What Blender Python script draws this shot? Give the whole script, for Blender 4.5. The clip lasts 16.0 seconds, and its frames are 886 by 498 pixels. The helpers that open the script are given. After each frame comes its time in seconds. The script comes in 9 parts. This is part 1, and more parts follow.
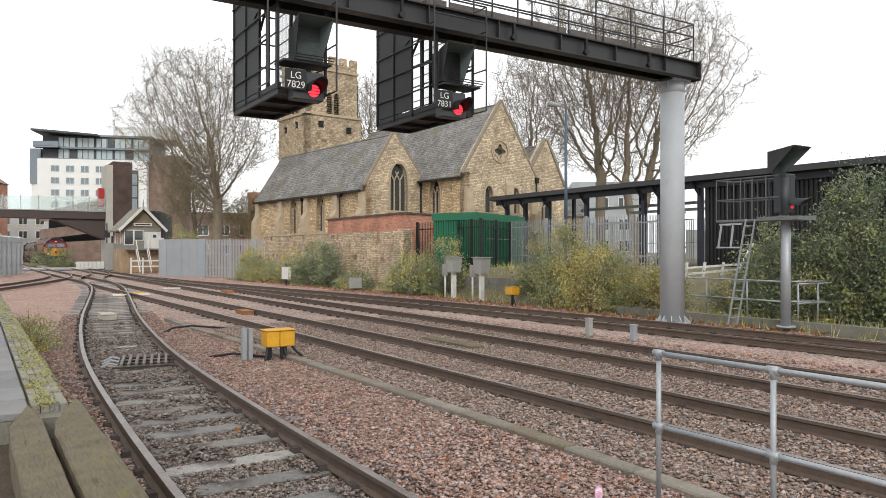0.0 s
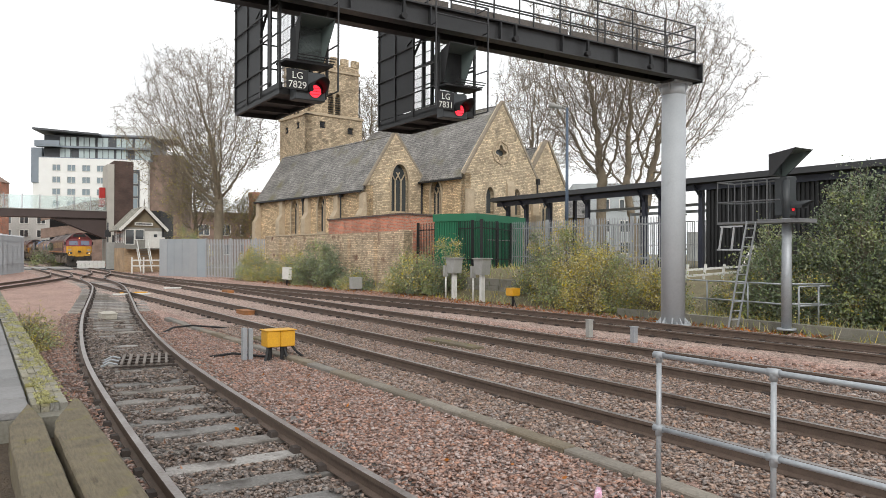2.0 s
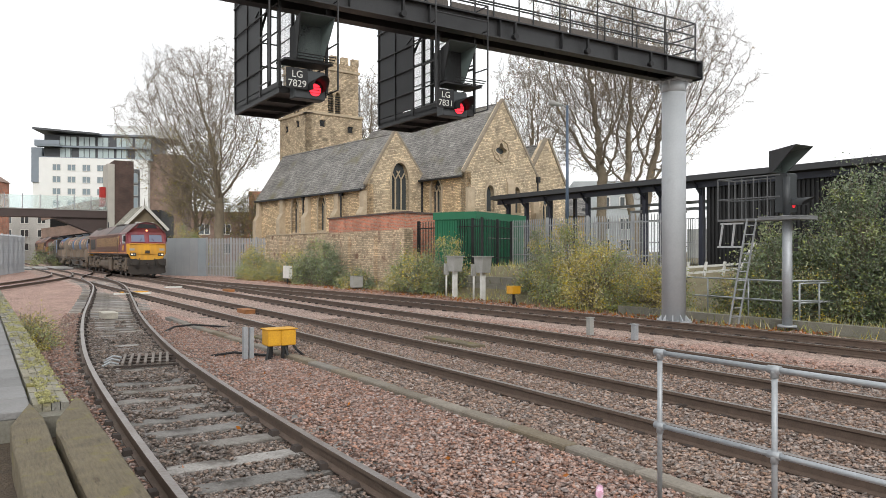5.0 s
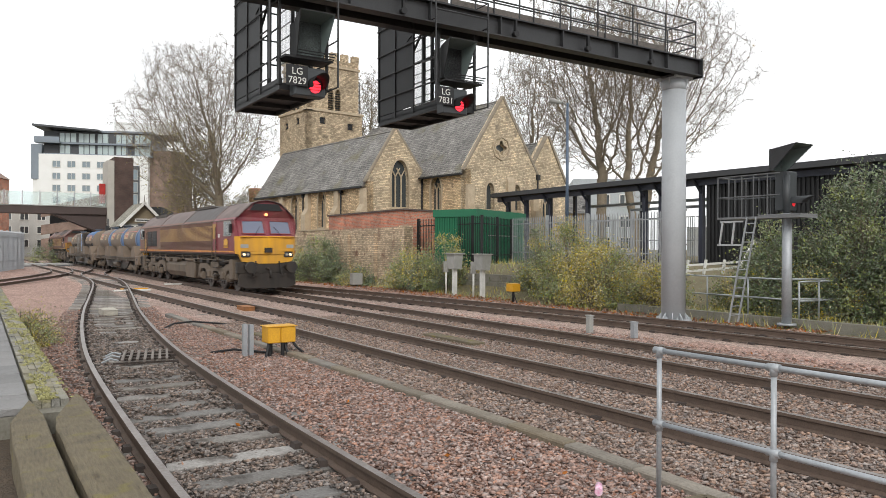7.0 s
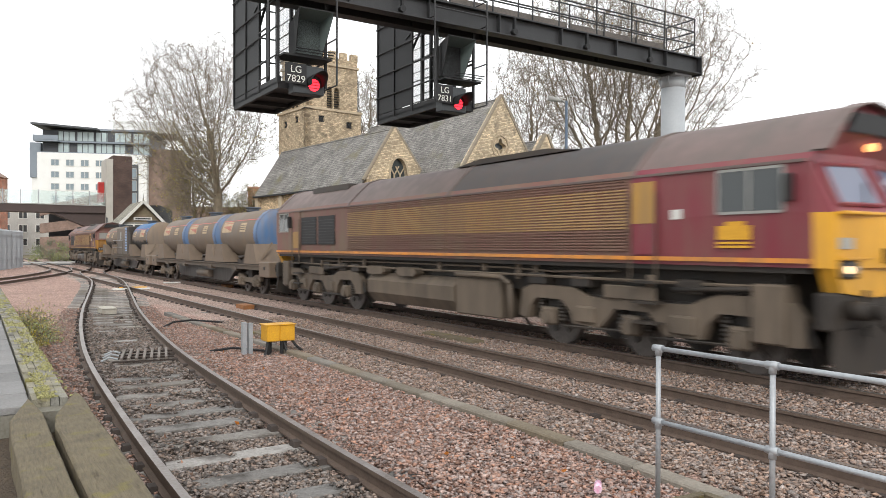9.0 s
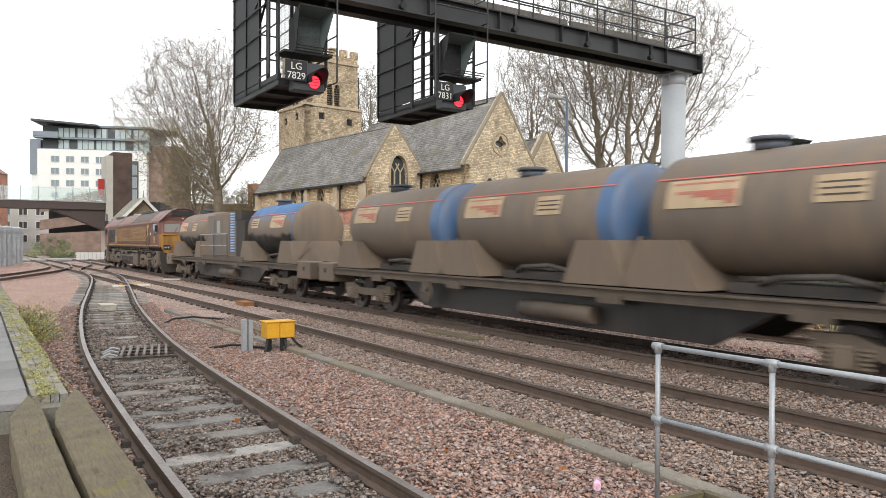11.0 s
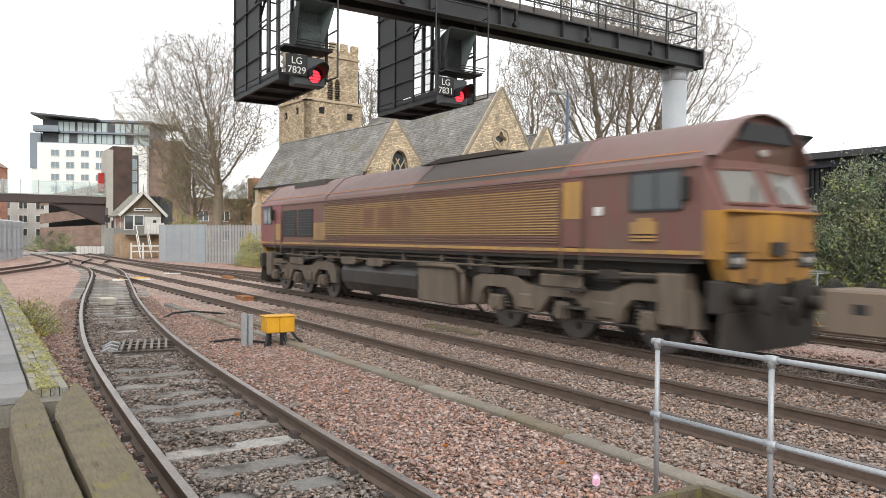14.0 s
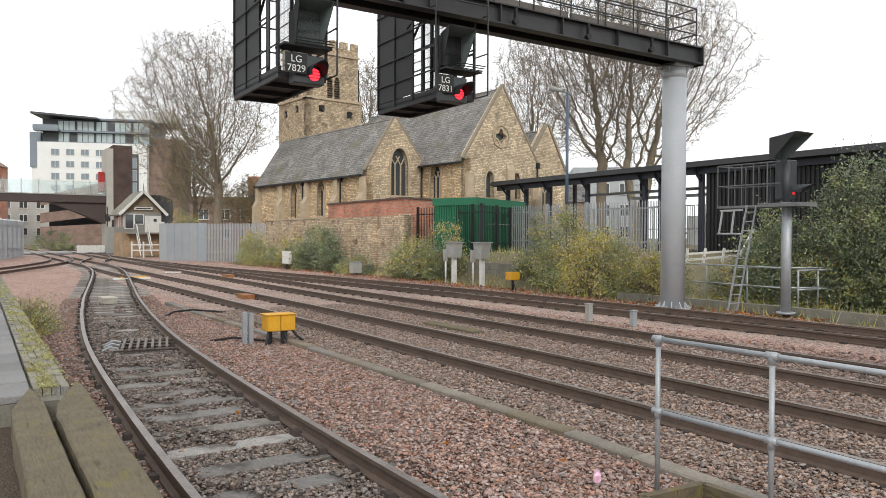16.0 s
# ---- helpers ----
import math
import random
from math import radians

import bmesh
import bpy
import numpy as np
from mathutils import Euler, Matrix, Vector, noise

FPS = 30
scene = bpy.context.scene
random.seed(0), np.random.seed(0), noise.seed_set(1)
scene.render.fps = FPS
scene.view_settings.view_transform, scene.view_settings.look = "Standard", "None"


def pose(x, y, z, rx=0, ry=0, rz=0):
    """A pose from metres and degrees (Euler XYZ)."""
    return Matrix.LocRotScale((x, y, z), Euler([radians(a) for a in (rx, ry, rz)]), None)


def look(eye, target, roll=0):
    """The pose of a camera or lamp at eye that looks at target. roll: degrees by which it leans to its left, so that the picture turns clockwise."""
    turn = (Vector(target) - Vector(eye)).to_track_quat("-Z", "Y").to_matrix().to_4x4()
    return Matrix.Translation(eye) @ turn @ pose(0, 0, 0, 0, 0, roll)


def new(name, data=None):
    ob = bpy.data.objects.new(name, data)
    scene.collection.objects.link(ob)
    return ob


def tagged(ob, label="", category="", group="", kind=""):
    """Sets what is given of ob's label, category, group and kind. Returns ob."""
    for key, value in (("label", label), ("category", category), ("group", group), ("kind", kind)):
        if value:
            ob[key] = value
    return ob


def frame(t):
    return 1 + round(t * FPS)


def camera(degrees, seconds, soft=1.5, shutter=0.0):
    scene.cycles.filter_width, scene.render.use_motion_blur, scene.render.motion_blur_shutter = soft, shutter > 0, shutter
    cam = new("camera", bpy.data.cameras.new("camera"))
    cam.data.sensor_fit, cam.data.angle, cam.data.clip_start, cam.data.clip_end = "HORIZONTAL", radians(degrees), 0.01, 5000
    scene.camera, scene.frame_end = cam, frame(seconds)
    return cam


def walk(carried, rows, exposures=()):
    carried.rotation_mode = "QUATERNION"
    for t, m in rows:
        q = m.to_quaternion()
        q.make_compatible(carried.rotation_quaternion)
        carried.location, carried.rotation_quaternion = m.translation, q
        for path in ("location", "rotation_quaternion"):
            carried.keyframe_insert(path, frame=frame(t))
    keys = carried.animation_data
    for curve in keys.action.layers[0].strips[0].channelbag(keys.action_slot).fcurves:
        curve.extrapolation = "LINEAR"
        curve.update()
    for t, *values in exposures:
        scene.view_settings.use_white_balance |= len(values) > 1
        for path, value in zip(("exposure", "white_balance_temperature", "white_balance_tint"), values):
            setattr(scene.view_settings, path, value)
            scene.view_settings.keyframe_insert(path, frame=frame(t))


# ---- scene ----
cam = camera(62.6, 16.0, soft=0.6, shutter=0.4)
EYE = (0, 0, 1.88)
walk(cam, [
    (0.0, pose(*EYE, 90.178, 0.000, 0.000)),
    (0.5, pose(*EYE, 90.207, -0.137, 0.008)),
    (1.0, pose(*EYE, 90.232, -0.244, 0.024)),
    (1.5, pose(*EYE, 90.250, -0.297, 0.041)),
    (2.0, pose(*EYE, 90.248, -0.272, 0.055)),
    (2.5, pose(*EYE, 90.247, -0.155, 0.068)),
    (3.0, pose(*EYE, 90.247, -0.034, 0.071)),
    (3.5, pose(*EYE, 90.245, -0.012, 0.077)),
    (4.0, pose(*EYE, 90.234, -0.097, 0.091)),
    (6.5, pose(*EYE, 89.918, 0.023, 0.095)),
    (7.0, pose(*EYE, 89.911, -0.183, 0.077)),
    (7.5, pose(*EYE, 89.888, -0.378, 0.046)),
    (8.0, pose(*EYE, 89.859, -0.368, 0.019)),
    (8.5, pose(*EYE, 89.811, -0.220, -0.004)),
    (9.0, pose(*EYE, 89.770, -0.116, 0.005)),
    (11.5, pose(*EYE, 89.513, -0.257, 0.008)),
    (12.0, pose(*EYE, 89.468, -0.210, 0.020)),
    (12.5, pose(*EYE, 89.418, -0.196, 0.032)),
    (13.0, pose(*EYE, 89.341, -0.242, 0.035)),
    (13.5, pose(*EYE, 89.270, -0.381, 0.020)),
    (14.0, pose(*EYE, 89.184, -0.425, 0.013)),
    (14.5, pose(*EYE, 89.105, -0.384, 0.008)),
    (15.0, pose(*EYE, 89.074, -0.277, -0.003)),
    (15.5, pose(*EYE, 89.058, -0.191, 0.013)),
    (16.0, pose(*EYE, 89.006, -0.217, 0.042)),
], exposures=[(0.0, 0.0), (7.0, 0.0), (8.0, 0.05), (9.0, 0.22), (11.5, 0.22), (12.5, 0.18), (14.0, 0.28), (15.0, 0.32), (15.6, 0.15), (16.0, 0.0)])

# ---- world and light ----
world = bpy.data.worlds.new("overcast")
scene.world = world
world.use_nodes = True
wn, wl = world.node_tree.nodes, world.node_tree.links
bg = wn["Background"]
sky = wn.new("ShaderNodeTexSky")
sky.sky_type = "NISHITA"
sky.sun_disc = False
sky.sun_elevation, sky.sun_rotation = radians(38), radians(150)
wc = wn.new("ShaderNodeTexCoord")
wm = wn.new("ShaderNodeMapping")
wm.inputs["Scale"].default_value = (1.0, 1.0, 4.0)
wl.new(wc.outputs["Generated"], wm.inputs["Vector"])
cloud = wn.new("ShaderNodeTexNoise")
cloud.inputs["Scale"].default_value, cloud.inputs["Detail"].default_value = 1.6, 6
wl.new(wm.outputs["Vector"], cloud.inputs["Vector"])
ramp = wn.new("ShaderNodeValToRGB")
ramp.color_ramp.elements[0].position, ramp.color_ramp.elements[0].color = 0.36, (0.80, 0.85, 0.90, 1)
ramp.color_ramp.elements[1].position, ramp.color_ramp.elements[1].color = 0.56, (1.0, 1.0, 1.0, 1)
wl.new(cloud.outputs["Fac"], ramp.inputs["Fac"])
dim = wn.new("ShaderNodeVectorMath")
dim.operation = "SCALE"
dim.inputs["Scale"].default_value = 0.10
wl.new(sky.outputs["Color"], dim.inputs[0])
mixs = wn.new("ShaderNodeMix")
mixs.data_type = "RGBA"
mixs.inputs["Factor"].default_value = 0.94
wl.new(dim.outputs["Vector"], mixs.inputs[6])
wl.new(ramp.outputs["Color"], mixs.inputs[7])
wl.new(mixs.outputs[2], bg.inputs["Color"])
bg.inputs["Strength"].default_value = 1.28
sun = new("sun", bpy.data.lights.new("sun", "SUN"))
sun.data.energy, sun.data.angle, sun.data.color = 1.5, radians(18), (1.0, 0.96, 0.9)
sun.matrix_world = look((10, -60, 52), (0, 20, 0))

# ---- the plan: d metres across the tracks, s metres along them ----
TURN = 32.9
AX_D = Vector((math.cos(radians(TURN)), math.sin(radians(TURN)), 0))
AX_S = Vector((-math.sin(radians(TURN)), math.cos(radians(TURN)), 0))


def P(d, s, z=0.0):
    return AX_D * d + AX_S * s + Vector((0, 0, z))


def tp(d, s, z=0.0, rz=0.0):
    v = P(d, s, z)
    return pose(v.x, v.y, v.z, 0, 0, TURN + rz)


def smooth(points):
    """A smooth line through (s, d) knots."""
    xs = np.array([p[0] for p in points], float)
    ys = np.array([p[1] for p in points], float)
    m = np.gradient(ys, xs)

    def f(s):
        s = float(s)
        if s <= xs[0]:
            return ys[0] + m[0] * (s - xs[0])
        if s >= xs[-1]:
            return ys[-1] + m[-1] * (s - xs[-1])
        i = int(np.searchsorted(xs, s)) - 1
        h = xs[i + 1] - xs[i]
        t = (s - xs[i]) / h
        return ((2 * t ** 3 - 3 * t ** 2 + 1) * ys[i] + (t ** 3 - 2 * t ** 2 + t) * h * m[i]
                + (3 * t ** 2 - 2 * t ** 3) * ys[i + 1] + (t ** 3 - t ** 2) * h * m[i + 1])
    return f


LINE_A = smooth([(-60, 6.9), (0, 7.1), (15, 7.08), (40, 6.75), (70, 6.35), (160, 5.2)])
LINE_B = smooth([(-60, 10.6), (0, 10.51), (60, 10.24), (160, 9.8)])
LINE_C = smooth([(-60, 15.4), (0, 15.2), (10, 14.95), (20, 14.35), (30, 13.35), (40, 12.1), (50, 10.95), (60, 10.35), (68, 10.2)])
LINE_D = smooth([(-30, 2.3), (0, 2.08), (8, 2.14), (14, 2.42), (18, 2.8), (23, 3.4), (30, 4.4), (37, 5.4), (43, 6.15), (50, 6.6), (56, 6.55)])


# ---- mesh helpers ----
def part(name, bm, material, parent=None, label=""):
    """Links a bmesh as one mesh object, under a thing or part."""
    me = bpy.data.meshes.new(name)
    bm.normal_update()
    bm.to_mesh(me)
    bm.free()
    for m in (material if isinstance(material, (list, tuple)) else [material]):
        me.materials.append(m)
    ob = new(name, me)
    if parent is not None:
        ob.parent = parent
    if label:
        tagged(ob, label)
    return ob


def empty(name, m, label, category, group="", kind=""):
    ob = new(name)
    ob.matrix_world = m
    ob.empty_display_size = 0.2
    return tagged(ob, label, category, group, kind)


def share(name, mesh_ob, parent, m):
    """Another object on the same mesh, at a pose in its parent's space."""
    ob = new(name, mesh_ob.data)
    ob.parent = parent
    ob.matrix_basis = m
    return ob


def box(bm, x0, x1, y0, y1, z0, z1, mi=0, bevel=0.0):
    vs = [bm.verts.new((x, y, z)) for z in (z0, z1) for y in (y0, y1) for x in (x0, x1)]
    fs = []
    for q in ((0, 2, 3, 1), (4, 5, 7, 6), (0, 1, 5, 4), (2, 6, 7, 3), (0, 4, 6, 2), (1, 3, 7, 5)):
        f = bm.faces.new([vs[i] for i in q])
        f.material_index = mi
        fs.append(f)
    if bevel:
        es = list({e for f in fs for e in f.edges})
        r = bmesh.ops.bevel(bm, geom=es, offset=bevel, segments=1, affect="EDGES")
        for f in r["faces"]:
            f.material_index = mi
    return fs


def rod(bm, a, b, r0, r1=None, seg=8, mi=0, caps=True):
    a, b = Vector(a), Vector(b)
    r1 = r0 if r1 is None else r1
    axis = (b - a).normalized()
    side = axis.orthogonal().normalized()
    up = axis.cross(side)
    rings = []
    for c, r in ((a, r0), (b, r1)):
        rings.append([bm.verts.new(c + (side * math.cos(2 * math.pi * i / seg) + up * math.sin(2 * math.pi * i / seg)) * r) for i in range(seg)])
    for i in range(seg):
        j = (i + 1) % seg
        f = bm.faces.new((rings[0][i], rings[0][j], rings[1][j], rings[1][i]))
        f.material_index = mi
        f.smooth = seg > 6
    if caps:
        bm.faces.new(rings[0][::-1]).material_index = mi
        bm.faces.new(rings[1]).material_index = mi


def pipe(bm, pts, r, seg=8, mi=0):
    for a, b in zip(pts, pts[1:]):
        rod(bm, a, b, r, r, seg, mi)


def beam(bm, a, b, w, h, mi=0):
    """A square bar from a to b."""
    a, b = Vector(a), Vector(b)
    axis = (b - a).normalized()
    up = Vector((0, 0, 1)) if abs(axis.z) < 0.95 else Vector((0, 1, 0))
    side = axis.cross(up).normalized()
    up = side.cross(axis)
    vs = [bm.verts.new(c + side * sx * w / 2 + up * sz * h / 2) for c in (a, b) for sz in (-1, 1) for sx in (-1, 1)]
    for q in ((0, 2, 3, 1), (4, 5, 7, 6), (0, 1, 5, 4), (2, 6, 7, 3), (0, 4, 6, 2), (1, 3, 7, 5)):
        bm.faces.new([vs[i] for i in q]).material_index = mi


def poly_prism(bm, pts, axis, lo, hi, mi=0, smooth=False):
    """An outline of 2D points, extruded along x, y or z from lo to hi."""
    def v(p, h):
        return {"x": (h, p[0], p[1]), "y": (p[0], h, p[1]), "z": (p[0], p[1], h)}[axis]
    a = [bm.verts.new(v(p, lo)) for p in pts]
    b = [bm.verts.new(v(p, hi)) for p in pts]
    fs = [bm.faces.new(a), bm.faces.new(b[::-1])]
    for i in range(len(pts)):
        j = (i + 1) % len(pts)
        f = bm.faces.new((a[j], a[i], b[i], b[j]))
        f.smooth = smooth
        fs.append(f)
    for f in fs:
        f.material_index = mi
    return fs


def fix(bm):
    bmesh.ops.recalc_face_normals(bm, faces=bm.faces[:])
    return bm


def quick_mesh(name, verts, faces, material, parent=None, smooth=False):
    """A mesh from arrays of equal-sided faces."""
    me = bpy.data.meshes.new(name)
    verts, faces = np.asarray(verts, np.float32), np.asarray(faces, np.int32)
    k = faces.shape[1]
    me.vertices.add(len(verts))
    me.vertices.foreach_set("co", verts.ravel())
    me.loops.add(faces.size)
    me.loops.foreach_set("vertex_index", faces.ravel())
    me.polygons.add(len(faces))
    me.polygons.foreach_set("loop_start", np.arange(0, faces.size, k, dtype=np.int32))
    me.polygons.foreach_set("loop_total", np.full(len(faces), k, np.int32))
    me.update(calc_edges=True)
    me.validate()
    for m in (material if isinstance(material, (list, tuple)) else [material]):
        me.materials.append(m)
    if smooth:
        me.polygons.foreach_set("use_smooth", np.ones(len(faces), bool))
    ob = new(name, me)
    if parent is not None:
        ob.parent = parent
    return ob


# ---- materials ----
def mat(name, colour, rough=0.7, metal=0.0, second=None, scale=6.0, fine=60.0, bump=0.15, amount=0.5, island=0.0, objvar=0.0, spec=0.5, stain=None, coords="Object"):
    """Two-scale noise between two colours, fine relief, and an optional stain colour."""
    m = bpy.data.materials.new(name)
    m.use_nodes = True
    nt = m.node_tree
    n, l = nt.nodes, nt.links
    b = n["Principled BSDF"]
    tc = n.new("ShaderNodeTexCoord")
    big = n.new("ShaderNodeTexNoise")
    big.inputs["Scale"].default_value, big.inputs["Detail"].default_value = scale, 5
    sm = n.new("ShaderNodeTexNoise")
    sm.inputs["Scale"].default_value, sm.inputs["Detail"].default_value = fine, 4
    for t in (big, sm):
        l.new(tc.outputs[coords], t.inputs["Vector"])
    second = second or tuple(c * 0.6 for c in colour)
    r = n.new("ShaderNodeValToRGB")
    r.color_ramp.elements[0].position, r.color_ramp.elements[1].position = 0.5 - 0.22, 0.5 + 0.22
    r.color_ramp.elements[0].color, r.color_ramp.elements[1].color = (*second, 1), (*colour, 1)
    mixf = n.new("ShaderNodeMath")
    mixf.operation = "MULTIPLY_ADD"
    l.new(sm.outputs["Fac"], mixf.inputs[0])
    mixf.inputs[1].default_value = amount
    half = n.new("ShaderNodeMath")
    half.operation = "MULTIPLY"
    l.new(big.outputs["Fac"], half.inputs[0])
    half.inputs[1].default_value = 1 - amount
    l.new(half.outputs[0], mixf.inputs[2])
    l.new(mixf.outputs[0], r.inputs["Fac"])
    col = r.outputs["Color"]
    if stain:
        st = n.new("ShaderNodeTexNoise")
        st.inputs["Scale"].default_value, st.inputs["Detail"].default_value = stain[1], 8
        l.new(tc.outputs[coords], st.inputs["Vector"])
        sr = n.new("ShaderNodeValToRGB")
        sr.color_ramp.elements[0].position, sr.color_ramp.elements[1].position = stain[2], stain[2] + 0.12
        l.new(st.outputs["Fac"], sr.inputs["Fac"])
        mx = n.new("ShaderNodeMix")
        mx.data_type = "RGBA"
        l.new(sr.outputs["Color"], mx.inputs["Factor"])
        l.new(col, mx.inputs[6])
        mx.inputs[7].default_value = (*stain[0], 1)
        col = mx.outputs[2]
    if island or objvar:
        if island:
            src = n.new("ShaderNodeNewGeometry").outputs["Random Per Island"]
        else:
            src = n.new("ShaderNodeObjectInfo").outputs["Random"]
        k = island or objvar
        mr = n.new("ShaderNodeMapRange")
        mr.inputs["To Min"].default_value, mr.inputs["To Max"].default_value = 1 - k, 1 + k
        l.new(src, mr.inputs["Value"])
        hs = n.new("ShaderNodeHueSaturation")
        l.new(mr.outputs["Result"], hs.inputs["Value"])
        mr2 = n.new("ShaderNodeMapRange")
        mr2.inputs["To Min"].default_value, mr2.inputs["To Max"].default_value = 1.35, 0.5
        wn_ = n.new("ShaderNodeTexWhiteNoise")
        wn_.noise_dimensions = "1D"
        l.new(src, wn_.inputs["W"])
        l.new(wn_.outputs["Value"], mr2.inputs["Value"])
        l.new(mr2.outputs["Result"], hs.inputs["Saturation"])
        l.new(col, hs.inputs["Color"])
        col = hs.outputs["Color"]
    l.new(col, b.inputs["Base Color"])
    b.inputs["Roughness"].default_value, b.inputs["Metallic"].default_value = rough, metal
    b.inputs["Specular IOR Level"].default_value = spec
    if bump:
        bp = n.new("ShaderNodeBump")
        bp.inputs["Strength"].default_value, bp.inputs["Distance"].default_value = bump, 0.03
        l.new(sm.outputs["Fac"], bp.inputs["Height"])
        l.new(bp.outputs["Normal"], b.inputs["Normal"])
    return m


def glow(name, colour, strength):
    m = bpy.data.materials.new(name)
    m.use_nodes = True
    b = m.node_tree.nodes["Principled BSDF"]
    b.inputs["Base Color"].default_value = (*colour, 1)
    b.inputs["Emission Color"].default_value = (*colour, 1)
    b.inputs["Emission Strength"].default_value = strength
    return m


def glassy(name, colour, rough=0.05):
    m = bpy.data.materials.new(name)
    m.use_nodes = True
    b = m.node_tree.nodes["Principled BSDF"]
    b.inputs["Base Color"].default_value = (*colour, 1)
    b.inputs["Roughness"].default_value = rough
    b.inputs["Specular IOR Level"].default_value = 0.8
    return m


def ballast(name, dark, light, cells=30.0):
    """Closely packed broken stones: a colour and a height for each cell."""
    m = bpy.data.materials.new(name)
    m.use_nodes = True
    n, l = m.node_tree.nodes, m.node_tree.links
    b = n["Principled BSDF"]
    tc = n.new("ShaderNodeTexCoord")
    vo = n.new("ShaderNodeTexVoronoi")
    vo.inputs["Scale"].default_value = cells
    l.new(tc.outputs["Object"], vo.inputs["Vector"])
    big = n.new("ShaderNodeTexNoise")
    big.inputs["Scale"].default_value, big.inputs["Detail"].default_value = 0.9, 6
    l.new(tc.outputs["Object"], big.inputs["Vector"])
    sp = n.new("ShaderNodeSeparateColor")
    l.new(vo.outputs["Color"], sp.inputs[0])
    su = n.new("ShaderNodeMath")
    su.operation = "MULTIPLY_ADD"
    l.new(big.outputs["Fac"], su.inputs[0])
    su.inputs[1].default_value = 0.5
    sc = n.new("ShaderNodeMath")
    sc.operation = "MULTIPLY"
    l.new(sp.outputs[0], sc.inputs[0])
    sc.inputs[1].default_value = 0.75
    l.new(sc.outputs[0], su.inputs[2])
    r = n.new("ShaderNodeValToRGB")
    r.color_ramp.elements[0].position, r.color_ramp.elements[1].position = 0.2, 1.0
    r.color_ramp.elements[0].color, r.color_ramp.elements[1].color = (*dark, 1), (*light, 1)
    l.new(su.outputs[0], r.inputs["Fac"])
    l.new(r.outputs["Color"], b.inputs["Base Color"])
    b.inputs["Roughness"].default_value = 0.9
    bp = n.new("ShaderNodeBump")
    bp.invert = True
    bp.inputs["Strength"].default_value, bp.inputs["Distance"].default_value = 1.0, 0.06
    l.new(vo.outputs["Distance"], bp.inputs["Height"])
    l.new(bp.outputs["Normal"], b.inputs["Normal"])
    return m


BALLAST_PINK = ballast("ballast_pink", (0.19, 0.122, 0.10), (0.72, 0.48, 0.395))
BALLAST_GREY = ballast("ballast_grey", (0.19, 0.135, 0.112), (0.72, 0.53, 0.445))
STONE_PINK = mat("stone_pink", (0.44, 0.29, 0.235), 0.85, second=(0.25, 0.165, 0.135), scale=5, fine=50, bump=0.4, island=0.45)
STONE_DARK = mat("stone_dark", (0.30, 0.24, 0.205), 0.85, second=(0.12, 0.096, 0.082), scale=5, fine=50, bump=0.4, island=0.6)
STONE_GREY = mat("stone_grey", (0.39, 0.285, 0.23), 0.85, second=(0.20, 0.15, 0.125), scale=5, fine=50, bump=0.4, island=0.5)
EARTH = mat("earth", (0.22, 0.19, 0.11), 0.95, second=(0.10, 0.085, 0.05), scale=1.5, fine=18, bump=0.8)
RAIL_SIDE = mat("rail_side", (0.14, 0.098, 0.074), 0.75, second=(0.07, 0.049, 0.038), scale=8, fine=60)
RAIL_TOP = mat("rail_top", (0.40, 0.375, 0.36), 0.38, 0.8, second=(0.18, 0.145, 0.125), scale=2, fine=30, bump=0.05)
SLEEPER = mat("sleeper", (0.34, 0.32, 0.295), 0.85, second=(0.13, 0.115, 0.10), scale=3, fine=30, bump=0.6, objvar=0.35, stain=((0.10, 0.085, 0.072), 2.2, 0.55))
CHAIR = mat("chair_iron", (0.06, 0.045, 0.038), 0.8, scale=10, fine=60)
CONCRETE = mat("concrete", (0.27, 0.255, 0.22), 0.9, second=(0.12, 0.115, 0.085), scale=2, fine=30, bump=0.35, stain=((0.10, 0.11, 0.05), 5, 0.58))
SLAB = mat("slab", (0.25, 0.245, 0.24), 0.85, second=(0.16, 0.157, 0.155), scale=2, fine=40, bump=0.3, objvar=0.15)
MOSS = mat("moss", (0.50, 0.48, 0.21), 0.95, second=(0.33, 0.31, 0.15), scale=9, fine=50, bump=1.0)
STEEL_DARK = mat("steel_dark", (0.035, 0.036, 0.038), 0.5, second=(0.02, 0.02, 0.022), scale=4, fine=30, bump=0.08)
STEEL_BLACK = mat("steel_black", (0.014, 0.014, 0.015), 0.6, second=(0.008, 0.008, 0.009), scale=4, fine=30, bump=0.1)
GALV = mat("galvanised", (0.42, 0.44, 0.46), 0.5, 0.35, second=(0.30, 0.32, 0.34), scale=5, fine=40, bump=0.08)
COLUMN = mat("column_grey", (0.44, 0.46, 0.48), 0.6, 0.0, second=(0.35, 0.37, 0.39), scale=1.6, fine=25, bump=0.05, stain=((0.30, 0.31, 0.32), 1.2, 0.64))
TIMBER_OLD = mat("timber_old", (0.185, 0.150, 0.092), 0.85, second=(0.075, 0.062, 0.040), scale=4, fine=30, bump=0.5, stain=((0.16, 0.135, 0.04), 5, 0.57))


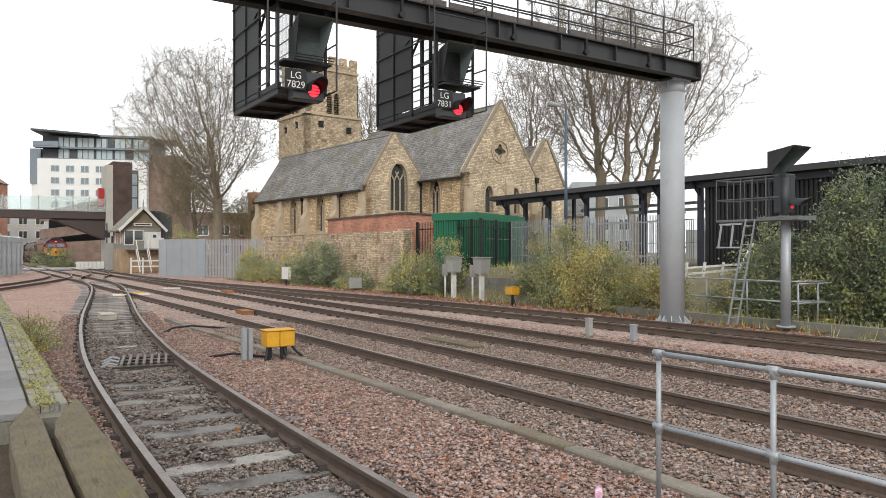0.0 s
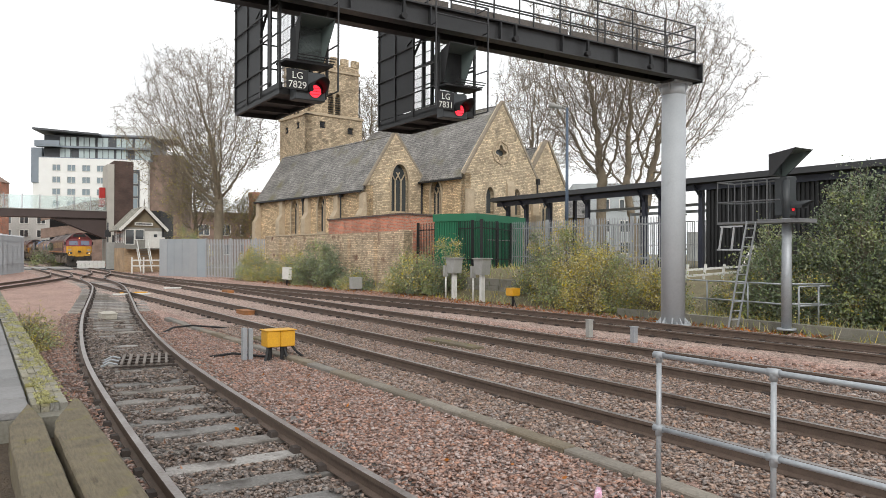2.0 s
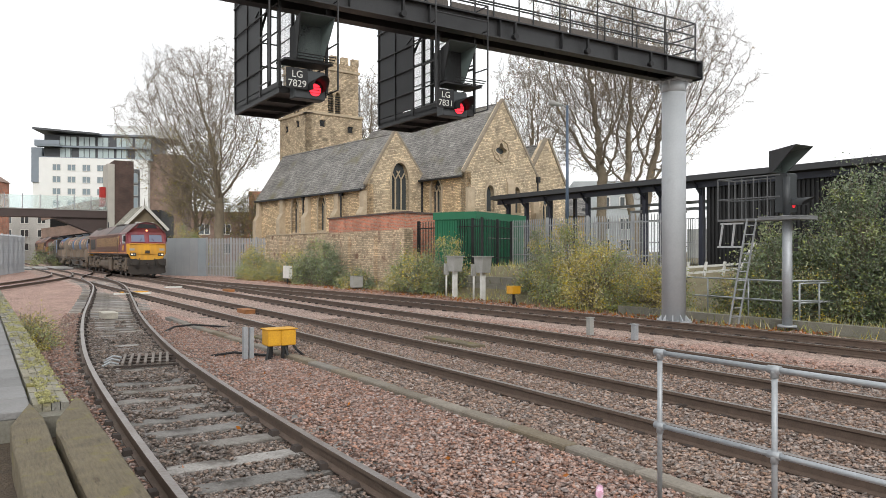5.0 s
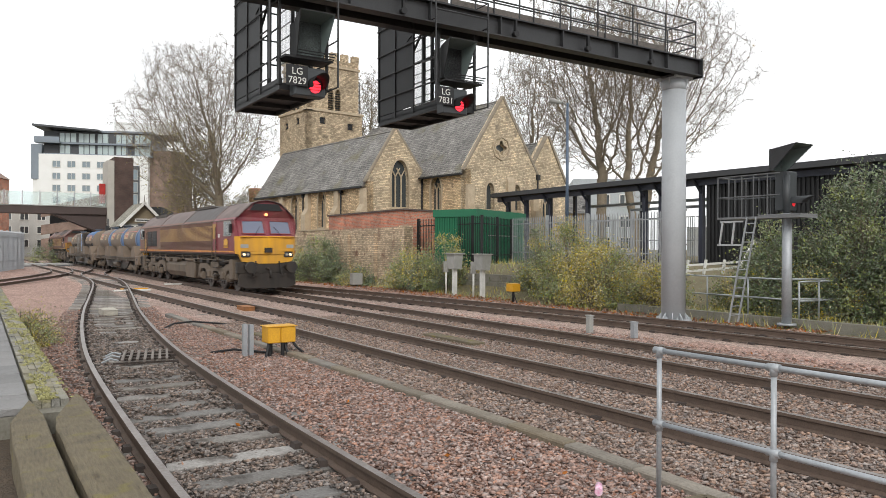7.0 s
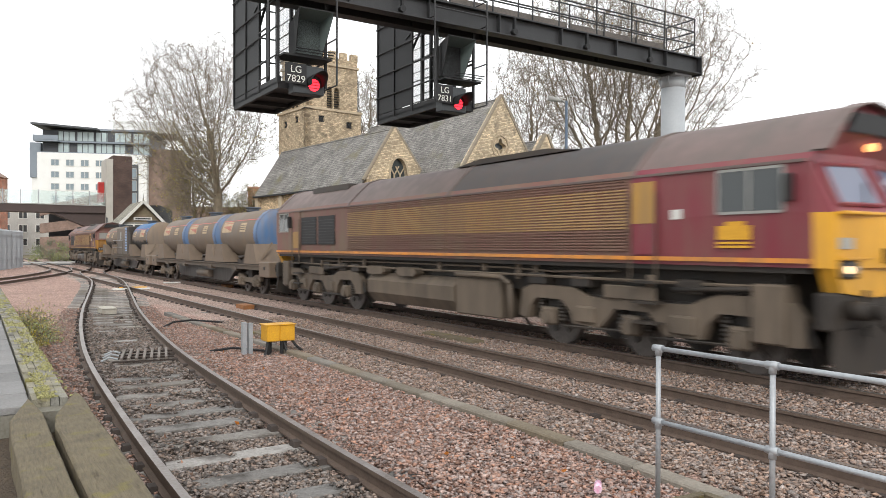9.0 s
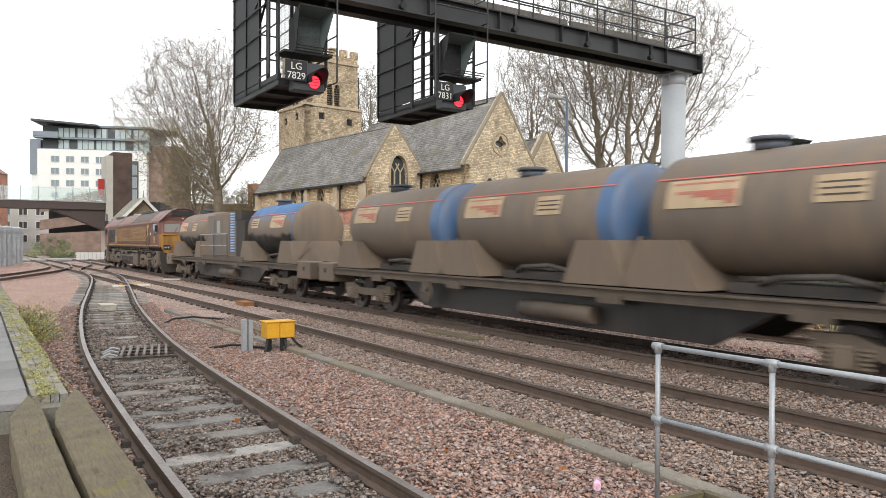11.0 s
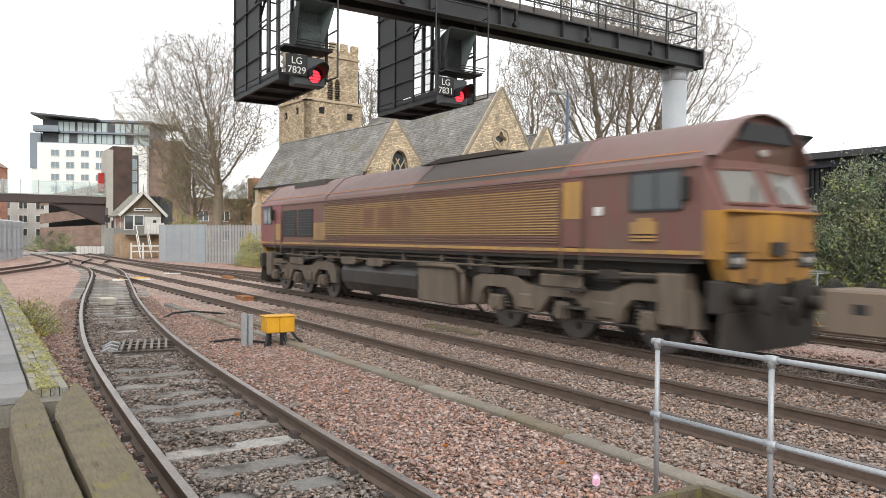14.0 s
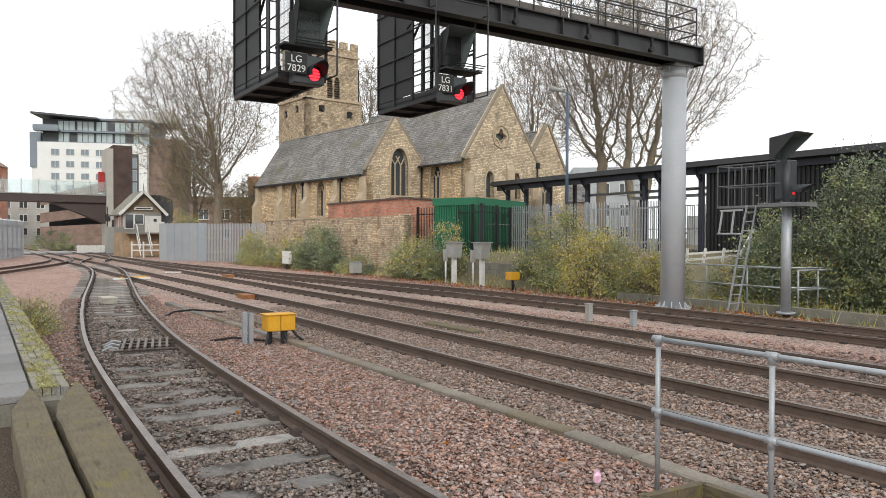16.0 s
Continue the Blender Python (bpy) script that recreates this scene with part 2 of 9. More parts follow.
def timber_grain(m):
    """Draw the timber's noise out along its length, with dark drying cracks."""
    n, l = m.node_tree.nodes, m.node_tree.links
    tc = next(x for x in n if x.type == "TEX_COORD")
    mp = n.new("ShaderNodeMapping")
    mp.inputs["Scale"].default_value = (2.2, 0.28, 1.0)
    l.new(tc.outputs["Object"], mp.inputs["Vector"])
    for x in list(n):
        if x.type == "TEX_NOISE" and x.inputs["Scale"].default_value > 20:
            l.new(mp.outputs["Vector"], x.inputs["Vector"])
    cr = n.new("ShaderNodeTexNoise")
    cr.inputs["Scale"].default_value, cr.inputs["Detail"].default_value = 9, 3
    mp2 = n.new("ShaderNodeMapping")
    mp2.inputs["Scale"].default_value, mp2.inputs["Rotation"].default_value = (2.6, 0.35, 1.0), (0, 0, 0.8)
    l.new(tc.outputs["Object"], mp2.inputs["Vector"])
    l.new(mp2.outputs["Vector"], cr.inputs["Vector"])
    rp = n.new("ShaderNodeValToRGB")
    e = rp.color_ramp.elements
    e[0].position, e[0].color = 0.27, (0.55, 0.52, 0.48, 1)
    e[1].position, e[1].color = 0.36, (1, 1, 1, 1)
    l.new(cr.outputs["Fac"], rp.inputs["Fac"])
    b = n["Principled BSDF"]
    src = b.inputs["Base Color"].links[0].from_socket
    mx = n.new("ShaderNodeMix")
    mx.data_type, mx.blend_type = "RGBA", "MULTIPLY"
    mx.inputs["Factor"].default_value = 1.0
    l.new(src, mx.inputs[6])
    l.new(rp.outputs["Color"], mx.inputs[7])
    l.new(mx.outputs[2], b.inputs["Base Color"])


timber_grain(TIMBER_OLD)
IRON_PALE = mat("worn_iron", (0.26, 0.235, 0.21), 0.7, 0.3, second=(0.13, 0.10, 0.085), scale=5, fine=40, bump=0.2)
COPING = mat("weathered_coping", (0.36, 0.30, 0.225), 0.9, second=(0.20, 0.17, 0.13), scale=3, fine=20, bump=0.3)
DRESSED = mat("dressed_stone", (0.56, 0.46, 0.33), 0.85, second=(0.34, 0.265, 0.18), scale=2, fine=20, bump=0.2)
GREEN = mat("green_paint", (0.012, 0.15, 0.072), 0.5, second=(0.01, 0.115, 0.055), scale=1, fine=30, bump=0.06)
YELLOW = mat("yellow_paint", (0.75, 0.40, 0.02), 0.5, second=(0.55, 0.27, 0.02), scale=5, fine=40, bump=0.05)
ORANGE = mat("orange_paint", (0.42, 0.17, 0.05), 0.8, second=(0.20, 0.10, 0.05), scale=8, fine=40)
WHITE = mat("white_paint", (0.75, 0.75, 0.72), 0.6, second=(0.55, 0.54, 0.5), scale=4, fine=30, bump=0.1)
GREY_BOX = mat("grey_box", (0.36, 0.36, 0.34), 0.6, second=(0.26, 0.26, 0.24), scale=4, fine=30, bump=0.05)
SHEET_GREY = mat("sheet_grey", (0.36, 0.39, 0.41), 0.5, 0.2, second=(0.28, 0.31, 0.33), scale=1, fine=20, bump=0.05, objvar=0.08)
RED_GLOW = glow("red_aspect", (1.0, 0.03, 0.05), 2.2)
LAMP_WARM = glow("lamp_warm", (1.0, 0.72, 0.40), 1.8)
GLASS = glassy("window_glass", (0.05, 0.06, 0.065))
# Base colour includes the pale sky that these panes reflect.
GLASS_SKY = glassy("pale_glass", (0.20, 0.25, 0.28), 0.1)
BARK = mat("bark", (0.30, 0.25, 0.18), 0.95, second=(0.14, 0.115, 0.085), scale=2, fine=14, bump=0.5)
TWIG = mat("twig", (0.26, 0.215, 0.165), 0.95, second=(0.16, 0.132, 0.102), scale=1, fine=10, bump=0)
LEAF_GREEN = mat("leaf_green", (0.32, 0.36, 0.15), 0.65, second=(0.21, 0.24, 0.10), scale=1.2, fine=8, bump=0, island=0.3)
LEAF_YELLOW = mat("leaf_yellow", (0.56, 0.46, 0.13), 0.7, second=(0.38, 0.33, 0.11), scale=1.2, fine=8, bump=0, island=0.3)
LEAF_DARK = mat("leaf_dark", (0.17, 0.22, 0.12), 0.5, second=(0.13, 0.165, 0.09), scale=1.2, fine=8, bump=0, island=0.3)
LEAF_OLIVE = mat("leaf_olive", (0.40, 0.33, 0.12), 0.75, second=(0.20, 0.18, 0.065), scale=1.2, fine=8, bump=0, island=0.5)
LEAF_BROWN = mat("leaf_brown", (0.46, 0.31, 0.11), 0.8, second=(0.28, 0.185, 0.08), scale=1.2, fine=8, bump=0, island=0.4)


# ---- ground ----
def ground_height(d, s):
    if s < 62 and d > 17.0:
        foot = 18.2 + 4.3 * min(1, max(0, (21.5 - s) / 3.0))
        t = min(1, max(0, (d - foot) / 2.0))
        return -0.22 + 1.35 * t * t * (3 - 2 * t)
    if d > 17.0:
        f = min(1, (s - 62) / 25)
        t = min(1, max(0, (d - 18.2) / 2.0))
        return -0.22 + 1.35 * (1 - f) * t * t * (3 - 2 * t)
    return -0.22


def bed(d, s):
    """The main tracks lie in ballast filled up to their sleepers' tops."""
    if not -20 < s < 110:
        return 0.0
    near = min(abs(d - LINE_A(s)), abs(d - LINE_B(s)), abs(d - LINE_C(s)) if s < 66 else 9)
    return 0.045 * min(1, max(0, (2.0 - near) / 0.5))


def build_ground():
    ds = [-900, -200, -60, -20, -8, -3, -1] + [x * 0.5 for x in range(-1, 44)] + [24, 30, 45, 80, 200, 900]
    ss = [-900, -200, -60, -20, -8] + [x * 1.5 for x in range(-3, 80)] + [125, 140, 180, 300, 900, 2500]
    bm = bmesh.new()
    grid = [[bm.verts.new(P(d, s, ground_height(d, s) + bed(d, s) + (0.02 * noise.noise(Vector((d, s, 0))) if -20 < s < 110 else 0))) for d in ds] for s in ss]
    for i in range(len(ss) - 1):
        for j in range(len(ds) - 1):
            f = bm.faces.new((grid[i][j], grid[i][j + 1], grid[i + 1][j + 1], grid[i + 1][j]))
            d, s = (ds[j] + ds[j + 1]) / 2, (ss[i] + ss[i + 1]) / 2
            f.smooth = True
            if d < -4 or d > 17.3 or s > 125 or s < -60:
                f.material_index = 2
            elif min(abs(d - LINE_A(s)), abs(d - LINE_B(s)), abs(d - LINE_C(s))) < 1.7 or abs(d - LINE_D(s)) < 0.7:
                f.material_index = 1
            else:
                f.material_index = 0
    g = part("ground", fix(bm), [BALLAST_PINK, BALLAST_GREY, EARTH])
    tagged(g, "pinkish granite railway ballast with earth verges", "ground", kind="structure")


build_ground()


# ---- tracks ----
RAIL_PROFILE = [(-0.035, 0.0), (0.035, 0.0), (0.036, -0.035), (0.012, -0.05), (0.010, -0.13), (0.06, -0.145), (0.062, -0.158), (-0.062, -0.158), (-0.06, -0.145), (-0.010, -0.13), (-0.012, -0.05), (-0.036, -0.035)]


def rail_mesh(bm, line, offset, s0, s1, step=1.0):
    n = max(2, int((s1 - s0) / step))
    prev = None
    for i in range(n + 1):
        s = s0 + (s1 - s0) * i / n
        slope = line(s + 0.05) - line(s - 0.05)
        nd, ns = 0.1 / math.hypot(0.1, slope), -slope / math.hypot(0.1, slope)
        ring = []
        for x, z in RAIL_PROFILE:
            o = offset + x
            ring.append(bm.verts.new(P(line(s) + nd * o, s + ns * o, z)))
        if prev:
            for k in range(len(ring)):
                j = (k + 1) % len(ring)
                f = bm.faces.new((prev[k], prev[j], ring[j], ring[k]))
                f.material_index = 1 if k == 0 else 0
        prev = ring


def build_track(name, line, s0, s1, label, step=0.68, top=0.16, wood=SLEEPER, visible=(0, 45)):
    track = empty(name, Matrix(), label, "railway track", "railway tracks", "structure")
    for side in (-1, 1):
        bm = bmesh.new()
        rail_mesh(bm, line, side * 0.7525, s0, s1)
        part("rail", bm, [RAIL_SIDE, RAIL_TOP], track)
    rnd = random.Random(len(name))
    first = None
    chairs = bmesh.new()
    s = s0 + 0.3
    while s < min(s1, 72):
        slope = (line(s + 0.1) - line(s - 0.1)) / 0.2
        m = tp(line(s), s, 0, math.degrees(math.atan(-slope)) + rnd.uniform(-1.0, 1.0))
        m = m @ Matrix.Translation((rnd.uniform(-0.03, 0.03), 0, rnd.uniform(-0.012, 0.008)))
        if first is None:
            bm = bmesh.new()
            box(bm, -1.28, 1.28, -0.125, 0.125, -0.30, -top, 0, 0.012)
            first = part("sleeper", bm, wood, track)
            first.matrix_basis = m
        else:
            share("sleeper", first, track, m)
        if -4 < s < 45:
            for side in (-1, 1):
                for o in (-0.09, 0.09):
                    c = m @ Vector((side * 0.7525 + o, 0, -top))
                    r = m.to_3x3()
                    vs = [bmesh_v for bmesh_v in (chairs.verts.new(c + r @ Vector((x * 0.05, y * 0.085, z))) for z, k in ((-0.02, 1), (0.055, 0.7)) for y in (-k, k) for x in (-k, k))]
                    for q in ((4, 5, 7, 6), (0, 1, 5, 4), (2, 6, 7, 3), (0, 4, 6, 2), (1, 3, 7, 5)):
                        chairs.faces.new([vs[i] for i in q])
        s += step
    tagged(part("rail_chairs", chairs, CHAIR, track, "rusty cast-iron rail chairs"), kind="stuff")
    return track


build_track("track_1", LINE_D, -3, 55, "curving siding track with weathered grey sleepers in ballast", 0.70, 0.165)
build_track("track_2", LINE_A, -25, 135, "straight main track with rusty rails in ballast", 0.66, 0.19)
build_track("track_3", LINE_B, -25, 135, "straight main track used by the passing train", 0.66, 0.19)
build_track("track_4", LINE_C, -25, 67, "far track beside the verge with dark rails", 0.66, 0.19)


def masonry(name, c1, c2, mortar, w, h, bump=0.5, rough=0.9, gap=0.015, stain=None):
    """Coursed stone or brick: rows on z, lengths on x + y of the object."""
    m = bpy.data.materials.new(name)
    m.use_nodes = True
    n, l = m.node_tree.nodes, m.node_tree.links
    b = n["Principled BSDF"]
    tc = n.new("ShaderNodeTexCoord")
    sp = n.new("ShaderNodeSeparateXYZ")
    l.new(tc.outputs["Object"], sp.inputs[0])
    wob = n.new("ShaderNodeTexNoise")
    wob.inputs["Scale"].default_value = 2.2
    l.new(tc.outputs["Object"], wob.inputs["Vector"])
    add = n.new("ShaderNodeMath")
    l.new(sp.outputs["X"], add.inputs[0])
    l.new(sp.outputs["Y"], add.inputs[1])
    za = n.new("ShaderNodeMath")
    za.operation = "MULTIPLY_ADD"
    l.new(wob.outputs["Fac"], za.inputs[0])
    za.inputs[1].default_value = h * 0.9
    l.new(sp.outputs["Z"], za.inputs[2])
    cb = n.new("ShaderNodeCombineXYZ")
    l.new(add.outputs[0], cb.inputs["X"])
    l.new(za.outputs[0], cb.inputs["Y"])
    br = n.new("ShaderNodeTexBrick")
    br.inputs["Scale"].default_value = 1.0
    br.inputs["Brick Width"].default_value, br.inputs["Row Height"].default_value = w, h
    br.inputs["Mortar Size"].default_value = gap
    br.inputs["Mortar Smooth"].default_value = 0.3
    br.squash, br.squash_frequency, br.offset = 0.62, 3, 0.37
    br.inputs["Color1"].default_value, br.inputs["Color2"].default_value = (*c1, 1), (*c2, 1)
    br.inputs["Mortar"].default_value = (*mortar, 1)
    l.new(cb.outputs[0], br.inputs["Vector"])
    big = n.new("ShaderNodeTexNoise")
    big.inputs["Scale"].default_value, big.inputs["Detail"].default_value = 0.8, 8
    l.new(tc.outputs["Object"], big.inputs["Vector"])
    rr = n.new("ShaderNodeValToRGB")
    rr.color_ramp.elements[0].position, rr.color_ramp.elements[0].color = 0.3, (0.74, 0.72, 0.69, 1)
    rr.color_ramp.elements[1].position, rr.color_ramp.elements[1].color = 0.68, (1.28, 1.25, 1.18, 1)
    l.new(big.outputs["Fac"], rr.inputs["Fac"])
    fine = n.new("ShaderNodeTexNoise")
    fine.inputs["Scale"].default_value = 7
    l.new(tc.outputs["Object"], fine.inputs["Vector"])
    mx = n.new("ShaderNodeMix")
    mx.data_type, mx.blend_type = "RGBA", "MULTIPLY"
    mx.inputs["Factor"].default_value = 1.0
    l.new(br.outputs["Color"], mx.inputs[6])
    l.new(rr.outputs["Color"], mx.inputs[7])
    col = mx.outputs[2]
    if stain:
        sr = n.new("ShaderNodeValToRGB")
        sr.color_ramp.elements[0].position, sr.color_ramp.elements[1].position = stain[1], stain[1] + 0.15
        st = n.new("ShaderNodeTexNoise")
        st.inputs["Scale"].default_value, st.inputs["Detail"].default_value = stain[2], 6
        l.new(tc.outputs["Object"], st.inputs["Vector"])
        l.new(st.outputs["Fac"], sr.inputs["Fac"])
        m2 = n.new("ShaderNodeMix")
        m2.data_type = "RGBA"
        l.new(sr.outputs["Color"], m2.inputs["Factor"])
        l.new(col, m2.inputs[6])
        m2.inputs[7].default_value = (*stain[0], 1)
        col = m2.outputs[2]
    l.new(col, b.inputs["Base Color"])
    b.inputs["Roughness"].default_value = rough
    bp = n.new("ShaderNodeBump")
    bp.inputs["Strength"].default_value, bp.inputs["Distance"].default_value = bump, 0.05
    bp.invert = True
    l.new(br.outputs["Fac"], bp.inputs["Height"])
    bp2 = n.new("ShaderNodeBump")
    bp2.inputs["Strength"].default_value, bp2.inputs["Distance"].default_value = 0.4, 0.05
    l.new(fine.outputs["Fac"], bp2.inputs["Height"])
    l.new(bp.outputs["Normal"], bp2.inputs["Normal"])
    l.new(bp2.outputs["Normal"], b.inputs["Normal"])
    return m


M_CHURCH = masonry("coursed_stone", (0.88, 0.69, 0.45), (0.46, 0.33, 0.205), (0.34, 0.25, 0.165), 0.27, 0.105, 1.0, stain=((0.22, 0.16, 0.105), 0.60, 1.6))
M_GABLE = masonry("gable_stone", (0.80, 0.68, 0.50), (0.42, 0.335, 0.24), (0.36, 0.30, 0.22), 0.26, 0.11, 1.0, stain=((0.26, 0.205, 0.15), 0.6, 1.3))
M_TOWER = masonry("tower_stone", (0.74, 0.61, 0.44), (0.34, 0.265, 0.185), (0.34, 0.275, 0.20), 0.25, 0.115, 1.0, stain=((0.13, 0.105, 0.075), 0.58, 0.8))
M_BRICK = masonry("brick_wall", (0.60, 0.21, 0.125), (0.40, 0.135, 0.085), (0.36, 0.28, 0.23), 0.225, 0.078, 0.4, stain=((0.19, 0.085, 0.06), 0.6, 2))
M_RUBBLE = masonry("old_wall", (0.72, 0.58, 0.42), (0.36, 0.28, 0.20), (0.33, 0.265, 0.20), 0.26, 0.10, 0.8, stain=((0.20, 0.11, 0.075), 0.56, 1.6))
M_SLATE = masonry("slates", (0.29, 0.28, 0.27), (0.165, 0.16, 0.155), (0.04, 0.04, 0.042), 0.30, 0.155, 0.9, 0.6, 0.014, stain=((0.15, 0.135, 0.075), 0.55, 0.45))
M_DARKBRICK = masonry("dark_brick", (0.10, 0.06, 0.05), (0.07, 0.042, 0.036), (0.08, 0.06, 0.055), 0.225, 0.078, 0.3)
M_BROWNBRICK = masonry("brown_brick", (0.27, 0.19, 0.155), (0.20, 0.135, 0.11), (0.22, 0.17, 0.15), 0.225, 0.078, 0.3)


# ---- platform with moss-edged slabs ----
def build_platform():
    top = 0.60
    edge = smooth([(4, 0.68), (8, 0.69), (14, 0.71), (20, 0.72), (45, 0.74)])
    base = empty("platform", Matrix(), "old platform of grey slabs with a mossy edge", "platform", kind="structure")
    bm = bmesh.new()
    ss = [6.7 + i for i in range(22)]
    rows_ = []
    for s in ss:
        e = edge(s) - 0.02
        rows_.append([bm.verts.new(P(d, s, z)) for d, z in ((e, -0.3), (e, top - 0.07), (-7, top - 0.07), (-7, -0.3))])
    for a, b in zip(rows_, rows_[1:]):
        for k in range(3):
            bm.faces.new((a[k], a[k + 1], b[k + 1], b[k]))
    bm.faces.new(rows_[0])
    bm.faces.new(rows_[-1][::-1])
    part("platform_base", fix(bm), CONCRETE, base)
    bm = bmesh.new()
    box(bm, -0.44, 0.44, -0.295, 0.295, -0.07, 0.0, 0, 0.01)
    first = part("slab", bm, SLAB, base)
    rnd = random.Random(4)
    placed = False
    for i in range(34):
        s = 7.0 + i * 0.605
        slope = math.degrees(math.atan(-(edge(s + 0.5) - edge(s - 0.5))))
        for j in range(5):
            m = tp(edge(s) - 0.73 - j * 0.895, s + (0.15 if j % 2 else 0), top + rnd.uniform(-0.008, 0.008), slope)
            m = m @ pose(0, 0, 0, rnd.uniform(-0.5, 0.5), rnd.uniform(-0.5, 0.5), 0)
            if not placed:
                first.matrix_basis = m
                placed = True
            else:
                share("slab", first, base, m)
    bm = bmesh.new()
    for i in range(68):
        s = 7.05 + i * 0.3
        e = edge(s)
        for k in range(4):
            d0 = e - 0.275 + k * 0.068
            z = top + rnd.uniform(-0.012, 0.006)
            c = P(d0 + 0.038, s, z)
            r = Matrix.Rotation(radians(TURN), 3, "Z")
            h = rnd.uniform(0.002, 0.009)
            vs = [bm.verts.new(c + r @ Vector((x * 0.031, y * 0.142, zz))) for zz in (-0.1, h) for y in (-1, 1) for x in (-1, 1)]
            for q in ((4, 5, 7, 6), (0, 1, 5, 4), (2, 6, 7, 3), (0, 4, 6, 2), (1, 3, 7, 5)):
                bm.faces.new([vs[q_] for q_ in q])
    tagged(part("edge_bricks", fix(bm), mat("mossy_brick", (0.33, 0.31, 0.25), 0.95, second=(0.18, 0.17, 0.135), scale=6, fine=40, bump=0.8, stain=((0.22, 0.20, 0.09), 5, 0.52), island=0.2), base, "mossy edging bricks"), kind="stuff")


build_platform()


def build_guard(outline, z, seed):
    """A broad old timber laid along the platform end, its far end cut askew; outline: its top, far end first."""
    rnd = random.Random(seed)
    (xa, ya), (xb, yb) = outline[0], outline[-1]
    n = 16
    left = [(xa + rnd.uniform(-0.005, 0.005), ya + (1.8 - ya) * i / n) for i in range(n + 1)]
    right = [(xb + rnd.uniform(-0.005, 0.005), yb + (1.8 - yb) * i / n) for i in range(n + 1)]
    loop = left[::-1] + list(outline[1:-1]) + right
    bm = bmesh.new()
    rim = [bm.verts.new((x, y, -0.014)) for x, y in loop]
    cx = (xa + xb) / 2
    top = [bm.verts.new((cx + (x - cx) * 0.91, y - (0.012 if i in range(n, len(loop) - n) else 0), rnd.uniform(-0.004, 0.004))) for i, (x, y) in enumerate(loop)]
    low = [bm.verts.new((x, y, -0.22)) for x, y in loop]
    for i in range(len(loop)):
        j = (i + 1) % len(loop)
        bm.faces.new((rim[i], rim[j], top[j], top[i]))
        bm.faces.new((low[i], low[j], rim[j], rim[i]))
    bm.faces.new(top)
    bm.faces.new(low[::-1])
    bmesh.ops.triangulate(bm, faces=[f for f in bm.faces if len(f.verts) > 4])
    ob = part("anti_trespass_timber", fix(bm), TIMBER_OLD)
    ob.matrix_world = tp(0, 0, z)
    tagged(ob, "broad weathered mossy timber laid at the platform end", "timber guard", "timbers at the platform end")


build_guard([(0.50, 5.85), (0.535, 6.25), (0.765, 7.08), (0.79, 6.9)], 0.60, 1)
build_guard([(0.225, 6.2), (0.40, 6.98), (0.46, 6.35)], 0.60, 2)


def build_guard_bed():
    bm = bmesh.new()
    box(bm, -1.4, 0.74, 1.6, 6.68, -0.3, 0.36)
    ob = part("timber_bed", bm, mat("dead_leaf_litter", (0.12, 0.085, 0.055), 0.95, second=(0.05, 0.04, 0.03), scale=8, fine=45, bump=1.0))
    ob.matrix_world = tp(0, 0, 0)
    tagged(ob, "dark litter-covered bed under the timber guards", "bed", kind="structure")


build_guard_bed()


# ---- the near handrail ----
def build_handrail():
    th = empty("handrail", tp(4.42, 0, -0.08), "galvanised tubular handrail with clamped joints", "handrail")
    ys = [3.79, 2.84, 1.9, 0.95]
    tops = 1.18
    for y in ys:
        bm = bmesh.new()
        rod(bm, (0, y, 0), (0, y, tops), 0.019, seg=12)
        part("post", bm, GALV, th)
    for z in (tops, 0.62):
        bm = bmesh.new()
        rod(bm, (0, ys[0], z), (0, ys[-1], z), 0.019, seg=12)
        part("rail", bm, GALV, th)
        for y in ys:
            bm = bmesh.new()
            rod(bm, (0, y - 0.045, z), (0, y + 0.045, z), 0.027, seg=12)
            rod(bm, (0, y, z - 0.055), (0, y, z + 0.025), 0.026, seg=12)
            part("clamp", bm, GALV, th)


build_handrail()


def build_planter():
    th = empty("stone_planter", tp(4.1, 2.75, -0.14), "low weathered timber edging frame filled with stones", "planter")
    for a, b in (((0.1, 1.0, 0), (0.75, 0.95, 0)), ((0.1, 1.0, 0), (0.1, -1.2, 0)), ((0.75, 0.95, 0), (0.75, -1.2, 0))):
        bm = bmesh.new()
        beam(bm, a, b, 0.07, 0.16)
        part("board", bm, TIMBER_OLD, th)


build_planter()


# ---- concrete cable trough beside the main track ----
def build_trough():
    th = empty("cable_trough", Matrix(), "mossy concrete cable trough edge along the ballast", "cable trough", kind="structure")
    line = smooth([(-6, 4.9), (1, 5.0), (5, 5.2), (9, 5.22), (13, 5.15), (17, 5.05), (22, 4.95), (24, 4.95)])
    rnd = random.Random(8)
    first = None
    s = -3.0
    while s < 22.5:
        sl = math.degrees(math.atan(-(line(s + 0.5) - line(s - 0.5))))
        m = tp(line(s + 0.48), s + 0.48, -0.165 + rnd.uniform(-0.015, 0.012), sl + rnd.uniform(-0.5, 0.5))
        if first is None:
            bm = bmesh.new()
            box(bm, -0.10, 0.10, -0.475, 0.475, -0.2, 0.04, 0, 0.015)
            first = part("trough_block", bm, mat("trough_concrete", (0.26, 0.225, 0.175), 0.9, second=(0.13, 0.11, 0.085), scale=3, fine=30, bump=0.4, objvar=0.2), th)
            first.matrix_basis = m
        else:
            share("trough_block", first, th, m)
        s += 0.96


build_trough()


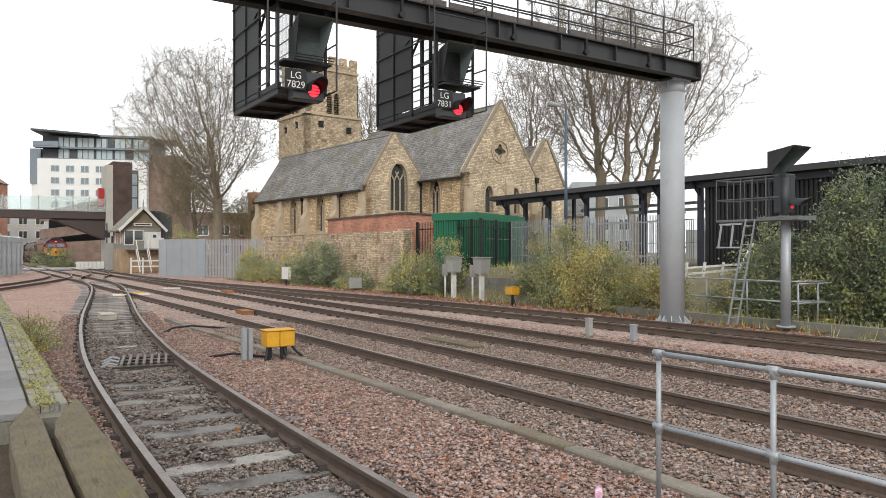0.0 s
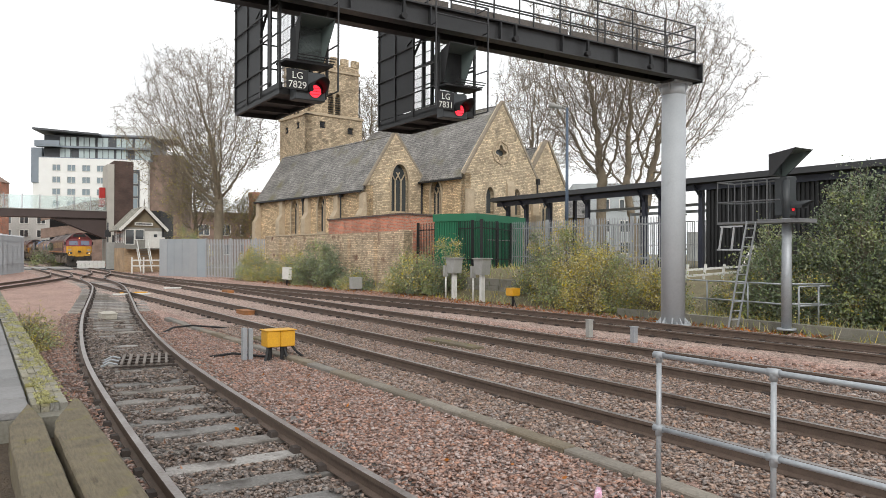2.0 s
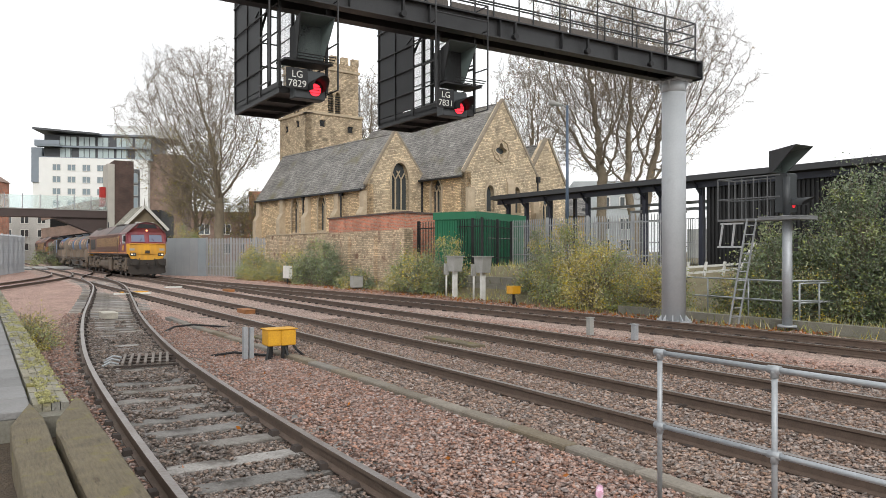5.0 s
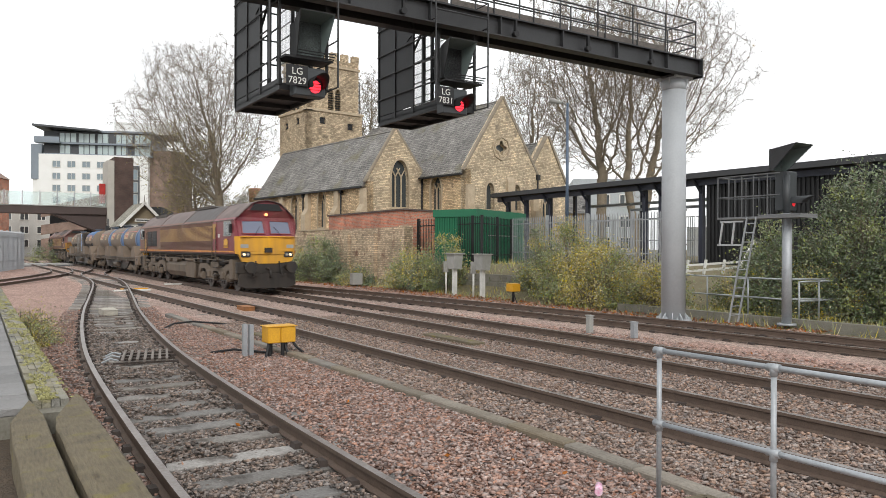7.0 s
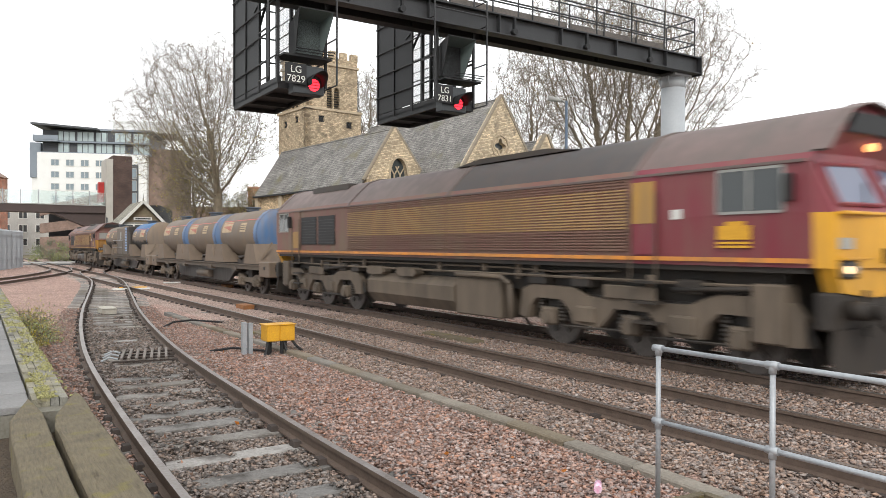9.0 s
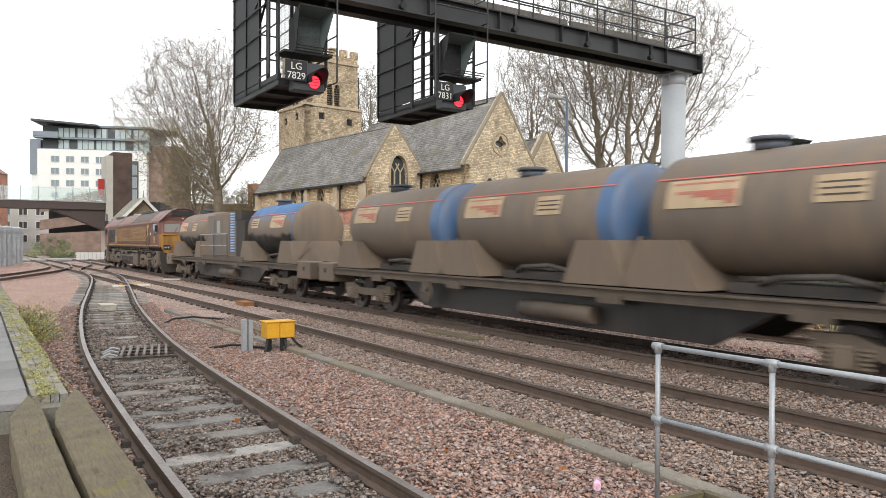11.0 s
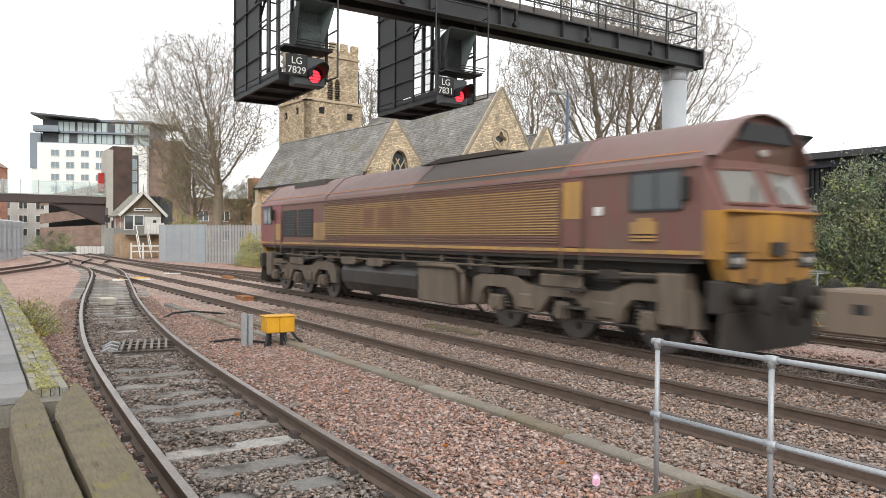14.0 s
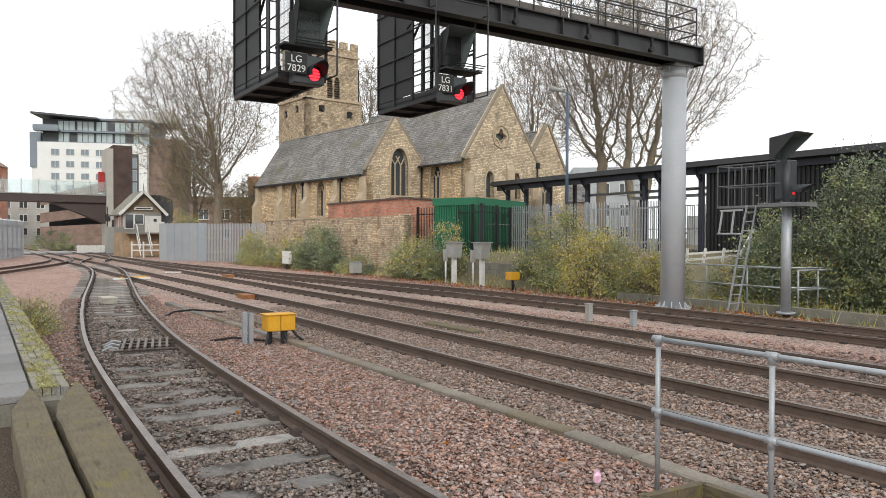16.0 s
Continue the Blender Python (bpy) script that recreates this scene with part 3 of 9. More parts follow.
# ---- loose ballast stones ----
def stones(name, material, n, s0, s1, dlo, dhi, size, seed, keep, z0=-0.215, power=1.6):
    rng = np.random.default_rng(seed)
    s = s0 + (s1 - s0) * rng.random(n) ** power
    d = dlo + (dhi - dlo) * rng.random(n)
    ok = keep(d, s)
    s, d = s[ok], d[ok]
    n = len(s)
    # angular broken stones: six uneven corners
    cube = np.array([(1, 0, 0), (0, 1, 0), (-1, 0, 0), (0, -1, 0), (0, 0, 1), (0, 0, -1)], float)
    tri = np.array([(0, 1, 4), (1, 2, 4), (2, 3, 4), (3, 0, 4), (1, 0, 5), (2, 1, 5), (3, 2, 5), (0, 3, 5)])
    sz = 1.45 * size * (0.6 + 0.6 * rng.random((n, 1, 1))) * (0.7 + 0.45 * rng.random((n, 1, 3)))
    v = cube[None] * sz * (0.6 + 0.55 * rng.random((n, 6, 1))) + rng.normal(size=(n, 6, 3)) * sz * 0.28
    q = rng.normal(size=(n, 4))
    q /= np.linalg.norm(q, axis=1, keepdims=True)
    w, x, y, z = q.T
    R = np.stack([1 - 2 * (y * y + z * z), 2 * (x * y - z * w), 2 * (x * z + y * w), 2 * (x * y + z * w), 1 - 2 * (x * x + z * z), 2 * (y * z - x * w), 2 * (x * z - y * w), 2 * (y * z + x * w), 1 - 2 * (x * x + y * y)], 1).reshape(n, 3, 3)
    v = np.einsum("nij,nkj->nki", R, v)
    v = v * np.array((1.15, 1.15, 0.62))
    a, c = np.array(AX_D), np.array(AX_S)
    base = d[:, None] * a + s[:, None] * c + np.array((0, 0, 1)) * (z0 + 0.035 * rng.random(n))[:, None]
    v += base[:, None, :]
    faces = (tri[None] + 6 * np.arange(n)[:, None, None]).reshape(-1, 3)
    ob = quick_mesh(name, v.reshape(-1, 3), faces, material)
    tagged(ob, "loose angular pinkish railway ballast stones" if "pink" in material.name else "loose angular brown and grey ballast stones", "ballast", kind="stuff")


def arr(line):
    t = np.linspace(-10, 80, 400)
    v = np.array([line(x) for x in t])
    return lambda s: np.interp(s, t, v)


fA, fB, fC, fD = arr(LINE_A), arr(LINE_B), arr(LINE_C), arr(LINE_D)


def in_track(d, s):
    m = np.minimum(np.abs(d - fA(s)), np.minimum(np.abs(d - fB(s)), np.abs(d - fC(s))))
    return (m < 1.75) | (np.abs(d - fD(s)) < 0.70)


def free_of_rails(d, s):
    ok = np.ones(len(d), bool)
    for f in (fA, fB, fC, fD):
        ok &= np.abs(np.abs(d - f(s)) - 0.7525) > 0.10
    return ok


def thin_on_siding(d, s):
    # few stones lie on the siding's sleepers
    on = (np.abs(d - fD(s)) < 1.25) & (((s + 2.7) % 0.70 > 0.57) | ((s + 2.7) % 0.70 < 0.13))
    return ~on | (np.random.default_rng(3).random(len(d)) < 0.28)


def near_siding(d, s):
    return np.abs(d - fD(s)) < 1.15


stones("ballast_stones", STONE_PINK, 150000, 3.0, 22, 0.9, 9.2, 0.0195, 11, lambda d, s: ~in_track(d, s) & free_of_rails(d, s), -0.215, 1.5)
stones("ballast_stones", STONE_GREY, 110000, 2.0, 20, 4.6, 12.6, 0.020, 12, lambda d, s: in_track(d, s) & ~near_siding(d, s) & free_of_rails(d, s), -0.178, 1.4)
stones("ballast_stones", STONE_DARK, 66000, 3.5, 20, 0.9, 4.4, 0.0195, 14, lambda d, s: (np.abs(d - fD(s)) < 0.72) & free_of_rails(d, s) & thin_on_siding(d, s), -0.215, 1.4)
def drifts(d, s):
    # stones spilled over the sleepers in patches, thickest beyond the near turnout
    w = np.array([noise.noise(Vector((a * 1.7, b * 1.1, 3.0))) for a, b in zip(d, s)])
    thick = np.interp(s, [3, 6, 9, 11.5, 13, 17, 20, 24], [0.0, -0.15, -0.3, -0.05, 0.45, 0.4, 0.0, -0.3])
    clear = (np.abs(d - 2.62) > 0.6) | (np.abs(s - 13.95) > 0.75)
    return clear & (np.abs(d - fD(s)) < 0.66) & (w + thick + 0.5 * (np.abs(d - fD(s)) > 0.48) > 0.12)


stones("ballast_stones", STONE_DARK, 44000, 3.2, 24, 0.9, 4.6, 0.0195, 19, lambda d, s: drifts(d, s) & free_of_rails(d, s), -0.165, 1.3)
stones("ballast_stones", STONE_PINK, 44000, 3.2, 26, 0.9, 5.2, 0.0195, 23, lambda d, s: (np.abs(np.abs(d - fD(s)) - 1.10) < 0.25), -0.168, 1.3)
stones("ballast_stones", STONE_PINK, 24000, 3.0, 36, 8.5, 17.5, 0.028, 13, lambda d, s: ~in_track(d, s) & free_of_rails(d, s), -0.215, 1.2)


# ---- signal gantry ----
def build_gantry():
    G = empty("signal_gantry", tp(0, 13.95, 0), "dark grey steel signal gantry on a pale round column", "signal gantry")
    d0, d1, zb, zt = -3.5, 17.3, 6.79, 7.2
    for y in (-0.45, 0.24):
        bm = bmesh.new()
        box(bm, d0, d1, y - 0.012, y + 0.012, zb, zt)
        box(bm, d0, d1, y - 0.14, y + 0.14, zb - 0.03, zb)
        box(bm, d0, d1, y - 0.14, y + 0.14, zt, zt + 0.03)
        x = d0 + 0.4
        while x < d1:
            box(bm, x - 0.01, x + 0.01, y - 0.13, y - 0.012, zb, zt)
            box(bm, x - 0.01, x + 0.01, y + 0.012, y + 0.13, zb, zt)
            x += 1.9
        part("girder", bm, STEEL_DARK, G)
    bm = bmesh.new()
    box(bm, d1, d1 + 0.03, -0.62, 0.42, zb - 0.08, zt + 0.06)
    box(bm, d1 - 0.9, d1, -0.3, 0.1, zb - 0.08, zb - 0.03)
    part("end_plate", bm, STEEL_DARK, G)
    bm = bmesh.new()
    box(bm, d0, d1, -0.42, 0.42, zt - 0.05, zt - 0.01)
    part("walkway", bm, STEEL_BLACK, G)
    for y in (-0.50, 0.50):
        bm = bmesh.new()
        x = d1 - 0.15
        while x > d0:
            rod(bm, (x, y, zt), (x, y, zt + 1.1), 0.022, seg=6)
            x -= 1.27
        for z in (0.38, 0.74, 1.1):
            rod(bm, (d0, y, zt + z), (d1 - 0.15, y, zt + z), 0.02, seg=6)
        part("guard_rail", bm, STEEL_DARK, G)
    bm = bmesh.new()
    for z in (0.38, 0.74, 1.1):
        rod(bm, (d1 - 0.15, -0.5, zt + z), (d1 - 0.15, 0.5, zt + z), 0.02, seg=6)
    part("end_rail", bm, STEEL_DARK, G)
    plank = mat("weathered_plank", (0.17, 0.15, 0.135), 0.85, second=(0.07, 0.06, 0.055), scale=1.5, fine=20, bump=0.2)
    for z, h in ((0.06, 0.20), (0.46, 0.16)):
        x = d1 - 0.2
        while x > 2:
            bm = bmesh.new()
            box(bm, x - 3.75, x - 0.03, 0.53, 0.56, zt + z, zt + z + h)
            part("kick_board", bm, plank, G)
            x -= 3.8
    # brackets with hooks on the girder face
    for x in (15.2, 12.9, 10.6, 7.6):
        bm = bmesh.new()
        beam(bm, (x, -0.6, zt - 0.02), (x, -0.6, zt - 0.34), 0.05, 0.08)
        rod(bm, (x, -0.66, zt - 0.34), (x, -0.54, zt - 0.34), 0.07, seg=10)
        part("bracket", bm, STEEL_BLACK, G)
    # column
    cx, cy = 16.85, -0.55
    bm = bmesh.new()
    rod(bm, (cx, cy + 0.55, -0.2), (cx, cy + 0.55, 6.4), 0.335, 0.335, seg=32)
    part("column", bm, COLUMN, G, "pale grey painted steel column")
    bm = bmesh.new()
    rod(bm, (cx, 0, 6.39), (cx, 0, 6.69), 0.337, 0.337, seg=32)
    box(bm, cx - 0.36, cx + 0.36, -0.36, 0.36, 6.69, 6.755)
    part("column_head", bm, COLUMN, G)
    for a in (20, 110, 200, 290):
        bm = bmesh.new()
        poly_prism(bm, [(0.33, 6.69), (0.45, 6.69), (0.33, 6.42)], "y", -0.012, 0.012)
        hg = part("head_gusset", fix(bm), COLUMN, G)
        hg.matrix_basis = pose(cx, 0, 0, 0, 0, a)
    bm = bmesh.new()
    rod(bm, (cx, 0, -0.2), (cx, 0, -0.12), 0.50, 0.50, seg=24)
    part("base_flange", bm, COLUMN, G)
    for i in range(10):
        a = math.degrees(i * math.pi / 5)
        bm = bmesh.new()
        poly_prism(bm, [(0.33, -0.12), (0.48, -0.12), (0.33, 0.06)], "y", -0.012, 0.012)
        gs = part("gusset", fix(bm), COLUMN, G)
        gs.matrix_basis = pose(cx, 0, 0, 0, 0, a)
        bm = bmesh.new()
        rod(bm, (0.45, 0, -0.12), (0.45, 0, -0.06), 0.02, seg=6)
        bt = part("bolt", bm, COLUMN, G)
        bt.matrix_basis = pose(cx, 0, 0, 0, 0, a + 17)
    bm = bmesh.new()
    box(bm, cx + 0.34, cx + 0.46, -0.06, 0.06, 0.1, 6.3)
    for z in range(1, 7):
        box(bm, cx + 0.3, cx + 0.48, -0.09, 0.09, z - 0.02, z + 0.02)
    part("cable_duct", bm, STEEL_DARK, G)


build_gantry()


def text_mesh(name, body, size, material, parent, m):
    cu = bpy.data.curves.new(name, "FONT")
    cu.body, cu.size, cu.align_x, cu.extrude = body, size, "CENTER", 0.002
    tmp = bpy.data.objects.new(name, cu)
    me = bpy.data.meshes.new_from_object(tmp)
    bpy.data.objects.remove(tmp)
    me.materials.append(material)
    ob = new(name, me)
    ob.parent = parent
    ob.matrix_basis = m
    return ob


HOOD_IN = mat("hood_inside", (0.15, 0.185, 0.18), 0.4, second=(0.11, 0.14, 0.135), scale=3, fine=20, bump=0.03)
HEAD_GREY = mat("signal_head_grey", (0.05, 0.055, 0.06), 0.5, second=(0.035, 0.04, 0.043), scale=3, fine=20, bump=0.03)
WIRE = mat("wire_mesh", (0.5, 0.51, 0.52), 0.5, 0.3, scale=4, fine=20, bump=0)


def half_hood(bm, x, z, r, y0, y1):
    """A round sight hood open below, longer at its top."""
    n = 14
    a = [math.pi * (-0.15 + 1.3 * i / n) for i in range(n + 1)]
    inner, outer = [], []
    for t in a:
        reach = y0 + (y1 - y0) * (0.55 + 0.45 * max(0, math.sin(t)))
        for lst, rr in ((inner, r * 0.96), (outer, r)):
            lst.append((bm.verts.new((x + rr * math.cos(t), y0, z + rr * math.sin(t))), bm.verts.new((x + rr * math.cos(t), reach, z + rr * math.sin(t)))))
    for i in range(n):
        bm.faces.new((outer[i][0], outer[i][1], outer[i + 1][1], outer[i + 1][0])).smooth = True
        bm.faces.new((inner[i][0], inner[i + 1][0], inner[i + 1][1], inner[i][1])).smooth = True
        bm.faces.new((outer[i][1], inner[i][1], inner[i + 1][1], outer[i + 1][1]))


def box_hood(bm, x0, x1, z0, z1, y0, y1, flare=0.0, t=0.014):
    """A sight hood whose top and cheeks reach forward, round a panel."""
    def ring(g):
        return [bm.verts.new(v) for v in ((x0 + g, y0, z0 + g), (x1 - g, y0, z0 + g), (x1 - g, y0, z1 - g), (x0 + g, y0, z1 - g),
                                          (x0 + g, y0 - 0.10, z0 + g), (x1 - g, y0 - 0.10, z0 + g), (x1 + flare - g, y1, z1 + flare - g), (x0 - flare + g, y1, z1 + flare - g))]
    o, n = ring(0), ring(t)
    for q in ((0, 4, 5, 1), (1, 5, 6, 2), (2, 6, 7, 3), (3, 7, 4, 0)):
        bm.faces.new([o[k] for k in q])
        bm.faces.new([n[k] for k in q[::-1]]).material_index = 1
    bm.faces.new([o[k] for k in (0, 1, 2, 3)])
    bm.faces.new([n[k] for k in (3, 2, 1, 0)]).material_index = 1
    for k, m_ in ((4, 5), (5, 6), (6, 7), (7, 4)):
        bm.faces.new((o[k], o[m_], n[m_], n[k]))


def build_cage(d, number, W, shift):
    C = empty("gantry_signal", tp(d, 13.70, 5.06), "caged gantry colour-light signal showing red with plate LG " + number, "railway signal", "gantry signals")
    L, Ht = 2.85, 2.62
    bm = bmesh.new()
    box(bm, 0, W, 0, L, 0, 0.05)
    for x in (0.0, W - 0.06):
        box(bm, x, x + 0.06, 0, L, -0.09, 0.14)
    for y in (0, 0.95, 1.9, L - 0.06):
        box(bm, 0.06, W - 0.06, y, y + 0.06, -0.09, 0)
    part("floor_frame", bm, STEEL_BLACK, C)
    # sheeted side and far end
    for k in range(2):
        bm = bmesh.new()
        y = 1.12 + k * 0.86
        box(bm, 0.0, 0.02, y, y + 0.845, 0.16, 2.5)
        part("side_sheet", bm, STEEL_BLACK, C)
    bm = bmesh.new()
    box(bm, 0.03, W * 0.62, L - 0.05, L - 0.03, 0.16, 2.3)
    part("end_sheet", bm, STEEL_BLACK, C)
    # posts and rails
    for x, y, h in ((0, 0, 2.3), (0, 1.1, Ht), (0, 1.97, Ht), (0, L - 0.03, Ht), (W, 0, 2.3), (W, 1.6, Ht), (W, L - 0.03, Ht)):
        bm = bmesh.new()
        box(bm, x - 0.025, x + 0.025, y - 0.025, y + 0.025, 0, h)
        part("post", bm, STEEL_BLACK, C)
    bars = []
    for x in (0, W):
        xo = x - (0.03 if x == 0 else -0.03)
        bars += [((xo, 0, z), (xo, L, z), 0.018) for z in (0.55, 1.1, 1.65, 2.3)]
        bars.append(((x, 1.4, Ht), (x, L, Ht), 0.022))
    bars += [((0, y, 2.3), (W, y, 2.3), 0.018) for y in (0, 1.4, L)]
    bars += [((0, L, z), (W, L, z), 0.018) for z in (0.55, 1.1, 1.65, Ht)]
    for a, b, r in bars:
        bm = bmesh.new()
        rod(bm, a, b, r, seg=6)
        part("guard_rail", bm, STEEL_BLACK, C)
    for a, b in (((W, 1.6, 0.2), (W, 0.55, 1.0)), ((W, 0.55, 1.0), (W, 0.0, 1.0)), ((0, 0.0, 2.3), (0, 1.4, 1.75)), ((0.05, 1.75, 0.9), (0.05, 0.72, 1.9)), ((W - 0.05, 1.75, 0.9), (W - 0.05, 0.72, 1.9))):
        bm = bmesh.new()
        beam(bm, a, b, 0.04, 0.04)
        part("brace", bm, STEEL_BLACK, C)
    for x in (0.05, W - 0.05):
        for y in (0.72, 1.75):
            bm = bmesh.new()
            beam(bm, (x, y, 0.1), (x, y, 2.3), 0.07, 0.07)
            part("hanger", bm, STEEL_BLACK, C)
    # fine wire screen
    bm = bmesh.new()
    y = 0.75
    while y < L - 0.1:
        beam(bm, (W - 0.03, y, 0.15), (W - 0.03, y, 2.45), 0.006, 0.006)
        y += 0.05
    for k in range(3):
        beam(bm, (W - 0.03, 0.7, 0.7 + 0.6 * k), (W - 0.03, L - 0.1, 0.7 + 0.6 * k), 0.02, 0.02)
    tagged(part("wire_screen", bm, WIRE, C, "fine pale wire screen"), kind="stuff")
    # heads
    bm = bmesh.new()
    box(bm, -0.06, 0.58, -0.30, -0.02, -0.22, 0.34, 0, 0.02)
    head = part("signal_head", bm, HEAD_GREY, C)
    head.matrix_basis = Matrix.Translation((shift, 0, 0))
    bm = bmesh.new()
    half_hood(bm, 0.36, 0.0, 0.16, -0.30, -0.80)
    part("sight_hood", bm, STEEL_BLACK, head)
    bm = bmesh.new()
    rod(bm, (0.36, -0.315, -0.03), (0.36, -0.30, -0.03), 0.12, seg=20)
    part("red_lens", bm, RED_GLOW, head, "lit red signal lens")
    bm = bmesh.new()
    for k in range(3):
        box(bm, 0.22, 0.50, -0.325, -0.317, -0.10 + 0.06 * k, -0.088 + 0.06 * k)
    part("lens_grille", bm, STEEL_BLACK, head)
    bm = bmesh.new()
    box_hood(bm, 0.05, 0.62, 0.60, 1.32, -0.02, -0.52, 0.08)
    box(bm, 0.07, 0.60, -0.01, 0.3, 0.62, 1.30)
    indicator = part("route_indicator", fix(bm), [STEEL_BLACK, HOOD_IN], C, "deep tapered indicator hood, dark green inside")
    indicator.matrix_basis = Matrix.Translation((shift, 0, 0))
    bm = bmesh.new()
    for k in range(4):
        rod(bm, (0.2, -0.3 - 0.05 * k, 0.5 + 0.04 * k), (W, -0.3 - 0.05 * k, 0.5 + 0.04 * k), 0.012, seg=5)
    box(bm, 0.0, W, -0.3, 0.2, 0.50, 0.54)
    part("ledge", bm, STEEL_BLACK, C)
    # front rails on stand-offs
    bm = bmesh.new()
    for x in (-0.38, W + 0.02):
        rod(bm, (x, -0.5, -0.02), (x, -0.5, 2.3), 0.02, seg=6)
    for z in (-0.02, 0.9, 1.75, 2.3):
        for x in (-0.38, W + 0.02):
            rod(bm, (x, -0.5, z), (x, 0.05, z), 0.016, seg=5)
    for z in (1.95, 2.3):
        rod(bm, (-0.38, -0.5, z), (W + 0.02, -0.5, z), 0.018, seg=6)
    part("front_rail", bm, STEEL_DARK, C)
    bm = bmesh.new()
    box(bm, -0.30, 0.14, -0.36, -0.34, -0.06, 0.34, 0, 0.006)
    plate = part("number_plate", bm, STEEL_BLACK, C, "black identification plate with white characters")
    plate.matrix_basis = Matrix.Translation((shift + 0.05, 0, 0))
    for body, z in (("LG", 0.16), (number, -0.02)):
        text_mesh("lettering", body, 0.19, WHITE, plate, pose(-0.08, -0.364, z, 90, 0, 0))


build_cage(5.02, "7829", 1.0, 0.26)
build_cage(8.70, "7831", 0.98, 0.0)


# ---- the post signal beside the far track ----
PALE_RAIL = mat("pale_rail", (0.50, 0.51, 0.52), 0.5, 0.2, second=(0.36, 0.37, 0.38), scale=4, fine=30, bump=0.05)
STEEL_GREY = mat("steel_grey", (0.20, 0.205, 0.21), 0.6, second=(0.13, 0.135, 0.14), scale=4, fine=30, bump=0.05)


def build_post_signal():
    S = empty("post_signal", tp(17.75, 11.05, -0.1), "grey post signal with ladder, platform and red aspect", "railway signal")
    bm = bmesh.new()
    rod(bm, (0, 0, 0), (0, 0, 2.9), 0.125, 0.12, seg=20)
    part("post", bm, GALV, S)
    bm = bmesh.new()
    rod(bm, (0, 0, 0), (0, 0, 0.05), 0.24, 0.24, seg=12)
    part("base_plate", bm, GALV, S)
    bm = bmesh.new()
    rod(bm, (0, 0.02, 2.85), (0, 0.02, 3.9), 0.09, seg=12)
    box(bm, -0.05, 0.36, -0.05, 0.32, 2.98, 4.0, 0, 0.02)
    part("signal_head", bm, HEAD_GREY, S)
    bm = bmesh.new()
    box_hood(bm, -0.26, 0.34, 4.02, 4.58, 0.35, -0.45, 0.09)
    part("indicator_hood", fix(bm), [STEEL_DARK, HOOD_IN], S, "dark open sight hood on top")
    bm = bmesh.new()
    half_hood(bm, 0.2, 3.22, 0.13, -0.05, -0.6)
    part("sight_hood", bm, HEAD_GREY, S)
    bm = bmesh.new()
    rod(bm, (0.2, -0.055, 3.16), (0.2, -0.06, 3.16), 0.07, seg=14)
    part("red_lens", bm, glow("red_dim", (0.8, 0.03, 0.04), 0.8), S, "lit red lens")
    # landing with cage rails, reaching along the track
    bm = bmesh.new()
    box(bm, -0.35, 0.45, -0.55, 1.85, 2.78, 2.84)
    box(bm, -0.35, 0.45, -0.55, 0.6, 2.845, 2.88)
    part("landing", bm, STEEL_GREY, S)
    dark = mat("rail_grey", (0.13, 0.135, 0.14), 0.6, scale=4, fine=30, bump=0.05)
    for x in (-0.33, 0.43):
        for y in (0.35, 0.75, 1.1, 1.5, 1.85):
            bm = bmesh.new()
            rod(bm, (x, y, 2.82), (x, y, 3.96), 0.018, seg=6)
            part("baluster", bm, dark, S)
    for z in (3.38, 3.94):
        bm = bmesh.new()
        pipe(bm, [(-0.33, 0, z), (-0.33, 1.85, z), (0.43, 1.85, z), (0.43, 0, z)], 0.02, 6)
        part("guard_rail", bm, dark, S)
    x0 = -0.33
    for w in (0, 0.40):
        bm = bmesh.new()
        beam(bm, (x0 - w, 0.66, 2.82), (x0 - w, 1.2, 0.0), 0.045, 0.03)
        part("ladder_stile", bm, GALV, S)
    for k in range(11):
        z = 0.2 + 0.245 * k
        y = 1.2 - 0.54 * z / 2.82
        bm = bmesh.new()
        rod(bm, (x0 - 0.40, y, z), (x0, y, z), 0.014, seg=5)
        part("rung", bm, GALV, S)
    G = new("ladder_guard")
    G.parent = S
    tagged(G, "pale swing guard at the ladder head")
    for a, b in (((x0 - 0.45, 0.75, 2.70), (x0 - 0.45, 1.42, 2.70)), ((x0 - 0.45, 0.8, 2.08), (x0 - 0.45, 1.52, 2.08)), ((x0 - 0.45, 1.36, 2.70), (x0 - 0.45, 1.46, 2.08)), ((x0 - 0.45, 1.0, 2.70), (x0 - 0.45, 1.08, 2.08)), ((x0, 1.42, 2.70), (x0 - 0.45, 1.42, 2.70))):
        bm = bmesh.new()
        beam(bm, a, b, 0.04, 0.04)
        part("guard_bar", bm, PALE_RAIL, G)
    bm = bmesh.new()
    for z in (2.2, 2.08, 1.96):
        box(bm, 0.06, 0.22, -0.16, -0.15, z, z + 0.09)
    part("plate", bm, STEEL_BLACK, S)


build_post_signal()


def rail_fence(name, pts, top, mids, z, label, posts=None):
    F = empty(name, Matrix(), label, "handrail")
    for i, (d, s) in enumerate(posts or pts):
        bm = bmesh.new()
        rod(bm, P(d, s, z), P(d, s, z + top), 0.026, seg=8)
        part("post", bm, GALV, F)
    for h in (top, *mids):
        bm = bmesh.new()
        pipe(bm, [P(d, s, z + h) for d, s in pts], 0.025, 8)
        part("rail", bm, GALV, F)
    return F


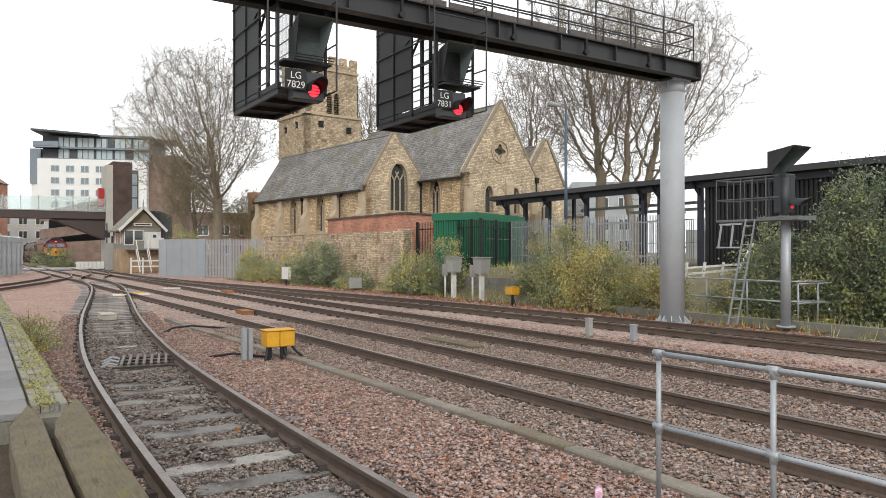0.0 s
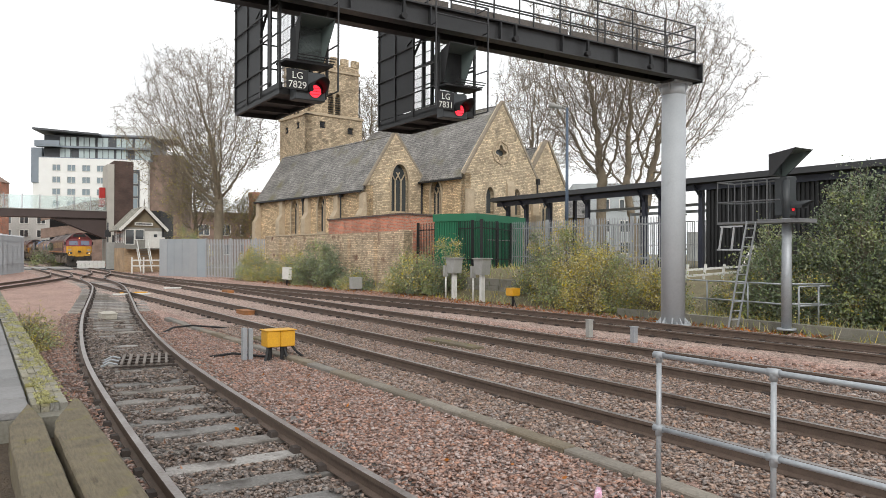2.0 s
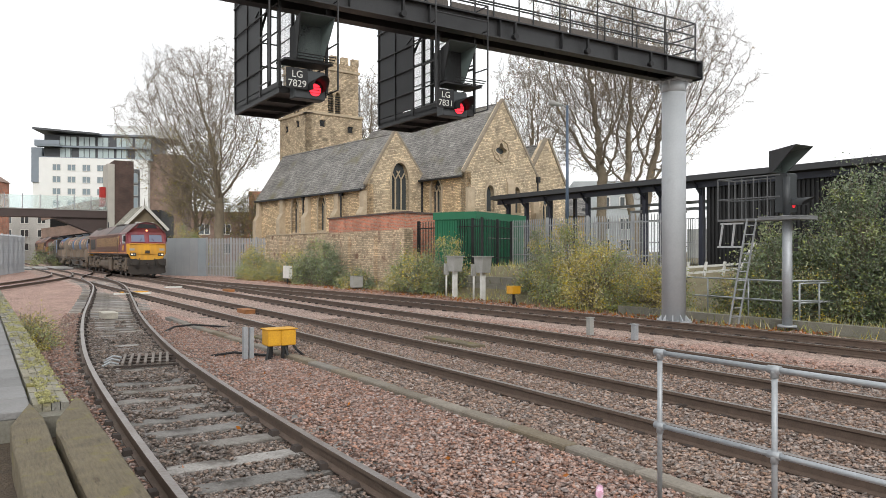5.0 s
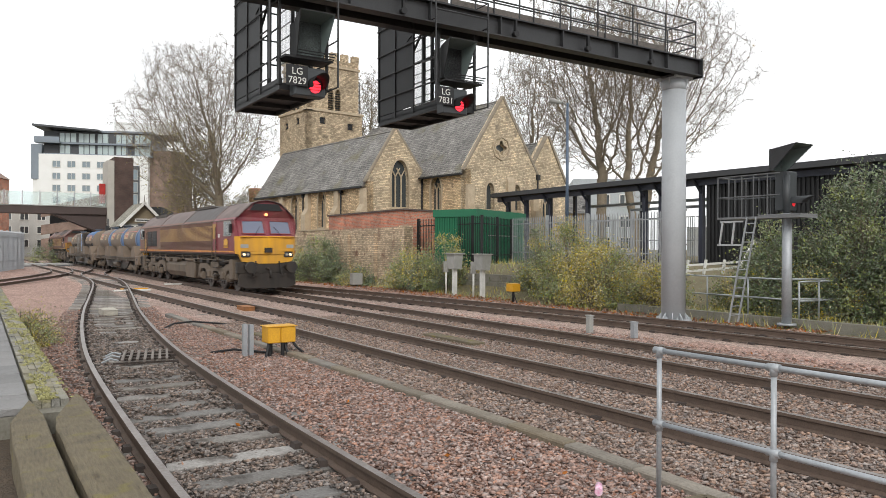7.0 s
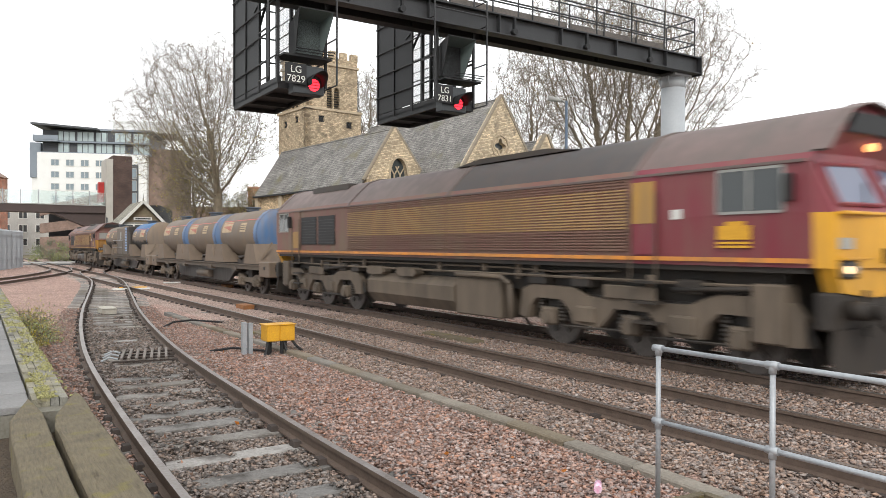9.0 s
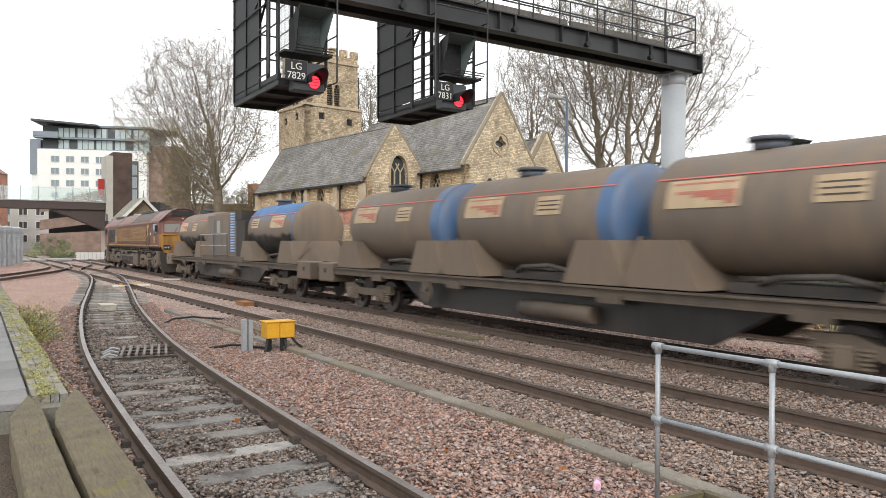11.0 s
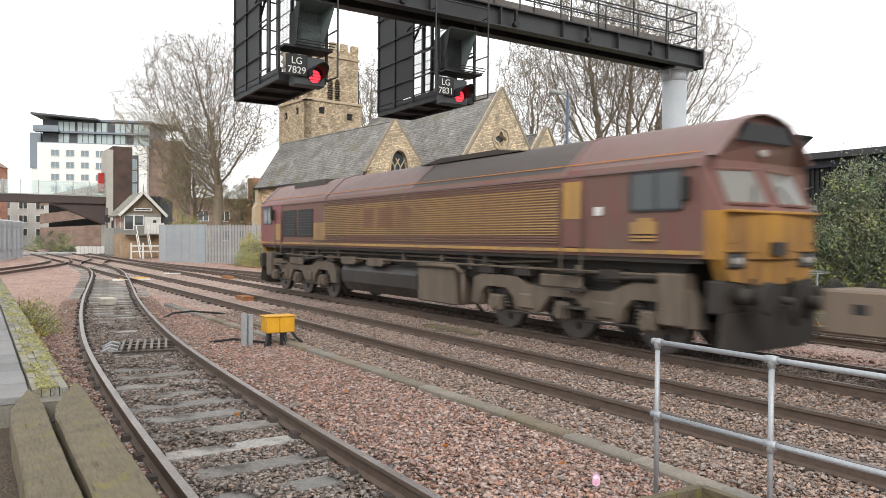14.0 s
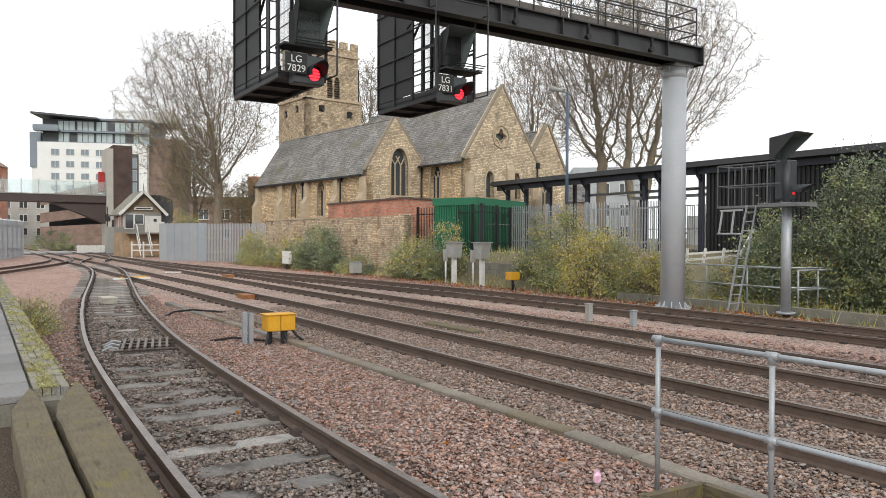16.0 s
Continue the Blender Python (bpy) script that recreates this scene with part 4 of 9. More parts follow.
rail_fence("verge_handrail", [(20.2, 18.6), (19.97, 15.17), (19.9, 13.65), (19.69, 12.37), (21.42, 11.73)], 1.2, (0.62,), -0.2, "galvanised two-rail handrail along the verge", [(20.2, 18.4), (19.97, 15.17), (19.9, 13.65), (19.69, 12.37)])
rail_fence("post_handrail", [(19.63, 11.85), (20.52, 11.79), (21.42, 11.73)], 1.15, (0.60,), -0.2, "short galvanised handrail beside the signal post")


def build_verge_kerb():
    bm = bmesh.new()
    box(bm, 18.0, 18.22, 6, 17.2, -0.3, 0.05)
    ob = part("verge_kerb", bm, CONCRETE)
    ob.matrix_world = tp(0, 0, 0)
    tagged(ob, "low concrete kerb behind the far track", "kerb", kind="structure")


build_verge_kerb()


# ---- church ----
CH = pose(-5.3, 50.3, 0, 0, 0, 39.04)


def arch(u, v0, v1, w, n=7):
    """A pointed window outline: foot at v0, point at v1."""
    h = w * 0.95
    pts = [(u - w / 2, v0), (u + w / 2, v0)]
    for i in range(n + 1):
        t = i / n
        pts.append((u + w / 2 - w / 2 * t ** 1.8, v1 - h + h * math.sin(t * math.pi / 2) ** 0.95))
    for i in range(n - 1, -1, -1):
        t = i / n
        pts.append((u - w / 2 + w / 2 * t ** 1.8, v1 - h + h * math.sin(t * math.pi / 2) ** 0.95))
    return pts


def disc(u, v, r, n=16, lobes=0):
    return [(u + (r * (1 + 0.28 * math.cos(lobes * a)) if lobes else r) * math.cos(a), v + (r * (1 + 0.28 * math.cos(lobes * a)) if lobes else r) * math.sin(a)) for a in (2 * math.pi * i / n for i in range(n))]


def wall_panel(name, to3, outline, holes, material, parent, thick=0.5, label=""):
    """A wall with real openings; to3(u, v, depth) places it."""
    bm = bmesh.new()
    loops = []
    for depth in (0, thick):
        edges = []
        lv = []
        for pts in (outline, *holes):
            vs = [bm.verts.new(to3(u, v, depth)) for u, v in pts]
            lv.append(vs)
            edges += [bm.edges.new((vs[i], vs[(i + 1) % len(vs)])) for i in range(len(vs))]
        bmesh.ops.triangle_fill(bm, use_beauty=True, edges=edges)
        loops.append(lv)
    for a, b in zip(*loops):
        for i in range(len(a)):
            j = (i + 1) % len(a)
            bm.faces.new((a[i], a[j], b[j], b[i]))
    return part(name, fix(bm), material, parent, label)


def church_window(to3, hole, u, v0, v1, w, parent, lights=3):
    bm = bmesh.new()
    vs = [bm.verts.new(to3(a, b, 0.32)) for a, b in hole]
    bm.faces.new(vs)
    win = part("window", fix(bm), GLASS, parent, "dark leaded church window")
    bm = bmesh.new()
    cu, cv = sum(p[0] for p in hole) / len(hole), sum(p[1] for p in hole) / len(hole)
    rings = []
    for grow, depth in ((0.0, 0.1), (0.0, -0.06), (0.15, -0.06), (0.15, 0.02)):
        ring = []
        for a, b in hole:
            l = math.hypot(a - cu, b - cv)
            ring.append(bm.verts.new(to3(cu + (a - cu) * (1 + grow / l), cv + (b - cv) * (1 + grow / l), depth)))
        rings.append(ring)
    for a, b in zip(rings, rings[1:]):
        for i in range(len(hole)):
            j = (i + 1) % len(hole)
            bm.faces.new((a[i], a[j], b[j], b[i]))
    fix(bm)
    part("surround", bm, DRESSED, win)
    if lights:
        bm = bmesh.new()
        spring = v1 - w * 0.8
        for k in range(1, lights):
            x = u - w / 2 + w * k / lights
            beam(bm, to3(x, v0, 0.22), to3(x, spring, 0.22), 0.09, 0.09)
            beam(bm, to3(x, spring, 0.22), to3(x + w * 0.26, v1 - w * 0.38, 0.22), 0.07, 0.07)
            beam(bm, to3(x, spring, 0.22), to3(x - w * 0.26, v1 - w * 0.38, 0.22), 0.07, 0.07)
        part("tracery", bm, DRESSED, win)
    return win


def roof_slab(name, corners, material, parent, t=0.14):
    bm = bmesh.new()
    vs = [bm.verts.new(c) for c in corners]
    f = bm.faces.new(vs)
    nrm = (Vector(corners[1]) - Vector(corners[0])).cross(Vector(corners[2]) - Vector(corners[0])).normalized()
    if nrm.z < 0:
        nrm = -nrm
    lo = [bm.verts.new(Vector(c) - nrm * t) for c in corners]
    bm.faces.new(lo[::-1])
    n = len(vs)
    for i in range(n):
        bm.faces.new((vs[i], vs[(i + 1) % n], lo[(i + 1) % n], lo[i]))
    return part(name, fix(bm), material, parent)


def coping(a, b, parent, w=0.22, h=0.16):
    bm = bmesh.new()
    beam(bm, a, b, w, h)
    part("coping", bm, COPING, parent)


def build_church():
    C = empty("church", CH, "old coursed-stone church with slate roofs and a square tower", "church")
    g = 0.9
    # nave aisle: long wall and east gable
    south = lambda u, v, t: Vector((t, u, v))
    east = lambda u, v, t: Vector((u, t, v))
    wins = [(10.6, 3.3, 6.05, 1.15), (6.3, 3.4, 6.1, 1.15), (14.6, 3.3, 6.05, 1.1)]
    holes = [arch(*w) for w in wins[:2]]
    wall_panel("wall", south, [(0, g), (17.4, g), (17.4, 6.5), (0, 6.5)], holes, M_CHURCH, C)
    for w, h in zip(wins, holes):
        church_window(south, h, *w, C, 2)
    w = (2.75, 4.78, 8.15, 1.5)
    h = arch(*w)
    wall_panel("gable_wall", east, [(0, g), (4.75, g), (4.75, 7.4), (2.38, 10.35), (0, 6.5)], [h], M_GABLE, C)
    church_window(east, h, *w, C, 3)
    wall_panel("gable_wall", lambda u, v, t: Vector((u, 17.4 - t, v)), [(0, g), (4.75, g), (4.75, 7.4), (2.38, 10.3), (0, 6.5)], [], M_GABLE, C)
    roof_slab("roof", [(-0.3, 0.25, 6.15), (2.38, 0.25, 10.3), (2.38, 17.5, 10.3), (-0.3, 17.5, 6.15)], M_SLATE, C)
    roof_slab("roof", [(4.95, 0.25, 7.1), (2.38, 0.25, 10.3), (2.38, 17.5, 10.3), (4.95, 17.5, 7.1)], M_SLATE, C)
    coping((-0.2, 0.1, 6.45), (2.38, 0.1, 10.45), C)
    coping((2.38, 0.1, 10.45), (4.85, 0.1, 7.3), C)
    bm = bmesh.new()
    box(bm, -0.42, -0.28, 0.3, 17.5, 6.02, 6.16)
    part("gutter", bm, STEEL_BLACK, C)
    for y in (0.35, 3.85, 8.27, 12.6, 17.1):
        bm = bmesh.new()
        box(bm, -0.55, 0, y - 0.32, y + 0.32, g, 4.4)
        vs = poly_prism(bm, [(-0.55, 4.4), (0, 4.4), (0, 5.3)], "y", y - 0.32, y + 0.32)
        box(bm, -0.25, 0, y - 0.28, y + 0.28, 4.4, 6.0)
        part("buttress", fix(bm), DRESSED, C)
    for y in (3.2, 8.9):
        bm = bmesh.new()
        rod(bm, (-0.2, y, 1.2), (-0.2, y, 6.1), 0.06, seg=8)
        box(bm, -0.3, -0.1, y - 0.12, y + 0.12, 5.8, 6.05)
        part("downpipe", bm, STEEL_BLACK, C)
    # chancel
    csouth = lambda u, v, t: Vector((4.75 + t, u, v))
    w = (-1.65, 4.6, 7.0, 1.25)
    h = arch(*w)
    wall_panel("wall", csouth, [(-4.86, g), (0, g), (0, 7.3), (-4.86, 7.3)], [h], M_CHURCH, C)
    church_window(csouth, h, *w, C, 3)
    ceast = lambda u, v, t: Vector((u, -4.86 + t, v))
    holes = [disc(8.05, 8.95, 0.42, 32, 4), arch(7.0, 4.6, 6.45, 0.75), arch(9.6, 4.6, 6.45, 0.75)]
    wall_panel("gable_wall", ceast, [(4.75, g), (11.68, g), (11.68, 7.4), (8.2, 12.5), (4.75, 7.4)], holes, M_GABLE, C)
    church_window(ceast, holes[0], 8.05, 8.5, 9.4, 0.9, C, 0)
    church_window(ceast, holes[1], 7.0, 4.6, 6.45, 0.75, C, 0)
    church_window(ceast, holes[2], 9.6, 4.6, 6.45, 0.75, C, 0)
    bm = bmesh.new()
    hex_ = disc(8.05, 8.95, 0.82, 8)
    for i in range(8):
        beam(bm, ceast(*hex_[i], -0.03), ceast(*hex_[(i + 1) % 8], -0.03), 0.12, 0.10)
    part("roundel", bm, DRESSED, C)
    for x0, x1 in ((4.75, 5.35), (11.1, 11.68)):
        bm = bmesh.new()
        box(bm, x0, x1, -5.35, -4.86, g, 4.6)
        box(bm, x0, x1, -5.12, -4.86, 4.6, 6.2)
        part("buttress", bm, DRESSED, C)
    bm = bmesh.new()
    box(bm, 8.6, 9.3, -5.05, -4.86, g, 6.6)
    poly_prism(bm, [(-5.05, 6.6), (-4.86, 6.6), (-4.86, 7.0)], "x", 8.6, 9.3)
    part("buttress", fix(bm), DRESSED, C)
    roof_slab("roof", [(4.45, -4.65, 6.95), (8.2, -4.65, 12.42), (8.2, 12, 12.42), (4.45, 12, 6.95)], M_SLATE, C)
    roof_slab("roof", [(11.95, -4.65, 7.0), (8.2, -4.65, 12.42), (8.2, 12, 12.42), (11.95, 12, 7.0)], M_SLATE, C)
    coping((4.55, -4.8, 7.2), (8.2, -4.8, 12.62), C)
    coping((8.2, -4.8, 12.62), (11.85, -4.8, 7.25), C)
    bm = bmesh.new()
    box(bm, 4.33, 4.46, -4.8, -0.05, 6.85, 6.98)
    rod(bm, (4.62, -0.15, 2), (4.62, -0.15, 7.0), 0.07, seg=8)
    part("gutter", bm, STEEL_BLACK, C)
    # north aisle gable
    wall_panel("gable_wall", lambda u, v, t: Vector((u, -4.5 + t, v)), [(11.0, g), (15.2, g), (15.2, 7.0), (13.45, 10.3), (13.0, 10.3), (11.0, 7.4)], [arch(13.2, 3.6, 6.0, 1.1)], M_GABLE, C)
    church_window(lambda u, v, t: Vector((u, -4.5 + t, v)), arch(13.2, 3.6, 6.0, 1.1), 13.2, 3.6, 6.0, 1.1, C, 2)
    roof_slab("roof", [(11.3, -4.4, 7.3), (13.2, -4.4, 10.0), (13.2, 12, 10.0), (11.3, 12, 7.3)], M_SLATE, C)
    roof_slab("roof", [(15.4, -4.4, 6.8), (13.2, -4.4, 10.0), (13.2, 12, 10.0), (15.4, 12, 6.8)], M_SLATE, C)
    coping((13.3, -4.45, 10.35), (15.3, -4.45, 6.9), C, 0.3, 0.18)
    coping((11.2, -4.45, 7.5), (13.1, -4.45, 10.35), C, 0.3, 0.18)
    bm = bmesh.new()
    rod(bm, (11.75, -4.9, 1.5), (11.75, -4.9, 7.3), 0.07, seg=8)
    box(bm, 11.6, 11.9, -5.05, -4.85, 6.9, 7.3)
    part("downpipe", bm, STEEL_BLACK, C)
    # tower
    T = (4.45, 16.6, 9.75, 21.6)
    tw = lambda u, v, t: Vector((u, T[1] + t, v))
    ts = lambda u, v, t: Vector((T[0] + t, u, v))
    be = [arch(6.75, 14.6, 16.6, 0.6), arch(7.5, 14.6, 16.6, 0.6)]
    wall_panel("tower_wall", tw, [(T[0], 14.4), (T[2], 14.4), (T[2], 19.3), (T[0], 19.3)], be, M_TOWER, C)
    bs = [arch(18.7, 14.6, 16.6, 0.6), arch(19.45, 14.6, 16.6, 0.6)]
    wall_panel("tower_wall", ts, [(T[1], 14.4), (T[3], 14.4), (T[3], 19.3), (T[1], 19.3)], bs, M_TOWER, C)
    for to3, hs in ((tw, be), (ts, bs)):
        for h in hs:
            bm = bmesh.new()
            u0, u1 = h[0][0], h[1][0]
            for k in range(8):
                z = 14.65 + 0.22 * k
                beam(bm, to3(u0, z, 0.2), to3(u1, z, 0.2), 0.18, 0.05)
            part("louvre", bm, STEEL_BLACK, C)
    bm = bmesh.new()
    box(bm, T[0] + 0.45, T[2], T[1] + 0.45, T[3], 1, 19.2)
    part("tower_core", bm, M_TOWER, C)
    sq = lambda u, v: [(u - 0.3, v - 0.3), (u + 0.3, v - 0.3), (u + 0.3, v + 0.3), (u - 0.3, v + 0.3)]
    lw = lambda u, v, t: Vector((u, T[1] - 0.25 + t, v))
    ls = lambda u, v, t: Vector((T[0] - 0.25 + t, u, v))
    hw = [sq(5.75, 13.5), sq(8.7, 13.2)]
    wall_panel("tower_wall", lw, [(T[0] - 0.25, g), (T[2] + 0.25, g), (T[2] + 0.25, 14.3), (T[0] - 0.25, 14.3)], hw, M_TOWER, C)
    hs = [sq(18.2, 13.5), sq(20.4, 13.3)]
    wall_panel("tower_wall", ls, [(T[1] - 0.25, g), (T[3] + 0.2, g), (T[3] + 0.2, 14.3), (T[1] - 0.25, 14.3)], hs, M_TOWER, C)
    for to3, hh in ((lw, hw), (ls, hs)):
        for h in hh:
            # Crossed bars over a dark sheet that paints the shade inside the opening.
            bm = bmesh.new()
            bm.faces.new([bm.verts.new(to3(a, b, 0.2)) for a, b in h])
            beam(bm, to3(*h[0], 0.12), to3(*h[2], 0.12), 0.12, 0.1)
            beam(bm, to3(*h[1], 0.12), to3(*h[3], 0.12), 0.12, 0.1)
            part("pierced_opening", fix(bm), STEEL_DARK, C)
    for z, o in ((14.3, 0.36), (18.55, 0.12), (9.2, 0.32)):
        bm = bmesh.new()
        box(bm, T[0] - o, T[2] + o, T[1] - o, T[3] + o, z, z + 0.22)
        part("string_course", bm, DRESSED, C)
    for i in range(5):
        for k in range(2):
            bm = bmesh.new()
            if k == 0:
                x = T[0] + i * 1.15
                box(bm, x, x + 0.7, T[1] - 0.06, T[1] + 0.35, 19.3, 19.95)
            else:
                y = T[1] + i * 1.08
                box(bm, T[0] - 0.06, T[0] + 0.35, y + 0.36, y + 1.0, 19.3, 19.95)
            part("merlon", bm, M_TOWER, C)
    bm = bmesh.new()
    box(bm, T[0] - 0.45, T[0] + 0.3, T[1] - 0.4, T[1] + 0.3, 14.3, 14.34)
    rod(bm, (T[2] + 0.05, T[1] - 0.05, 14.5), (T[2] + 0.05, T[1] - 0.05, 17.6), 0.05, seg=6)
    part("corner_pipe", bm, STEEL_BLACK, C)


build_church()


# ---- boundary walls, kiosk, railings ----
def build_walls():
    W = empty("boundary_wall", tp(0, 0, 0), "old rubble-stone boundary wall topped by red brick", "wall", kind="structure")
    bm = bmesh.new()
    box(bm, 18.9, 19.35, 33.0, 54.3, -0.25, 2.98)
    box(bm, 18.84, 19.4, 33.0, 33.55, -0.25, 3.05)
    for s in (36.1, 39.5, 45.2, 48, 51):
        box(bm, 18.72, 18.9, s, s + 0.5, -0.25, 2.7)
    part("stone_wall", bm, M_RUBBLE, W)
    bm = bmesh.new()
    box(bm, 18.93, 19.3, 33.02, 42.7, 2.98, 3.84)
    part("brick_wall", bm, M_BRICK, W)
    bm = bmesh.new()
    box(bm, 18.85, 19.38, 32.95, 42.78, 3.84, 3.93)
    part("brick_coping", bm, mat("coping_dark", (0.14, 0.10, 0.085), 0.85, scale=4, fine=30), W)
    bm = bmesh.new()
    box(bm, 18.85, 19.4, 42.7, 54.3, 2.98, 3.06)
    part("stone_coping", bm, DRESSED, W)
    # return beside the kiosk
    ret = tp(19.0, 33.3, 0, 16.5)
    bm = bmesh.new()
    box(bm, 0.3, 6.5, -0.2, 0.15, -0.2, 3.84)
    r = part("brick_wall", bm, M_BRICK, W)
    r.matrix_parent_inverse = W.matrix_world.inverted()
    r.matrix_basis = ret
    bm = bmesh.new()
    box(bm, 0.3, 6.5, -0.27, 0.2, 3.84, 3.93)
    r = part("brick_coping", bm, bpy.data.materials["coping_dark"], W)
    r.matrix_parent_inverse = W.matrix_world.inverted()
    r.matrix_basis = ret


build_walls()


def build_retaining():
    R = empty("retaining_planks", tp(19.0, 0, 0), "low grey concrete retaining planks below the fence", "retaining wall", kind="structure")
    for z0, z1, x in ((0.1, 0.42, -0.06), (0.43, 0.74, 0.0)):
        for s in (22.6, 24.95, 27.3):
            bm = bmesh.new()
            box(bm, x, x + 0.12, s, s + 2.33, z0, z1, 0, 0.01)
            part("plank", bm, CONCRETE, R)


build_retaining()


def build_kiosk():
    K = empty("green_kiosk", pose(1.5, 34.5, 0.75, 0, 0, 58.7), "dark green profiled-steel equipment building behind railings", "kiosk")
    bm = bmesh.new()
    box(bm, 0.04, 5.4, 0.04, 2.3, 0, 2.75)
    part("body", bm, GREEN, K)
    for i in range(16):
        y = 0.06 + i * 0.14
        bm = bmesh.new()
        box(bm, -0.005, 0.04, y, y + 0.085, 0.02, 2.62)
        part("rib", bm, GREEN, K)
    for i in range(38):
        x = 0.06 + i * 0.14
        bm = bmesh.new()
        box(bm, x, x + 0.085, -0.005, 0.04, 0.02, 2.62)
        part("rib", bm, GREEN, K)
    bm = bmesh.new()
    box(bm, -0.06, 5.46, -0.06, 2.36, 2.62, 2.98)
    part("fascia", bm, GREEN, K)
    bm = bmesh.new()
    box(bm, 1.2, 4.4, -0.05, -0.006, 1.72, 1.76)
    part("rail", bm, GREY_BOX, K)


build_kiosk()


def pale_fence(name, a, b, z0, height, step, material, label, category, wide=0.065, posts=2.6, pointed=True, rails=(0.25, 0.85)):
    """Upright pales from (d, s) a to b."""
    A, B = P(*a, z0), P(*b, z0)
    run = (B - A).length
    ang = math.degrees(math.atan2(B.y - A.y, B.x - A.x))
    F = empty(name, pose(A.x, A.y, A.z, 0, 0, ang), label, category)
    first = None
    n = int(run / step)
    for i in range(n + 1):
        m = Matrix.Translation((i * step, 0, 0))
        if first is None:
            bm = bmesh.new()
            w = wide / 2
            pts = [(-w, 0), (w, 0), (w, height - 0.08), (0, height), (-w, height - 0.08)] if pointed else [(-w, 0), (w, 0), (w, height), (-w, height)]
            poly_prism(bm, pts, "y", -0.012, 0.012)
            first = part("pale", fix(bm), material, F)
        else:
            share("pale", first, F, m)
    for k in rails:
        bm = bmesh.new()
        box(bm, 0, run, 0.014, 0.06, height * k, height * k + 0.05)
        part("rail", bm, material, F)
    x = 0.0
    while x < run + 0.1:
        bm = bmesh.new()
        box(bm, x - 0.05, x + 0.05, 0.0, 0.12, 0, height * 1.02)
        part("post", bm, material, F)
        x += posts
    return F


PALE = mat("pale_galvanised", (0.42, 0.43, 0.44), 0.55, 0.2, second=(0.28, 0.29, 0.30), scale=3, fine=20, bump=0.03)
pale_fence("palisade_fence", (23.5, 29.9), (24.1, 20.0), 1.05, 2.40, 0.15, PALE, "grey galvanised palisade fence beside the parking canopy", "fence", 0.042)
pale_fence("metal_railings", (19.5, 32.7), (19.6, 27.0), 0.9, 2.45, 0.15, STEEL_BLACK, "tall black metal railings in front of a brick wall", "railings", 0.02, 2.4)
pale_fence("metal_railings", (19.6, 27.0), (23.4, 29.7), 0.9, 2.45, 0.24, STEEL_BLACK, "tall black metal railings before the green kiosk", "railings", 0.018, 2.3)
pale_fence("palisade_fence", (15.75, 59.6), (18.8, 54.3), -0.2, 3.05, 0.16, PALE, "weathered grey palisade fence joining a stone wall", "fence", 0.09)


def build_sheet_fence():
    a, b = P(13.2, 64.2, -0.25), P(15.75, 59.6, -0.25)
    run = (b - a).length
    F = empty("sheet_fence", pose(a.x, a.y, a.z, 0, 0, math.degrees(math.atan2(b.y - a.y, b.x - a.x))), "plain pale grey steel sheet fence", "fence")
    n = 6
    for i in range(n):
        bm = bmesh.new()
        box(bm, run * i / n + 0.02, run * (i + 1) / n - 0.02, -0.02, 0.02, 0, 3.12)
        box(bm, run * i / n - 0.02, run * i / n + 0.03, -0.04, 0.0, 0, 3.12)
        part("sheet", bm, SHEET_GREY, F)


build_sheet_fence()


# ---- parking canopy ----
def build_canopy():
    N = mat("navy_steel", (0.025, 0.028, 0.05), 0.5, second=(0.015, 0.017, 0.03), scale=3, fine=20, bump=0.03)
    K = empty("parking_canopy", tp(29.2, 0, 1.05), "long black flat-roofed canopy on navy steel posts", "canopy")
    bm = bmesh.new()
    poly_prism(bm, [(0, 4.22), (0.15, 4.5), (7, 4.75), (7, 4.6), (0.9, 4.15)], "y", 2, 39.5)
    part("roof", fix(bm), STEEL_BLACK, K)
    bm = bmesh.new()
    box(bm, 0.5, 0.62, 2, 39.3, 3.9, 4.2)
    part("edge_beam", bm, N, K)
    for y in (38.5, 36.6, 34.3, 31.0, 26.7, 25.6, 23.1):
        bm = bmesh.new()
        box(bm, 0.8, 1.02, y, y + 0.22, 0, 4.25)
        beam(bm, (0.9, y + 0.1, 3.5), (0.2, y + 0.1, 4.25), 0.1, 0.1)
        part("post", bm, N, K)
    for y in (37, 31, 25):
        bm = bmesh.new()
        box(bm, 5.4, 5.6, y, y + 0.2, 0, 4.6)
        part("post", bm, N, K)
    bm = bmesh.new()
    box(bm, 0.72, 0.84, 2, 22.8, -0.3, 4.25)
    part("cladding", bm, STEEL_BLACK, K)
    for i in range(100):
        bm = bmesh.new()
        y = 2.05 + i * 0.207
        box(bm, 0.66, 0.72, y, y + 0.09, -0.3, 4.2)
        part("cladding_rib", bm, STEEL_BLACK, K)
    for z, y0, y1 in ((3.35, 22.9, 34), (3.0, 22.9, 30)):
        bm = bmesh.new()
        box(bm, 3.2, 3.3, y0, y1, z, z + 0.16)
        part("light_rail", bm, GALV, K)
    # a pale barred partition in its shade
    for y in (24, 26.2, 28.4, 30.6, 32.8):
        cage = new("cage_panel")
        cage.parent = K
        for k in range(14):
            bm = bmesh.new()
            beam(bm, (4.2, y + k * 0.15, 0), (4.2, y + k * 0.15, 2.6), 0.03, 0.03)
            part("bar", bm, PALE, cage)
        for z in (2.6, 1.3):
            bm = bmesh.new()
            beam(bm, (4.2, y, z), (4.2, y + 2.1, z), 0.05, 0.05)
            part("cross_rail", bm, PALE, cage)


build_canopy()


